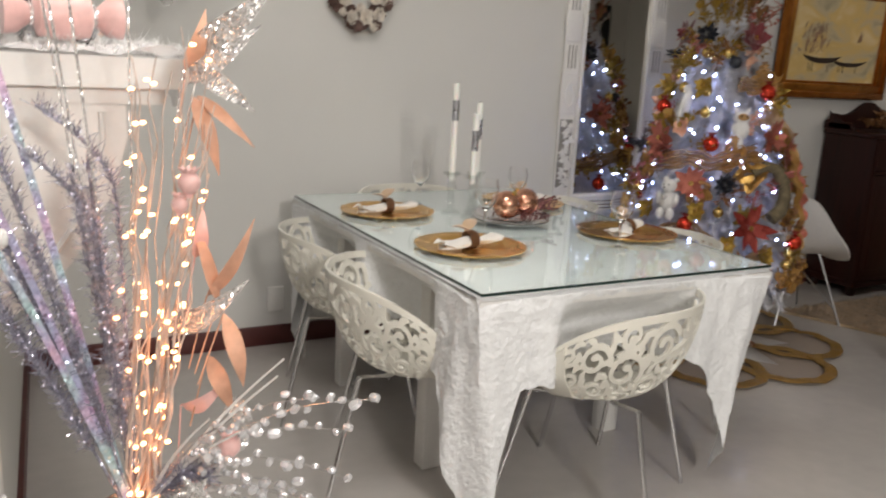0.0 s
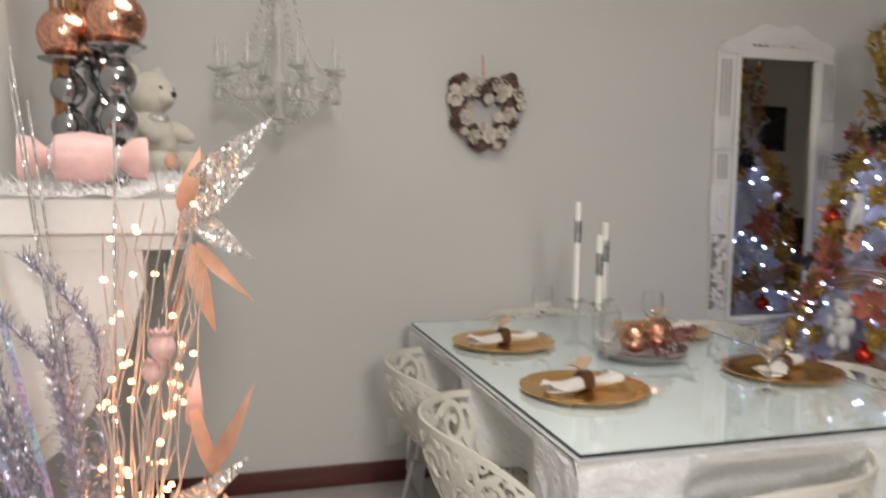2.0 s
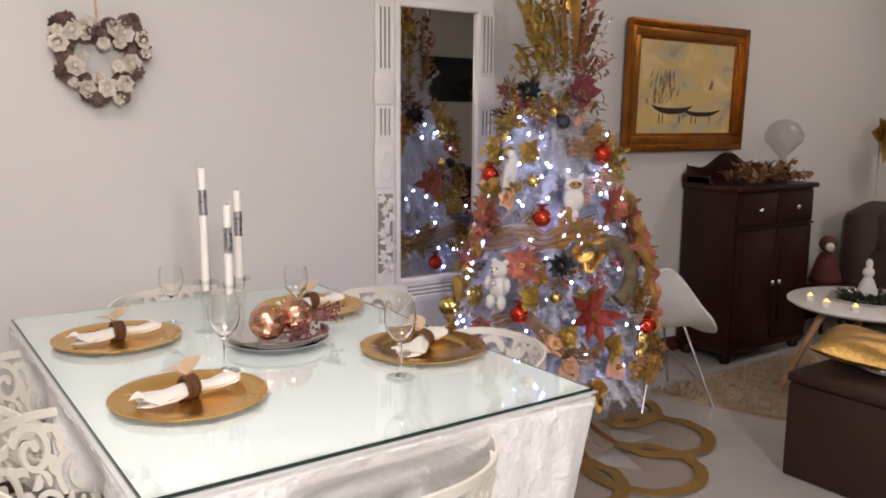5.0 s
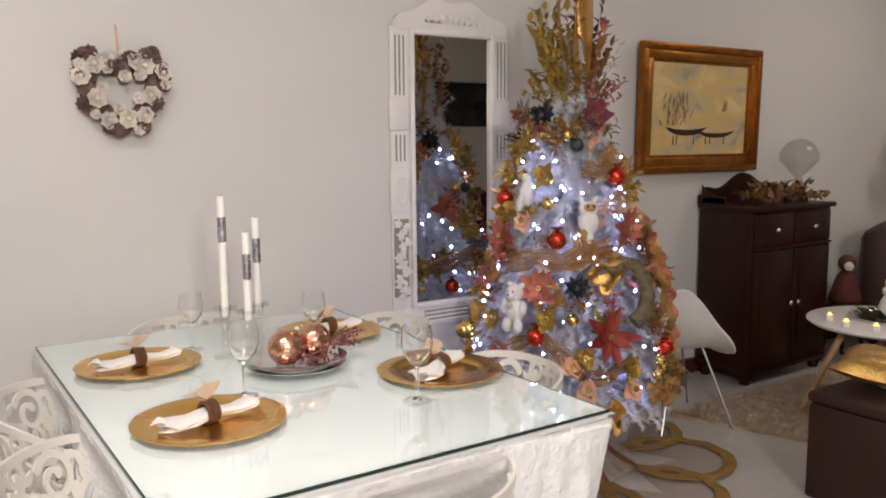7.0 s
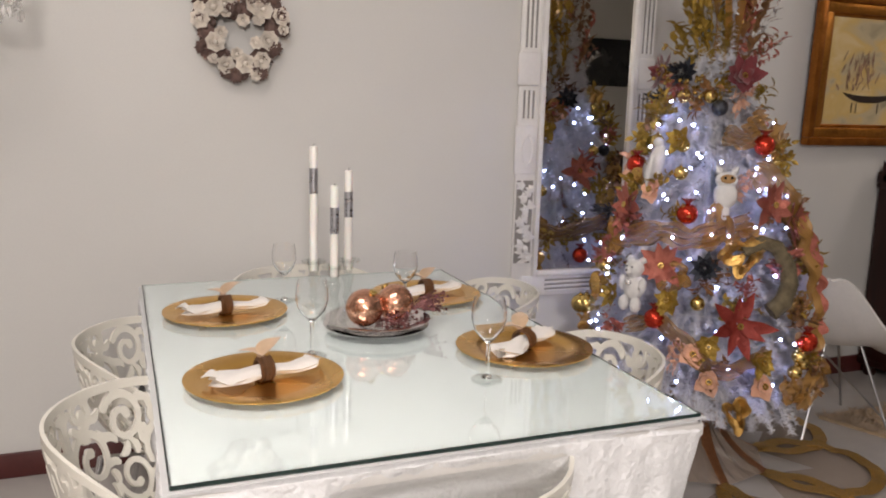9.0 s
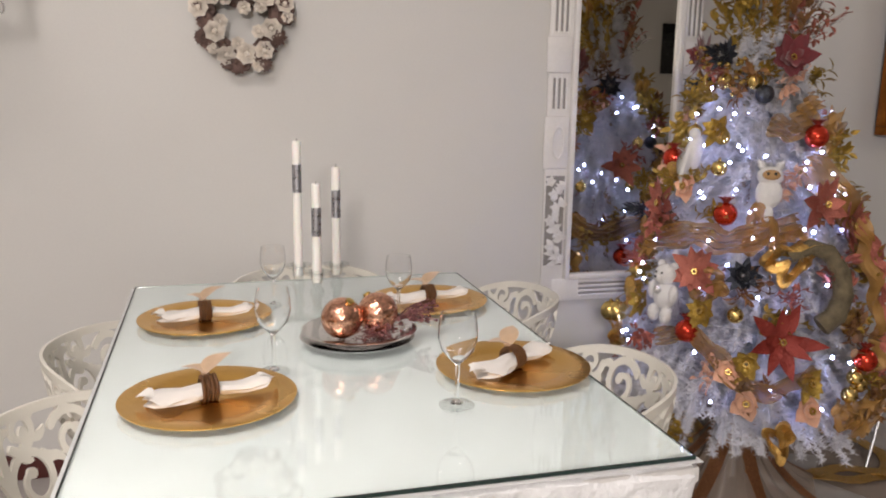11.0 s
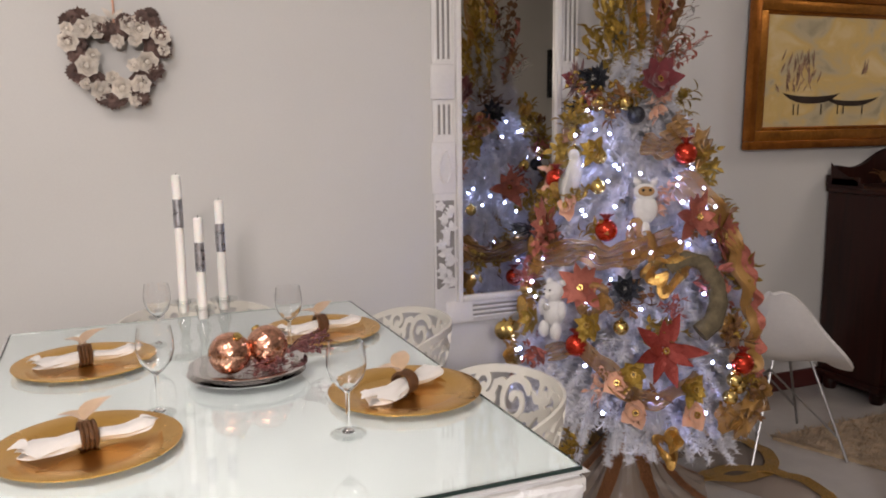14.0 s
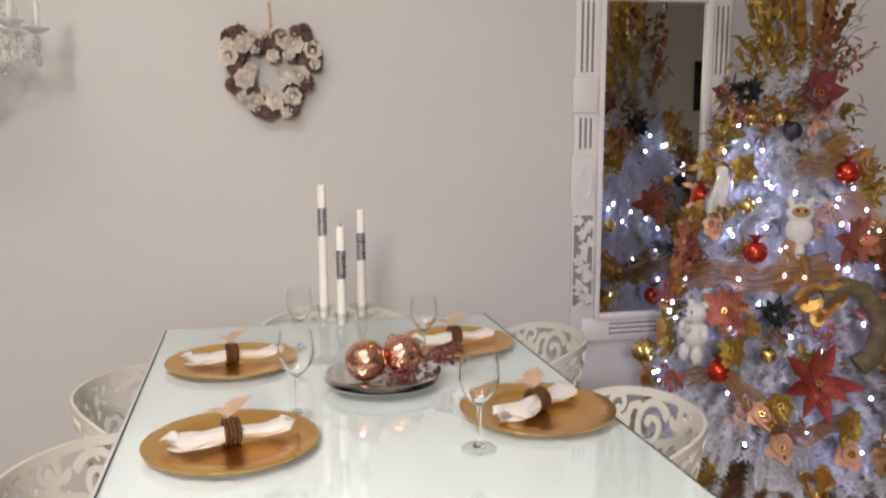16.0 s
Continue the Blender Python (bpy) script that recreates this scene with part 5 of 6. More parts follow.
RUST_CLOTH = glitter_mat("rust_lame", (0.30, 0.13, 0.055), 0.4, 0.6, 260, 0.35)


def tree_skirt():
    t = thing("tree_skirt", "sheer scalloped tree skirt edged with gold ribbon on the floor", "tree skirt")
    for k in range(8):
        a = radians(-170 + 45 * k)
        c = TREE + Vector((0.50 * math.cos(a), 0.50 * math.sin(a), 0.0))
        z0 = 0.004 + 0.0025 * (k % 2)
        n = 30
        ring = []
        for j in range(n + 1):
            b = a + radians(-150 + 300 * j / n)
            ring.append(Vector((c.x + 0.235 * math.cos(b), c.y + 0.235 * math.sin(b), z0 + 0.006 + 0.010 * abs(math.sin(j * 0.9)))))
        vs = [Vector((c.x, c.y, z0))] + [Vector((p.x, p.y, z0)) for p in ring]
        part("scallop", Geo().add(vs, [(0, i, i + 1) for i in range(1, n + 1)]), SHEER, t, smooth=False)
        top = TREE + Vector((0.025 * math.cos(a), 0.025 * math.sin(a), 0.29))
        drape = []
        for j in range(7):
            q = ring[0].lerp(ring[-1], j / 6)
            drape.append([top.lerp(q, i / 6) + Vector((0, 0, -0.05 * math.sin(math.pi * i / 6) + (0.012 * (j % 2) if 0 < i < 6 else 0))) for i in range(7)])
        part("drape", Geo().add([p for row in drape for p in row], [(7 * j + i, 7 * j + 7 + i, 7 * j + 8 + i, 7 * j + 1 + i) for j in range(6) for i in range(6)]), SHEER, t, smooth=False)
        part("tie", Geo().band([p + Vector((0, 0, 0.006)) for p in drape[0]], 0.05, 0.003), RUST_CLOTH, t, "rust brown mesh ribbon")
        part("gold_edge", Geo().band(ring, 0.055, 0.003), GOLD_CLOTH, t, "gold lame ribbon edge")


tree_skirt()


# ---- white armchair behind the tree ----
def shell_armchair():
    t = thing("shell_armchair", "white moulded shell armchair with chrome wire legs", "armchair", at=pose(4.20, 3.56, 0, 0, 0, 70))

    def f(u, v):
        a = (u - 0.5) * 2
        s = v
        if s < 0.5:
            y, z = -0.22 + 0.5 * s / 0.5 * 0.82, 0.43 - 0.03 * math.sin(math.pi * s / 0.5)
        else:
            q = (s - 0.5) / 0.5
            y, z = 0.19 + 0.07 * q + 0.03 * math.sin(q * 2), 0.43 + 0.40 * q
        w = 0.30 - 0.05 * abs(v - 0.5) - 0.06 * max(0, v - 0.75) / 0.25 - 0.09 * (max(0, 0.16 - v) / 0.16) ** 2
        lift = (abs(a) ** 2.0) * (0.33 * math.exp(-((v - 0.44) / 0.28) ** 2))
        droop = 0.06 * (max(0, 0.16 - v) / 0.16) ** 2
        return (a * w, y - 0.06 * abs(a) ** 2 * max(0, v - 0.5), z + lift - droop)

    part("shell", Geo().sheet(24, 26, f, 0.016), WHITE, t)
    for x in (-1, 1):
        for y in (-1, 1):
            part("leg", Geo().tube([(x * 0.10, y * 0.08, 0.41), (x * 0.22, y * 0.20, 0.005)], 0.0062, 8), STEEL, t)
        part("brace", Geo().tube([(x * 0.19, -0.17, 0.10), (x * 0.12, 0.10, 0.38)], 0.005, 6), STEEL, t)
        part("brace", Geo().tube([(x * 0.19, 0.17, 0.10), (-x * 0.12, 0.10, 0.38)], 0.005, 6), STEEL, t)


shell_armchair()


# ---- cabinet with what stands on it ----
COMPOTE = thin_glass("cut_glass", (0.86, 0.86, 0.86))


def cabinet():
    x0, x1, y0, y1, top = 4.965, 5.785, 3.68, 4.075, 1.062
    t = thing("cabinet", "dark mahogany cabinet with two drawers and two doors", "cabinet")
    part("body", Geo().box(x0 + 0.02, y0 + 0.02, 0.09, x1 - 0.02, y1, top - 0.03, 0.004), DARKWOOD, t)
    part("top", Geo().box(x0, y0 - 0.01, top - 0.03, x1, y1, top, 0.008), DARKWOOD, t)
    part("plinth", Geo().box(x0 + 0.01, y0 + 0.01, 0.06, x1 - 0.01, y1, 0.10, 0.006), DARKWOOD, t)
    for x in (x0 + 0.06, x1 - 0.06):
        for y in (y0 + 0.06, y1 - 0.05):
            part("foot", Geo().lathe([(0.0, 0), (0.028, 0), (0.036, 0.02), (0.036, 0.045), (0.03, 0.062), (0.0, 0.062)], 14, (x, y, 0)), DARKWOOD, t)
    n = 30
    vs, fs = [], []
    for k in range(n + 1):
        u = k / n
        z = top + 0.085 + 0.075 * math.exp(-((u - 0.5) / 0.26) ** 2) + 0.018 * math.cos(u * 4 * math.pi)
        if u < 0.04 or u > 0.96:
            z -= 0.05
        for y in (y1 - 0.025, y1):
            vs += [(x0 + u * (x1 - x0), y, top), (x0 + u * (x1 - x0), y, z)]
    for k in range(n):
        a, b = 4 * k, 4 * k + 4
        fs += [(a, b, b + 1, a + 1), (a + 2, a + 3, b + 3, b + 2), (a + 1, b + 1, b + 3, a + 3)]
    fs += [(0, 1, 3, 2), (4 * n, 4 * n + 2, 4 * n + 3, 4 * n + 1)]
    part("gallery", Geo().add(vs, fs), DARKWOOD, t, smooth=False)
    for x in (x0, x1 - 0.025):
        part("gallery_end", Geo().sheet(8, 1, lambda u, v: (x, y1 - 0.025 - 0.2 * u, top + v * (0.12 - 0.10 * u ** 0.7)), 0.0).box(x, y1 - 0.20, top, x + 0.022, y1 - 0.025, top + 0.05, 0.008), DARKWOOD, t)
    xm = (x0 + x1) / 2
    for a, b in ((x0 + 0.035, xm - 0.006), (xm + 0.006, x1 - 0.035)):
        d = part("drawer", Geo().box(a, y0 + 0.004, 0.83, b, y0 + 0.03, 1.02, 0.008), DARKWOOD, t)
        part("pull", Geo().ball(((a + b) / 2, y0 - 0.012, 0.92), 0.018, 12, 8, (1.2, 0.8, 0.8)).tube([((a + b) / 2, y0 + 0.01, 0.92), ((a + b) / 2, y0 - 0.01, 0.92)], 0.006, 8), CHROME, d, "silver drawer pull")
        door = part("door", Geo().box(a, y0 + 0.004, 0.12, b, y0 + 0.028, 0.80, 0.006), DARKWOOD, t)
        part("panel", Geo().box(a + 0.05, y0 - 0.003, 0.18, b - 0.05, y0 + 0.006, 0.74, 0.01), DARKWOOD, door)
        part("bead", Geo().box(a, y0 - 0.004, 0.112, b, y0 + 0.004, 0.124, 0.003), DARKWOOD, door)
        kx = b - 0.03 if b < xm else a + 0.03
        part("knob", Geo().ball((kx, y0 - 0.012, 0.47), 0.016, 12, 8).tube([(kx, y0 + 0.01, 0.47), (kx, y0 - 0.01, 0.47)], 0.006, 8), CHROME, door, "silver door knob")
    part("rail_edge", Geo().box(x0 + 0.03, y0 - 0.006, 0.808, x1 - 0.03, y0 + 0.01, 0.822, 0.003), DARKWOOD, t)
    rnd = random.Random(17)
    g = Geo()
    for k in range(150):
        x, y = rnd.uniform(x0 + 0.16, x1 - 0.03), rnd.uniform(y0 + 0.03, y0 + 0.24)
        z = top + 0.006 + rnd.uniform(0, 0.10) * (1 - abs((y - y0 - 0.13) / 0.14))
        d = Vector((rnd.gauss(0, 1), rnd.gauss(0, 0.8), 0.5 + rnd.random())).normalized()
        g.leaf((x, y, z), Vector((x, y, z)) + d * rnd.uniform(0.05, 0.09), rnd.uniform(0.025, 0.045), 0.008, n=4)
    solid("leaf_garland", g, DRYLEAF, "dried brown and gold leaf garland on the cabinet", "garland", kind="stuff")
    v = solid("glass_compote", Geo().lathe([(0.0, 0), (0.07, 0), (0.065, 0.008), (0.015, 0.02), (0.012, 0.10), (0.03, 0.125), (0.02, 0.15), (0.06, 0.19), (0.115, 0.25), (0.118, 0.30), (0.08, 0.36), (0.03, 0.385), (0.0, 0.39)], 28), COMPOTE, "clear cut-glass lidded compote on the cabinet", "glass vase", at=(5.655, 3.86, top))


cabinet()


# ---- rug, coffee table, trunk, armchair ----
def shag_rug():
    edge = lambda y: 4.22 + (3.60 - y) * 0.387
    corners = ((edge(3.60), 3.60), (edge(1.2), 1.2), (7.6, 1.2), (7.6, 3.60))
    g = Geo().add([(x, y, z) for z in (0.001, 0.018) for x, y in corners], [(0, 3, 2, 1), (4, 5, 6, 7), (0, 1, 5, 4), (1, 2, 6, 5), (2, 3, 7, 6), (3, 0, 4, 7)])
    rnd = random.Random(31)
    t = thing("shag_rug", "beige shag rug on the stone floor", "rug")
    part("backing", g, RUG, t)
    p = Geo()
    for k in range(14000):
        y = 3.61 - 1.6 * rnd.random() ** 1.2
        x = edge(y) - 0.01 + 2.2 * rnd.random() ** 1.3
        d = Vector((rnd.gauss(0, 0.5), rnd.gauss(0, 0.5), 1)).normalized() * rnd.uniform(0.02, 0.035)
        s = d.orthogonal().normalized() * 0.004
        q = Vector((x, y, 0.016))
        p.add([q - s, q + s, q + d], [(0, 1, 2)])
    tagged(part("shag", p, RUG, t, smooth=False), kind="stuff")


shag_rug()


def coffee_table():
    cx, cy, z = 5.26, 3.02, 0.485
    t = thing("coffee_table", "round white coffee table with splayed wooden legs", "table")
    part("top", Geo().lathe([(0.0, z - 0.025), (0.40, z - 0.025), (0.42, z - 0.012), (0.42, z - 0.004), (0.414, z), (0.0, z)], 56, (cx, cy, 0)), WHITE, t)
    for k in range(3):
        a = radians(155 + 120 * k)
        part("leg", Geo().tube([(cx + 0.27 * math.cos(a), cy + 0.27 * math.sin(a), z - 0.024), (cx + 0.50 * math.cos(a), cy + 0.50 * math.sin(a), 0.02)], 0.020, 12, 0.013), PALEWOOD, t)
    tray = solid("round_tray", Geo().lathe([(0.0, 0.0), (0.20, 0.0), (0.215, 0.018), (0.205, 0.018), (0.19, 0.006), (0.0, 0.006)], 36), SILVER, "round silver tray on the coffee table", "tray", at=(cx + 0.04, cy + 0.02, z))
    rnd = random.Random(8)
    g = Geo()
    for k in range(220):
        a, r = rnd.uniform(0, 6.28), rnd.uniform(0.03, 0.14)
        p = Vector((cx + 0.04 + r * math.cos(a), cy + 0.02 + r * math.sin(a), z + 0.01))
        d = Vector((math.cos(a), math.sin(a), rnd.uniform(0.2, 1.3))).normalized()
        g.leaf(p, p + d * rnd.uniform(0.05, 0.08), 0.012, 0.004, n=3)
    solid("fir_wreath", g, mat("dark_fir", (0.03, 0.04, 0.025), 0.7, vary=0.4, scale=30, piece=0.2), "dark green fir wreath on the tray", "wreath", kind="stuff")
    body = Geo().lathe([(0.0, 0), (0.05, 0), (0.055, 0.03), (0.035, 0.09), (0.02, 0.12), (0.0, 0.122)], 16).ball((0, 0, 0.145), 0.03, 14, 10).ball((0, 0, 0.19), 0.018, 10, 8, (1, 1, 1.6))
    two_tone("snow_figurine", [(body, WHITE_PLUSH)], "small white figurine in the fir wreath", "figurine", Matrix.Translation((cx + 0.02, cy + 0.04, z + 0.008)))
    cup = Geo().lathe([(0.0, 0), (0.018, 0), (0.02, 0.004), (0.02, 0.03), (0.017, 0.031), (0.016, 0.02), (0.0, 0.02)], 14).mesh("cup", CANDLE)
    flame = Geo().ball((0, 0, 0.028), 0.010, 10, 8, (0.9, 0.9, 1.5)).mesh("flame", FLAME)
    for a, r in ((168, 0.33), (194, 0.31), (222, 0.34), (236, 0.33), (140, 0.32), (255, 0.33)):
        l = thing("tealight", "small glowing LED tealight on the coffee table", "tealight", "tealights on the coffee table", at=(cx + r * math.cos(radians(a)), cy + r * math.sin(radians(a)), z))
        part("cup", cup, CANDLE, l)
        part("flame", flame, FLAME, l, "warm glowing flame")


coffee_table()


def cushion(w, d, h):
    def f(u, v):
        a, b = 2 * u - 1, 2 * v - 1
        edge = (1 - a ** 4) * (1 - b ** 4)
        return (a * w * (1 - 0.06 * (1 - b * b)), b * d * (1 - 0.06 * (1 - a * a)), edge ** 0.6 * h + 0.004 * math.sin(9 * a + 4 * b))
    g = Geo().sheet(22, 22, f)
    g.sheet(22, 22, lambda u, v: (f(1 - u, v)[0], f(1 - u, v)[1], -0.55 * f(1 - u, v)[2]))
    return g


trunk = thing("storage_trunk", "dark brown leather storage trunk on the floor", "trunk")
part("body", Geo().box(3.900, 1.86, 0.0, 4.43, 2.640, 0.395, 0.012), LEATHER, trunk)
part("lid", Geo().box(3.894, 1.854, 0.399, 4.436, 2.646, 0.442, 0.014), LEATHER, trunk)
solid("gold_cushion", cushion(0.20, 0.20, 0.07), GOLD_CLOTH, "gold sequinned cushion on the trunk", "cushion", at=pose(4.22, 2.48, 0.505, 8, 0, 20))
solid("white_cushion", cushion(0.20, 0.20, 0.07), WHITE_PLUSH, "white fluffy cushion on the trunk beside the gold one", "cushion", at=pose(4.25, 2.27, 0.482, 0, 0, -10))


def leather_armchair():
    t = thing("leather_armchair", "brown leather armchair beyond the cabinet", "armchair", at=pose(6.75, 3.45, 0, 0, 0, 20))
    part("seat", Geo().box(-0.30, -0.42, 0.16, 0.30, 0.25, 0.44, 0.05), LEATHER, t)
    part("backrest", Geo().box(-0.46, 0.22, 0.10, 0.46, 0.46, 0.86, 0.07), LEATHER, t)
    for s in (-1, 1):
        part("armrest", Geo().box(s * 0.38 - 0.09, -0.44, 0.10, s * 0.38 + 0.09, 0.30, 0.62, 0.06), LEATHER, t)
        for y in (-0.36, 0.36):
            part("leg", Geo().tube([(s * 0.38, y, 0.11), (s * 0.38, y, 0.0)], 0.025, 10, 0.018), DARKWOOD, t)


leather_armchair()
stool = thing("side_stool", "low dark wooden stool beside the cabinet", "stool", at=(6.02, 3.72, 0))
part("seat", Geo().lathe([(0.0, 0.36), (0.15, 0.36), (0.16, 0.375), (0.155, 0.39), (0.0, 0.392)], 24), DARKWOOD, stool)
for k in range(3):
    a = radians(30 + 120 * k)
    part("leg", Geo().tube([(0.09 * math.cos(a), 0.09 * math.sin(a), 0.36), (0.15 * math.cos(a), 0.15 * math.sin(a), 0.0)], 0.014, 8), DARKWOOD, stool)
doll = Geo().lathe([(0.0, 0), (0.10, 0), (0.10, 0.03), (0.06, 0.16), (0.035, 0.20), (0.0, 0.202)], 18)
hair = Geo().ball((0, 0, 0.255), 0.055, 14, 10)
two_tone("cloth_doll", [(doll, mat("maroon_felt", (0.10, 0.022, 0.02), 0.9, vary=0.3)), (hair, mat("brown_yarn", (0.09, 0.035, 0.02), 0.9, vary=0.3)), (Geo().ball((0.0, -0.02, 0.12), 0.035, 12, 8).ball((-0.035, -0.035, 0.24), 0.03, 10, 8), PLUSH)], "seated cloth doll in dark red on the stool", "doll", Matrix.Translation((6.02, 3.72, 0.392)))
stand = thing("flower_stand", "tall thin stand with a gold fabric flower", "flower stand", at=(6.95, 3.92, 0))
part("base", Geo().lathe([(0.0, 0), (0.11, 0), (0.10, 0.015), (0.02, 0.03), (0.0, 0.03)], 20), BLACK, stand)
part("stem", Geo().tube([(0, 0, 0.03), (0.01, 0, 0.7), (0, 0, 1.32)], 0.006, 6), TWIG, stand)
part("flower", flower_geo(8, 0.17, 0.11, 2, 12), GOLD_CLOTH, stand, "gold fabric flower", m=Matrix.Translation((0, -0.01, 1.34)))

# ---- the far side of the room, seen in the mirror ----
tv = thing("television", "black flat television on the far wall", "television", at=(8.1, Y0, 2.0))
part("screen", Geo().box(-0.72, -0.0, -0.32, 0.72, 0.045, 0.34, 0.006), BLACK, tv)
part("bracket", Geo().box(-0.2, -0.0, -0.1, 0.2, 0.012, 0.1), BLACK, tv, smooth=False)
side = thing("media_console", "long dark wooden media console below the television", "console", at=(8.2, Y0 + 0.25, 0))
part("body", Geo().box(-0.8, -0.22, 0.08, 0.8, 0.22, 0.70, 0.01), DARKWOOD, side)
for x in (-0.7, 0.7):
    for y in (-0.16, 0.16):
        part("leg", Geo().box(x - 0.025, y - 0.025, 0, x + 0.025, y + 0.025, 0.08), DARKWOOD, side, smooth=False)
for a, b in ((-0.78, -0.27), (-0.255, 0.255), (0.27, 0.78)):
    d = part("door", Geo().box(a, 0.215, 0.11, b, 0.238, 0.67, 0.006), DARKWOOD, side)
    part("knob", Geo().ball(((a + b) / 2, 0.248, 0.42), 0.014, 10, 8), CHROME, d)



# ---- mantel shelf on the side wall ----
def mantel_shelf():
    t = thing("mantel_shelf", "white painted mantel shelf on carved brackets", "shelf")
    y0, y1, xr, top = 2.06, 3.42, 0.462, 1.345
    part("board", Geo().add([(west_x(y) if x < 0 else xr, y, z) for z in (top - 0.055, top) for y, x in ((y0, -1), (y0, 1), (y1, 1), (y1, -1))],
                            [(0, 3, 2, 1), (4, 5, 6, 7), (0, 1, 5, 4), (1, 2, 6, 5), (2, 3, 7, 6), (3, 0, 4, 7)]), WHITE, t, smooth=False)
    part("moulding", Geo().add([(west_x(y) if x < 0 else xr - 0.03, y, z) for z in (top - 0.085, top - 0.055) for y, x in ((y0 + 0.02, -1), (y0 + 0.02, 1), (y1 - 0.02, 1), (y1 - 0.02, -1))],
                                [(0, 3, 2, 1), (4, 5, 6, 7), (0, 1, 5, 4), (1, 2, 6, 5), (2, 3, 7, 6), (3, 0, 4, 7)]), WHITE, t, smooth=False)
    for yc in (2.14, 3.28):
        side = [(0.0, 0.0), (0.26, 0.0), (0.262, -0.06), (0.235, -0.16), (0.19, -0.25), (0.13, -0.33), (0.06, -0.385), (0.0, -0.40)]
        n = len(side)
        vs = [(west_x(yc) + x, y, top - 0.085 + z) for y in (yc - 0.055, yc + 0.055) for x, z in side]
        fs = [tuple(range(n)), tuple(range(2 * n - 1, n - 1, -1))] + [(k, k + n, (k + 1) % n + n, (k + 1) % n) for k in range(n)]
        b = part("bracket", Geo().add(vs, fs), WHITE, t, smooth=False)
        part("bead", Geo().tube([(west_x(yc) + x * 0.8 + 0.01, yc - 0.057, top - 0.10 + z * 0.85) for x, z in side[1:]], 0.006, 6), WHITE, b)
    rnd = random.Random(2)

    def drape(u, v):
        y = y0 - 0.01 + u * (y1 - y0 + 0.04)
        s = v * 0.52
        hang = 0.07 + 0.035 * math.sin(u * 9) + 0.025 * math.sin(u * 23)
        if s < 0.36:
            x, z = west_x(y) + 0.01 + s, top + 0.012
        else:
            q = (s - 0.36) / 0.16
            x, z = xr + 0.012 + 0.015 * math.sin(q * 3), top + 0.01 - hang * q * (0.15 if u < 0.1 else 1)
        return (min(x, xr + 0.03), y, z + 0.016 * noise.noise((x * 14, y * 14, 3)) + 0.012 * noise.noise((x * 33, y * 33, 9)) * (0.4 + v))

    solid("lace_runner", Geo().sheet(70, 34, drape), TULLE, "white lace and tulle runner draped over the mantel shelf", "runner")
    g = Geo()
    for k in range(2600):
        u, v = rnd.random(), rnd.random() * 0.78
        p = Vector(drape(u, v)) + Vector((0, 0, 0.0))
        d = Vector((rnd.gauss(0, 1), rnd.gauss(0, 1), abs(rnd.gauss(0, 1)))).normalized() * rnd.uniform(0.015, 0.045)
        s = d.orthogonal().normalized() * 0.0022
        g.add([p - s, p + s, p + d], [(0, 1, 2)])
    solid("fibre_snow", g, WHITE_PLUSH, "white fibre snow along the mantel shelf", "artificial snow", kind="stuff", smooth=False)


mantel_shelf()
SHELF = 1.362


def bubble_vase(x, y, up):
    v = thing("bubble_vase", "silver vase of stacked bubbles on the mantel shelf", "vase", "bubble vases", at=(x, y, SHELF))
    prof = [(0.0, 0.0), (0.030, 0.0)]
    n, h = 30, 0.225 + up
    for k in range(n + 1):
        u = k / n
        prof.append((0.013 + 0.021 * abs(math.sin(u * 3 * math.pi)) ** 0.8, 0.004 + u * h))
    prof += [(0.018, h + 0.012), (0.0, h + 0.012)]
    part("body", Geo().lathe(prof, 24), CHROME_DARK, v)
    part("dish", Geo().lathe([(0.0, h + 0.010), (0.02, h + 0.010), (0.052, h + 0.022), (0.054, h + 0.027), (0.02, h + 0.017), (0.0, h + 0.016)], 24), CHROME_DARK, v)
    b = thing("copper_bauble", "large copper foil bauble on a silver vase", "bauble", "baubles on the mantel", at=pose(x, y, SHELF + h + 0.070, 20, 0, 50))
    part("ball", Geo().ball((0, 0, 0), 0.054, 28, 16), COPPER, b)
    part("cap", Geo().lathe([(0.0, 0.053), (0.012, 0.053), (0.012, 0.065), (0.0, 0.067)], 12), GOLD_SHINE, b)


CHROME_DARK = mat("silvered_glass", (0.42, 0.42, 0.43), 0.08, 1.0, vary=0.2, scale=20, bump=0.0)
bubble_vase(0.312, 2.275, 0.006)
bubble_vase(0.216, 2.36, -0.012)
bubble_vase(0.268, 2.42, 0.035)


def cracker():
    t = thing("satin_cracker", "pink satin cracker ornament with bead ties on the shelf", "ornament", at=pose(0.268, 2.145, SHELF + 0.050, 0, 90, 8) @ Matrix.Scale(0.96, 4))
    prof = [(0.0, -0.105), (0.040, -0.105), (0.036, -0.08), (0.014, -0.055), (0.040, -0.045), (0.047, 0.0), (0.040, 0.045), (0.014, 0.055), (0.036, 0.08), (0.040, 0.105), (0.0, 0.105)]
    part("wrapper", Geo().lathe(prof, 26), PINK, t)
    for z in (-0.055, 0.055):
        g = Geo()
        for k in range(12):
            a = 2 * math.pi * k / 12
            g.ball((0.018 * math.cos(a), 0.018 * math.sin(a), z), 0.005, 6, 5)
        part("bead_tie", g, SILVER_GLITTER, t)


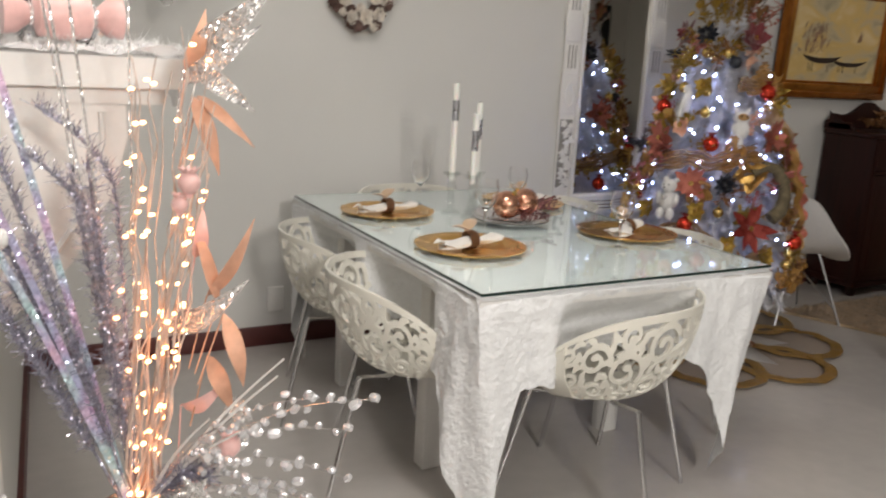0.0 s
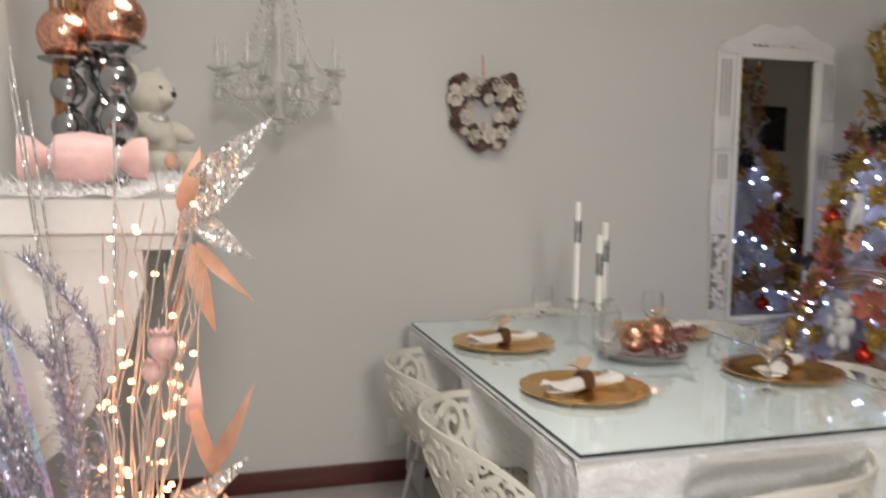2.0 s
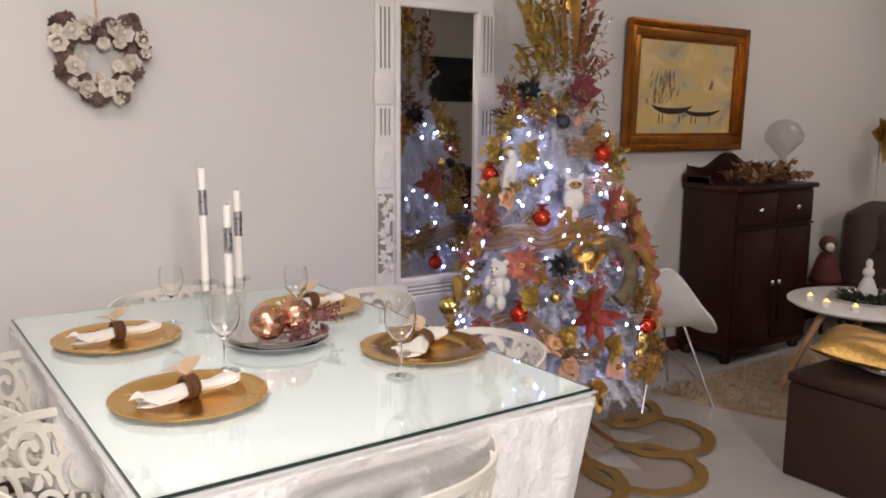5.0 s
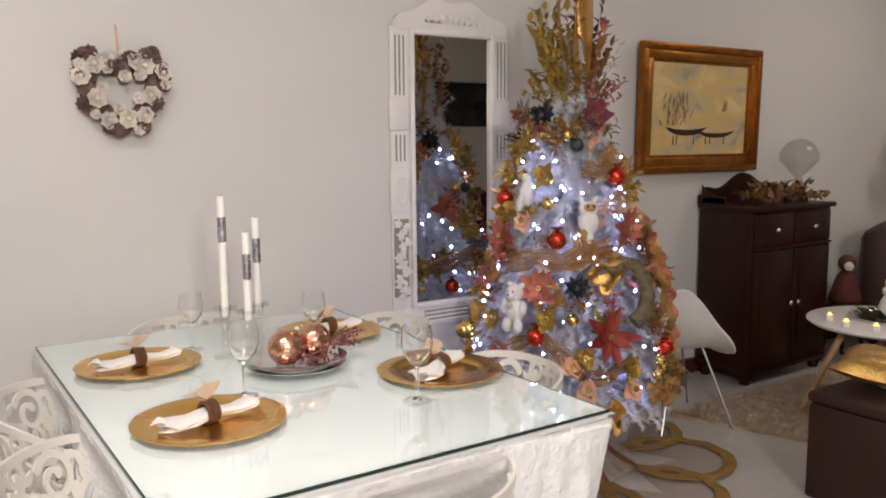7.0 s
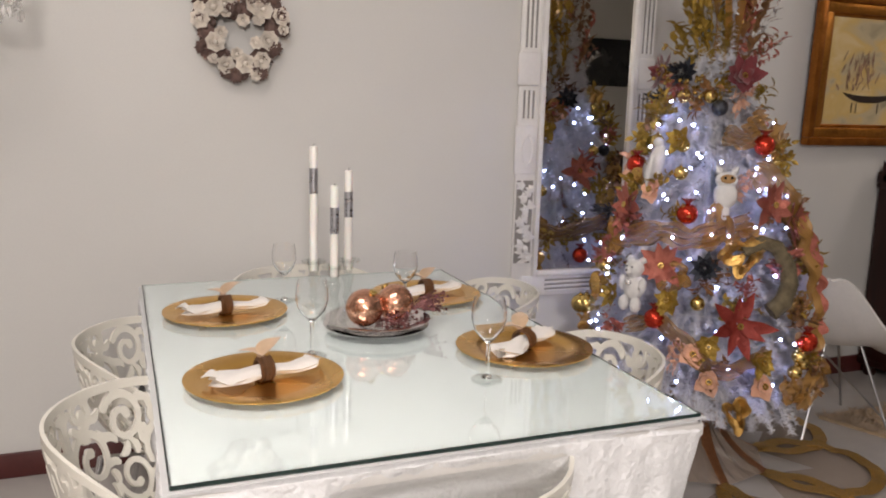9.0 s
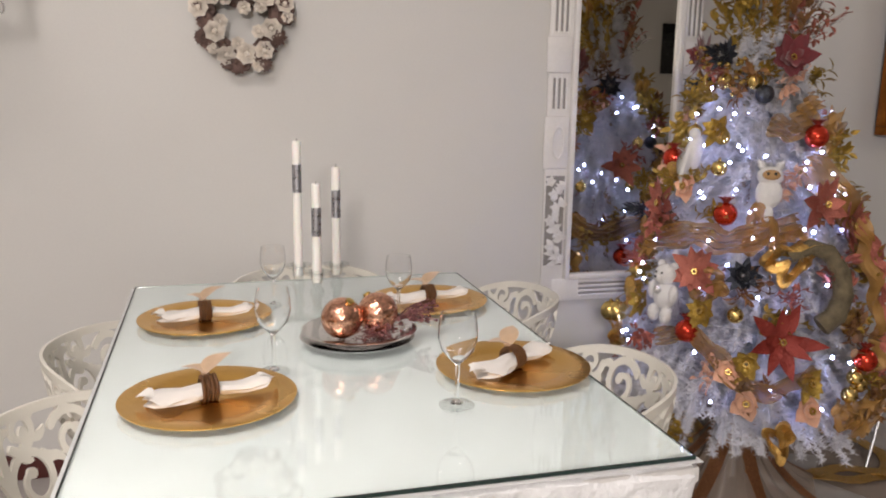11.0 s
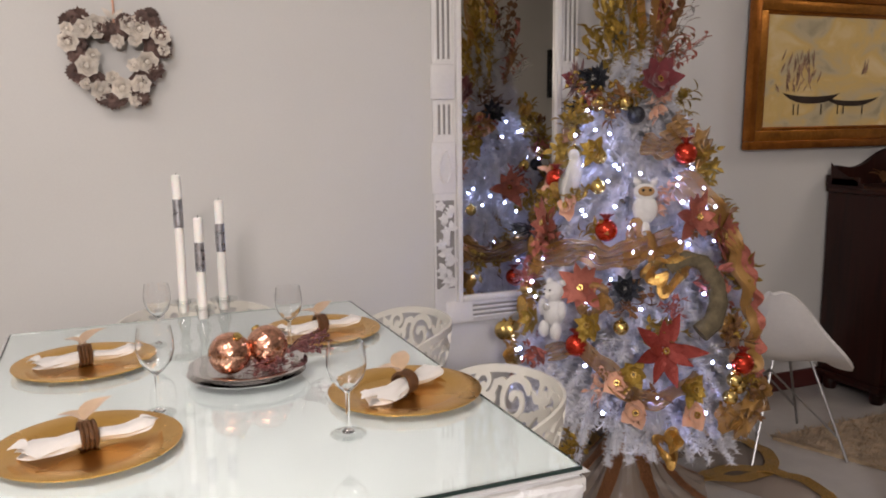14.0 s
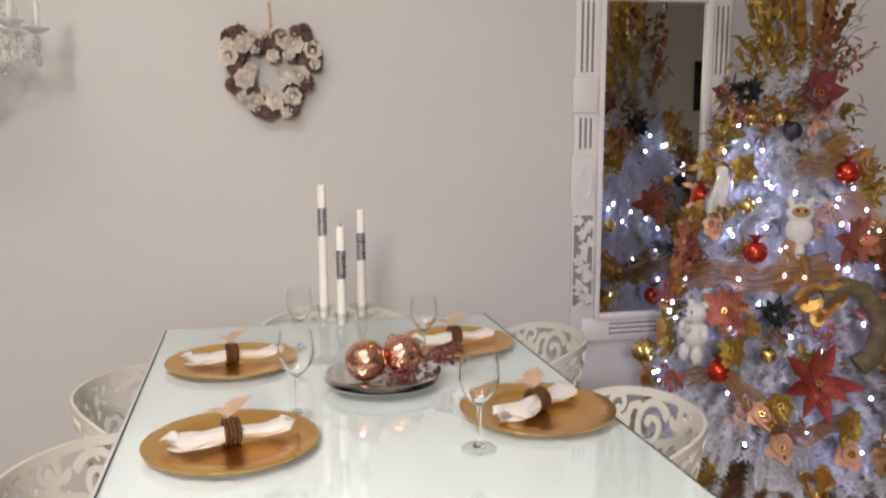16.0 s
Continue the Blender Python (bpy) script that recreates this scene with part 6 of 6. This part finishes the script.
cracker()
for k, (x, y) in enumerate(((0.20, 2.30), (0.30, 2.36))):
    rnd = random.Random(40 + k)
    g = Geo()
    for j in range(5):
        q = Vector((x + rnd.uniform(-0.05, 0.05), y + rnd.uniform(-0.02, 0.05), 2.05 + rnd.uniform(-0.05, 0.15)))
        p = Vector((x, y + 0.05, SHELF + 0.02))
        g.tube([p, p.lerp(q, 0.5) + Vector((0.01, 0, 0)), q], 0.006, 6, 0.003)
        for i in range(7):
            c = p.lerp(q, 0.62 + 0.38 * i / 6)
            d = Vector((rnd.gauss(0, 1), rnd.gauss(0, 1), 0.8)).normalized()
            g.leaf(c, c + d * 0.055, 0.02, 0.004, n=4)
    solid("dried_branch", g, DRYLEAF, "brown dried branch leaning behind the silver vases", "branch", "dried branches")


def teddy():
    """Seated plush bear that looks along the wall."""
    b = Geo()
    b.ball((0, 0, 0.115), 0.10, 22, 16, (0.92, 0.9, 1.15)).ball((0.012, 0, 0.275), 0.082, 22, 16, (1.0, 0.95, 0.92)).ball((0.078, -0.006, 0.262), 0.034, 14, 10, (1.1, 1, 0.85))
    for s in (-1, 1):
        b.ball((-0.01, s * 0.062, 0.345), 0.028, 12, 8, (0.6, 1, 1)).ball((0.07, s * 0.075, 0.145), 0.034, 14, 10, (1.8, 0.85, 0.9), pose(0, 0, 0, 0, 25, s * 10)).ball((0.10, s * 0.07, 0.042), 0.042, 14, 10, (1.6, 0.9, 0.95))
    eyes = Geo().ball((0.079, -0.030, 0.292), 0.008, 8, 6).ball((0.079, 0.030, 0.292), 0.008, 8, 6).ball((0.114, -0.006, 0.270), 0.011, 8, 6)
    foot = Geo().ball((0.155, -0.07, 0.045), 0.032, 12, 8, (0.5, 1, 1)).ball((0.155, 0.07, 0.045), 0.032, 12, 8, (0.5, 1, 1))
    bow = Geo().ball((0.05, -0.01, 0.19), 0.035, 14, 10, (1, 1.2, 0.6))
    two_tone("teddy_bear", [(b, PLUSH), (eyes, BLACK), (foot, PEACH), (bow, SILVER_GLITTER)], "cream plush bear seated on the mantel shelf", "teddy bear", pose(0.300, 3.30, SHELF + 0.008, 0, 0, -38) @ Matrix.Scale(0.88, 4))


teddy()


# ---- crystal chandelier ----
def chandelier():
    cx, cy = 0.725, 3.70
    t = thing("chandelier", "crystal chandelier with glass arms and bead strands, unlit", "chandelier", at=(cx, cy, 0))
    part("canopy", Geo().lathe([(0.0, H - 0.035), (0.03, H - 0.035), (0.055, H - 0.01), (0.06, H), (0.0, H)], 20), CHROME, t)
    part("chain", Geo().tube([(0, 0, H - 0.03), (0, 0, 2.12)], 0.005, 6), CHROME, t)
    part("column", Geo().lathe([(0.0, 1.56), (0.03, 1.57), (0.012, 1.60), (0.03, 1.66), (0.036, 1.70), (0.012, 1.74), (0.012, 1.88), (0.03, 1.92), (0.012, 1.97), (0.012, 2.06), (0.045, 2.085), (0.04, 2.10), (0.008, 2.12), (0.0, 2.12)], 20), CRYSTAL, t)
    part("pendant", Geo().ball((0, 0, 1.535), 0.022, 12, 8, (1, 1, 1.2)), CRYSTAL, t)
    rnd = random.Random(6)
    for k in range(8):
        a = radians(45 * k + 12)
        c, s = math.cos(a), math.sin(a)
        pts = [Vector((r * c, r * s, z)) for r, z in ((0.02, 1.69), (0.08, 1.645), (0.15, 1.64), (0.205, 1.675), (0.22, 1.725))]
        arm = part("arm", Geo().tube(pts, 0.0065, 8, 0.005), CRYSTAL, t, "clear glass arm")
        part("cup", Geo().lathe([(0.0, 1.722), (0.014, 1.724), (0.036, 1.738), (0.038, 1.742), (0.012, 1.735), (0.0, 1.734)], 16, (0.22 * c, 0.22 * s, 0)), CRYSTAL, arm)
        part("candle_sleeve", Geo().lathe([(0.0, 1.735), (0.0105, 1.735), (0.0105, 1.815), (0.006, 1.82), (0.004, 1.845), (0.0, 1.852)], 12, (0.22 * c, 0.22 * s, 0)), CRYSTAL, arm)
        for j in range(3):
            b = a + (j - 1) * 0.13
            drop = Geo()
            for i in range(3):
                drop.ball((0.222 * math.cos(b), 0.222 * math.sin(b), 1.715 - 0.02 * i), 0.006, 6, 4)
            part("crystal_drop", drop.ball((0.222 * math.cos(b), 0.222 * math.sin(b), 1.645), 0.009, 6, 4, (1, 1, 2.0)), CRYSTAL, arm)
        strand = Geo()
        for j in range(24):
            u = j / 23
            r, z = 0.04 + 0.18 * u, 2.08 - 0.33 * u - 0.13 * math.sin(math.pi * u)
            strand.ball((r * c, r * s, z), 0.0062, 6, 4)
        for j in range(16):
            u = j / 15
            r, z = 0.215 * (1 - u) + 0.01, 1.70 - 0.15 * math.sin(u * math.pi / 2)
            strand.ball((r * c, r * s, z), 0.006, 6, 4)
        for j in range(12):
            u = j / 11
            b = a + radians(45) * u
            strand.ball((0.22 * math.cos(b), 0.22 * math.sin(b), 1.735 - 0.075 * math.sin(math.pi * u)), 0.006, 6, 4)
        part("bead_strand", strand, CRYSTAL, t, "strung crystal beads")


chandelier()


# ---- floor vase with a lit spray ----
SPRAY = Vector((0.330, 1.846, 0.565))
RIGHT, FRONT = Vector((0.88, -0.47, 0)), Vector((-0.47, -0.88, 0))


def spot(dx, dz, near=0.0):
    return SPRAY + RIGHT * dx + Vector((0, 0, dz)) + FRONT * near


def curve(p, q, sag=0.0, n=10):
    return [p.lerp(q, k / n) + Vector((0, 0, sag * math.sin(math.pi * k / n))) for k in range(n + 1)]


def floor_vase():
    v = thing("floor_vase", "tall silver floor vase", "vase", at=(SPRAY.x, SPRAY.y, 0))
    part("body", Geo().lathe([(0.0, 0), (0.085, 0), (0.09, 0.01), (0.11, 0.12), (0.105, 0.28), (0.06, 0.47), (0.052, 0.54), (0.07, 0.575), (0.066, 0.575), (0.046, 0.54), (0.0, 0.53)], 32), SILVER, v)
    part("foot_ring", Geo().lathe([(0.086, 0.0), (0.094, 0.004), (0.094, 0.014), (0.088, 0.018)], 32), CHROME, v)


floor_vase()
HOLO = glitter_mat("holographic_foil", (0.60, 0.62, 0.75), 0.2, 0.35, 300, 1.1)
_t = HOLO.node_tree
_w, _r, _c = _t.nodes.new("ShaderNodeTexNoise"), _t.nodes.new("ShaderNodeHueSaturation"), _t.nodes.new("ShaderNodeTexCoord")
_w.inputs["Scale"].default_value = 11.0
_w.inputs["Detail"].default_value = 1.0
_r.inputs["Color"].default_value = (0.72, 0.69, 0.95, 1)
_r.inputs["Saturation"].default_value = 1.0
_t.links.new(_c.outputs["Object"], _w.inputs["Vector"])
_t.links.new(_w.outputs["Fac"], _r.inputs["Hue"])
_t.links.new(_r.outputs["Color"], _t.nodes["Principled BSDF"].inputs["Base Color"])
LILAC = glitter_mat("lilac_tinsel", (0.56, 0.55, 0.66), 0.22, 0.6, 300, 1.3)


def lit_twigs():
    t = thing("lit_twig_bundle", "bundle of pale twigs wound with warm fairy lights", "twig bundle", "spray in the floor vase")
    rnd = random.Random(77)
    bulb = Geo().ball((0, 0, 0), 0.0034, 8, 6, (1.5, 1.5, 0.9)).mesh("bulb", BULB_WARM)
    for k in range(20):
        dx = rnd.uniform(-0.02, 0.12)
        top = rnd.uniform(0.60, 0.84)
        q = spot(0.02 + dx, top, rnd.uniform(-0.05, 0.06))
        p = spot(rnd.uniform(-0.015, 0.02), -0.03, rnd.uniform(-0.02, 0.02))
        pts = [a + Vector((rnd.gauss(0, 0.006), rnd.gauss(0, 0.006), 0)) for a in curve(p, q, 0, 12)]
        pts[0] = p
        part("twig", Geo().tube(pts, 0.0028, 5, 0.0011), TWIG, t)
        for j in range(5):
            u = rnd.uniform(0.08, 1.0)
            c = p.lerp(q, u) + Vector((rnd.gauss(0, 0.012), rnd.gauss(0, 0.012), 0))
            part("bulb", bulb, BULB_WARM, t, "warm white fairy light", m=Matrix.Translation(c))


lit_twigs()


def tinsel_plume(dx, dz, near, wide, seed, curl=0.0):
    rnd = random.Random(seed)
    p, q = spot(dx * 0.08, 0.0), spot(dx, dz, near)
    pts = curve(p, q, 0.03, 14)
    if curl:
        pts = [a - RIGHT * (curl * max(0, k - 9) ** 2 / 25) + Vector((0, 0, -0.02 * max(0, k - 10))) for k, a in enumerate(pts)]
    g = Geo().tube(pts, 0.002, 5)
    for k in range(620):
        u = rnd.uniform(0.22, 1.0)
        i = min(int(u * 14), 13)
        c = pts[i].lerp(pts[i + 1], u * 14 - i)
        d = (Vector((rnd.gauss(0, 1), rnd.gauss(0, 1), rnd.gauss(0, 1))) + (q - p).normalized() * 1.5).normalized()
        s = d.orthogonal().normalized() * 0.0009
        e = c + d * rnd.uniform(0.4, 1.0) * wide * 0.85
        g.add([c - s, c + s, e + s * 0.6, e - s * 0.6], [(0, 1, 2, 3)])
    solid("tinsel_plume", g, LILAC, "silver lilac tinsel plume in the floor vase", "tinsel plume", "spray in the floor vase", smooth=False)


for args in ((-0.05, 0.62, 0.03, 0.036, 1, 0), (-0.03, 0.54, 0.06, 0.036, 2, 0), (-0.23, 0.58, 0.04, 0.038, 3, 0), (-0.26, 0.52, 0.08, 0.036, 4, 0), (-0.17, 0.42, 0.05, 0.034, 5, 0), (-0.03, 0.78, -0.02, 0.035, 6, 0.12), (0.13, 0.10, 0.05, 0.05, 7, 0), (-0.25, 0.70, 0.06, 0.032, 8, 0), (-0.06, 0.72, 0.06, 0.032, 10, 0.08), (-0.20, 0.64, 0.02, 0.036, 11, 0), (-0.12, 0.50, 0.08, 0.036, 12, 0), (-0.09, 0.60, 0.0, 0.036, 13, 0), (-0.22, 0.46, 0.10, 0.036, 14, 0)):
    tinsel_plume(*args)
for k, (dx, dz, near) in enumerate(((-0.235, 0.98, 0.04), (-0.20, 0.62, 0.08), (-0.14, 1.0, 0.0), (-0.10, 0.95, 0.05), (-0.17, 0.50, 0.10), (-0.26, 0.80, 0.02), (-0.05, 0.92, 0.08), (0.0, 0.9, -0.03))):
    p, q = spot(dx * 0.05, 0.0), spot(dx, dz, near)
    solid("foil_strip", Geo().band(curve(p, q, 0.015, 16), 0.013 if k in (0, 1, 4) else 0.004, 0.0008, FRONT), HOLO if k in (0, 1, 4) else SILVER_GLITTER, "long holographic foil strip in the floor vase" if k in (0, 1, 4) else "thin silver foil stem in the floor vase", "foil strip", "spray in the floor vase")


def spray_leaf(dx, dz, tx, tz, w, material, label, near=-0.09, bend=0.02):
    dz, tz = dz + 0.045, tz + 0.045
    g = Geo().leaf(spot(dx, dz, near), spot(tx, tz, near + 0.02), w * (0.66 if material is SILVER_GLITTER else 0.62), bend * 1.4, FRONT + RIGHT * 0.5, n=10)
    g.tube([spot(0.03 + dx * 0.5, dz - 0.12, near * 0.5), spot(dx, dz, near)], 0.0015, 5)
    solid("spray_leaf", g, material, label, "leaf", "spray in the floor vase")


SIL, PCH = "silver glitter leaf in the spray", "peach silk leaf in the spray"
for args in ((0.02, 0.26, 0.18, 0.37, 0.06, SILVER_GLITTER, SIL), (0.04, 0.29, 0.16, 0.34, 0.05, SILVER_GLITTER, SIL), (0.07, 0.74, 0.22, 0.86, 0.07, SILVER_GLITTER, SIL), (0.09, 0.72, 0.19, 0.66, 0.05, SILVER_GLITTER, SIL), (0.06, 0.70, 0.20, 0.80, 0.05, SILVER_GLITTER, SIL),
             (0.08, 0.68, 0.13, 0.55, 0.045, PEACH, PCH), (0.09, 0.68, 0.19, 0.60, 0.03, PEACH, PCH), (0.07, 0.72, 0.11, 0.82, 0.045, PEACH, PCH), (0.10, 0.33, 0.19, 0.48, 0.038, PEACH, PCH), (0.12, 0.32, 0.08, 0.48, 0.035, PEACH, PCH), (0.13, 0.30, 0.17, 0.17, 0.05, PEACH, PCH),
             (0.10, 0.22, 0.15, 0.12, 0.05, PEACH, PCH), (0.05, 0.12, 0.14, 0.18, 0.05, PINK, "pink satin leaf in the spray"), (0.08, 0.40, 0.10, 0.50, 0.04, PINK, "pink satin leaf in the spray"), (0.0, 0.02, -0.06, -0.04, 0.06, PEACH, PCH), (0.03, 0.0, 0.08, -0.03, 0.07, PEACH, PCH), (0.14, 0.14, 0.19, 0.10, 0.05, SILVER_GLITTER, SIL), (0.16, 0.10, 0.14, 0.03, 0.05, SILVER_GLITTER, SIL)):
    spray_leaf(*args)
for dx, dz, r in ((0.115, 0.60, 0.024), (0.10, 0.565, 0.018), (0.175, 0.16, 0.026), (0.12, 0.06, 0.024)):
    b = thing("satin_bud", "pink satin flower bud in the spray", "flower bud", "spray in the floor vase", at=Matrix.Translation(spot(dx, dz, 0.05)))
    g = Geo()
    for k in range(9):
        a = 2 * math.pi * k / 9
        d = Vector((math.cos(a), math.sin(a), 0))
        g.leaf(d * 0.004 + Vector((0, 0, -r)), d * r * 0.7 + Vector((0, 0, r)), r * 1.3, r * 0.35, n=5)
    part("petals", g, PINK, b)
    part("core", Geo().ball((0, 0, 0), r * 0.75, 12, 8), PINK, b)
    part("stalk", Geo().tube([(0, 0, -r), SPRAY + Vector((0.02, 0, dz * 0.3)) - spot(dx, dz, 0.05)], 0.0016, 5), TWIG, b)


def bead_spray(tips, label, seed):
    rnd = random.Random(seed)
    t = thing("bead_spray", label, "bead spray", "spray in the floor vase")
    for dx, dz, near in tips:
        p, q = spot(0.03, 0.04), spot(dx, dz + 0.04, near)
        pts = curve(p, q, 0.05, 14)
        part("wire", Geo().tube(pts, 0.0009, 4), CHROME, t)
        for k in range(7, 15):
            c = pts[k] + Vector((rnd.gauss(0, 0.004), rnd.gauss(0, 0.004), rnd.gauss(0, 0.006)))
            part("bead", BEAD, CRYSTAL_BRIGHT, t, "clear faceted bead", m=Matrix.Translation(c) @ pose(0, 0, 0, rnd.uniform(0, 90), rnd.uniform(0, 90), 0) @ Matrix.Scale(rnd.uniform(0.7, 1.2), 4))


CRYSTAL_BRIGHT = clear_mat("bright_crystal", (0.95, 0.95, 0.97), 0.25, 0.04, 0.6)
BEAD = Geo().ball((0, 0, 0), 0.0082, 6, 4, (1, 1, 1.35)).mesh("bead", CRYSTAL_BRIGHT)
bead_spray(((0.38, 0.19, 0.12), (0.42, 0.22, 0.06), (0.38, 0.12, 0.14), (0.32, 0.20, 0.02)), "wired clear bead spray arching out of the vase", 1)
bead_spray(((0.48, 0.02, 0.16), (0.40, 0.05, 0.14), (0.38, -0.02, 0.16), (0.30, 0.02, 0.16), (0.44, -0.03, 0.08)), "wired clear bead spray arching out of the vase", 2)
bead_spray(((0.20, 0.12, 0.12), (0.24, 0.06, 0.10), (0.22, 0.16, 0.08)), "wired clear bead spray arching out of the vase", 3)
for k, (dx, dz, tx, tz) in enumerate(((0.02, 0.06, 0.20, 0.20), (0.04, 0.10, 0.27, 0.33), (0.05, 0.03, 0.20, 0.09), (0.08, 0.05, 0.22, 0.06), (0.06, 0.16, 0.26, 0.30), (0.02, 0.14, 0.15, 0.22))):
    solid("white_twig", Geo().tube(curve(spot(dx * 0.3, 0.0), spot(tx, tz, 0.08), 0.02, 10), 0.0042, 6, 0.0018), WHITE, "frosted white twig in the floor vase", "twig", "spray in the floor vase")


def star(dx, dz, r, turn):
    pts = []
    for k in range(10):
        a = radians(turn + 36 * k)
        q = r if k % 2 == 0 else r * 0.42
        pts.append((q * math.cos(a), q * math.sin(a)))
    vs = [(0, -0.005, 0), (0, 0.005, 0)] + [(x, 0, z) for x, z in pts]
    fs = [(0, 2 + k, 2 + (k + 1) % 10) for k in range(10)] + [(1, 2 + (k + 1) % 10, 2 + k) for k in range(10)]
    solid("foil_star", Geo().add(vs, fs), SILVER_GLITTER, "silver glitter star in the spray", "star", "spray in the floor vase", at=Matrix.Translation(spot(dx, dz, 0.10)) @ pose(0, 0, 0, 0, 0, -25), smooth=False)


star(0.19, 0.055, 0.045, 20)
star(0.13, 0.10, 0.035, 50)

# ---- open white door against the side wall ----
door = thing("door_leaf", "white painted door standing open against the side wall", "door", kind="structure")
part("leaf", Geo().box(0.094, 0.72, 0.01, 0.134, 1.415, 2.05, 0.004), WHITE, door)
for z0, z1 in ((0.18, 0.92), (1.12, 1.92)):
    part("panel", Geo().box(0.132, 0.82, z0, 0.1385, 1.32, z1, 0.003), WHITE, door)
part("knob", Geo().lathe([(0.0, 0.0), (0.026, 0.0), (0.026, 0.004), (0.008, 0.006), (0.008, 0.014), (0.016, 0.020), (0.019, 0.028), (0.014, 0.036), (0.0, 0.038)], 18), WHITE, door, m=pose(0.1345, 1.385, 1.17, 0, 90, 0) @ Matrix.Scale(0.55, 4))
part("keyhole_plate", Geo().lathe([(0.0, 0.0), (0.018, 0.0), (0.018, 0.004), (0.012, 0.007), (0.0, 0.007)], 16), WHITE, door, m=pose(0.1345, 1.385, 1.06, 0, 90, 0) @ Matrix.Scale(0.8, 4))
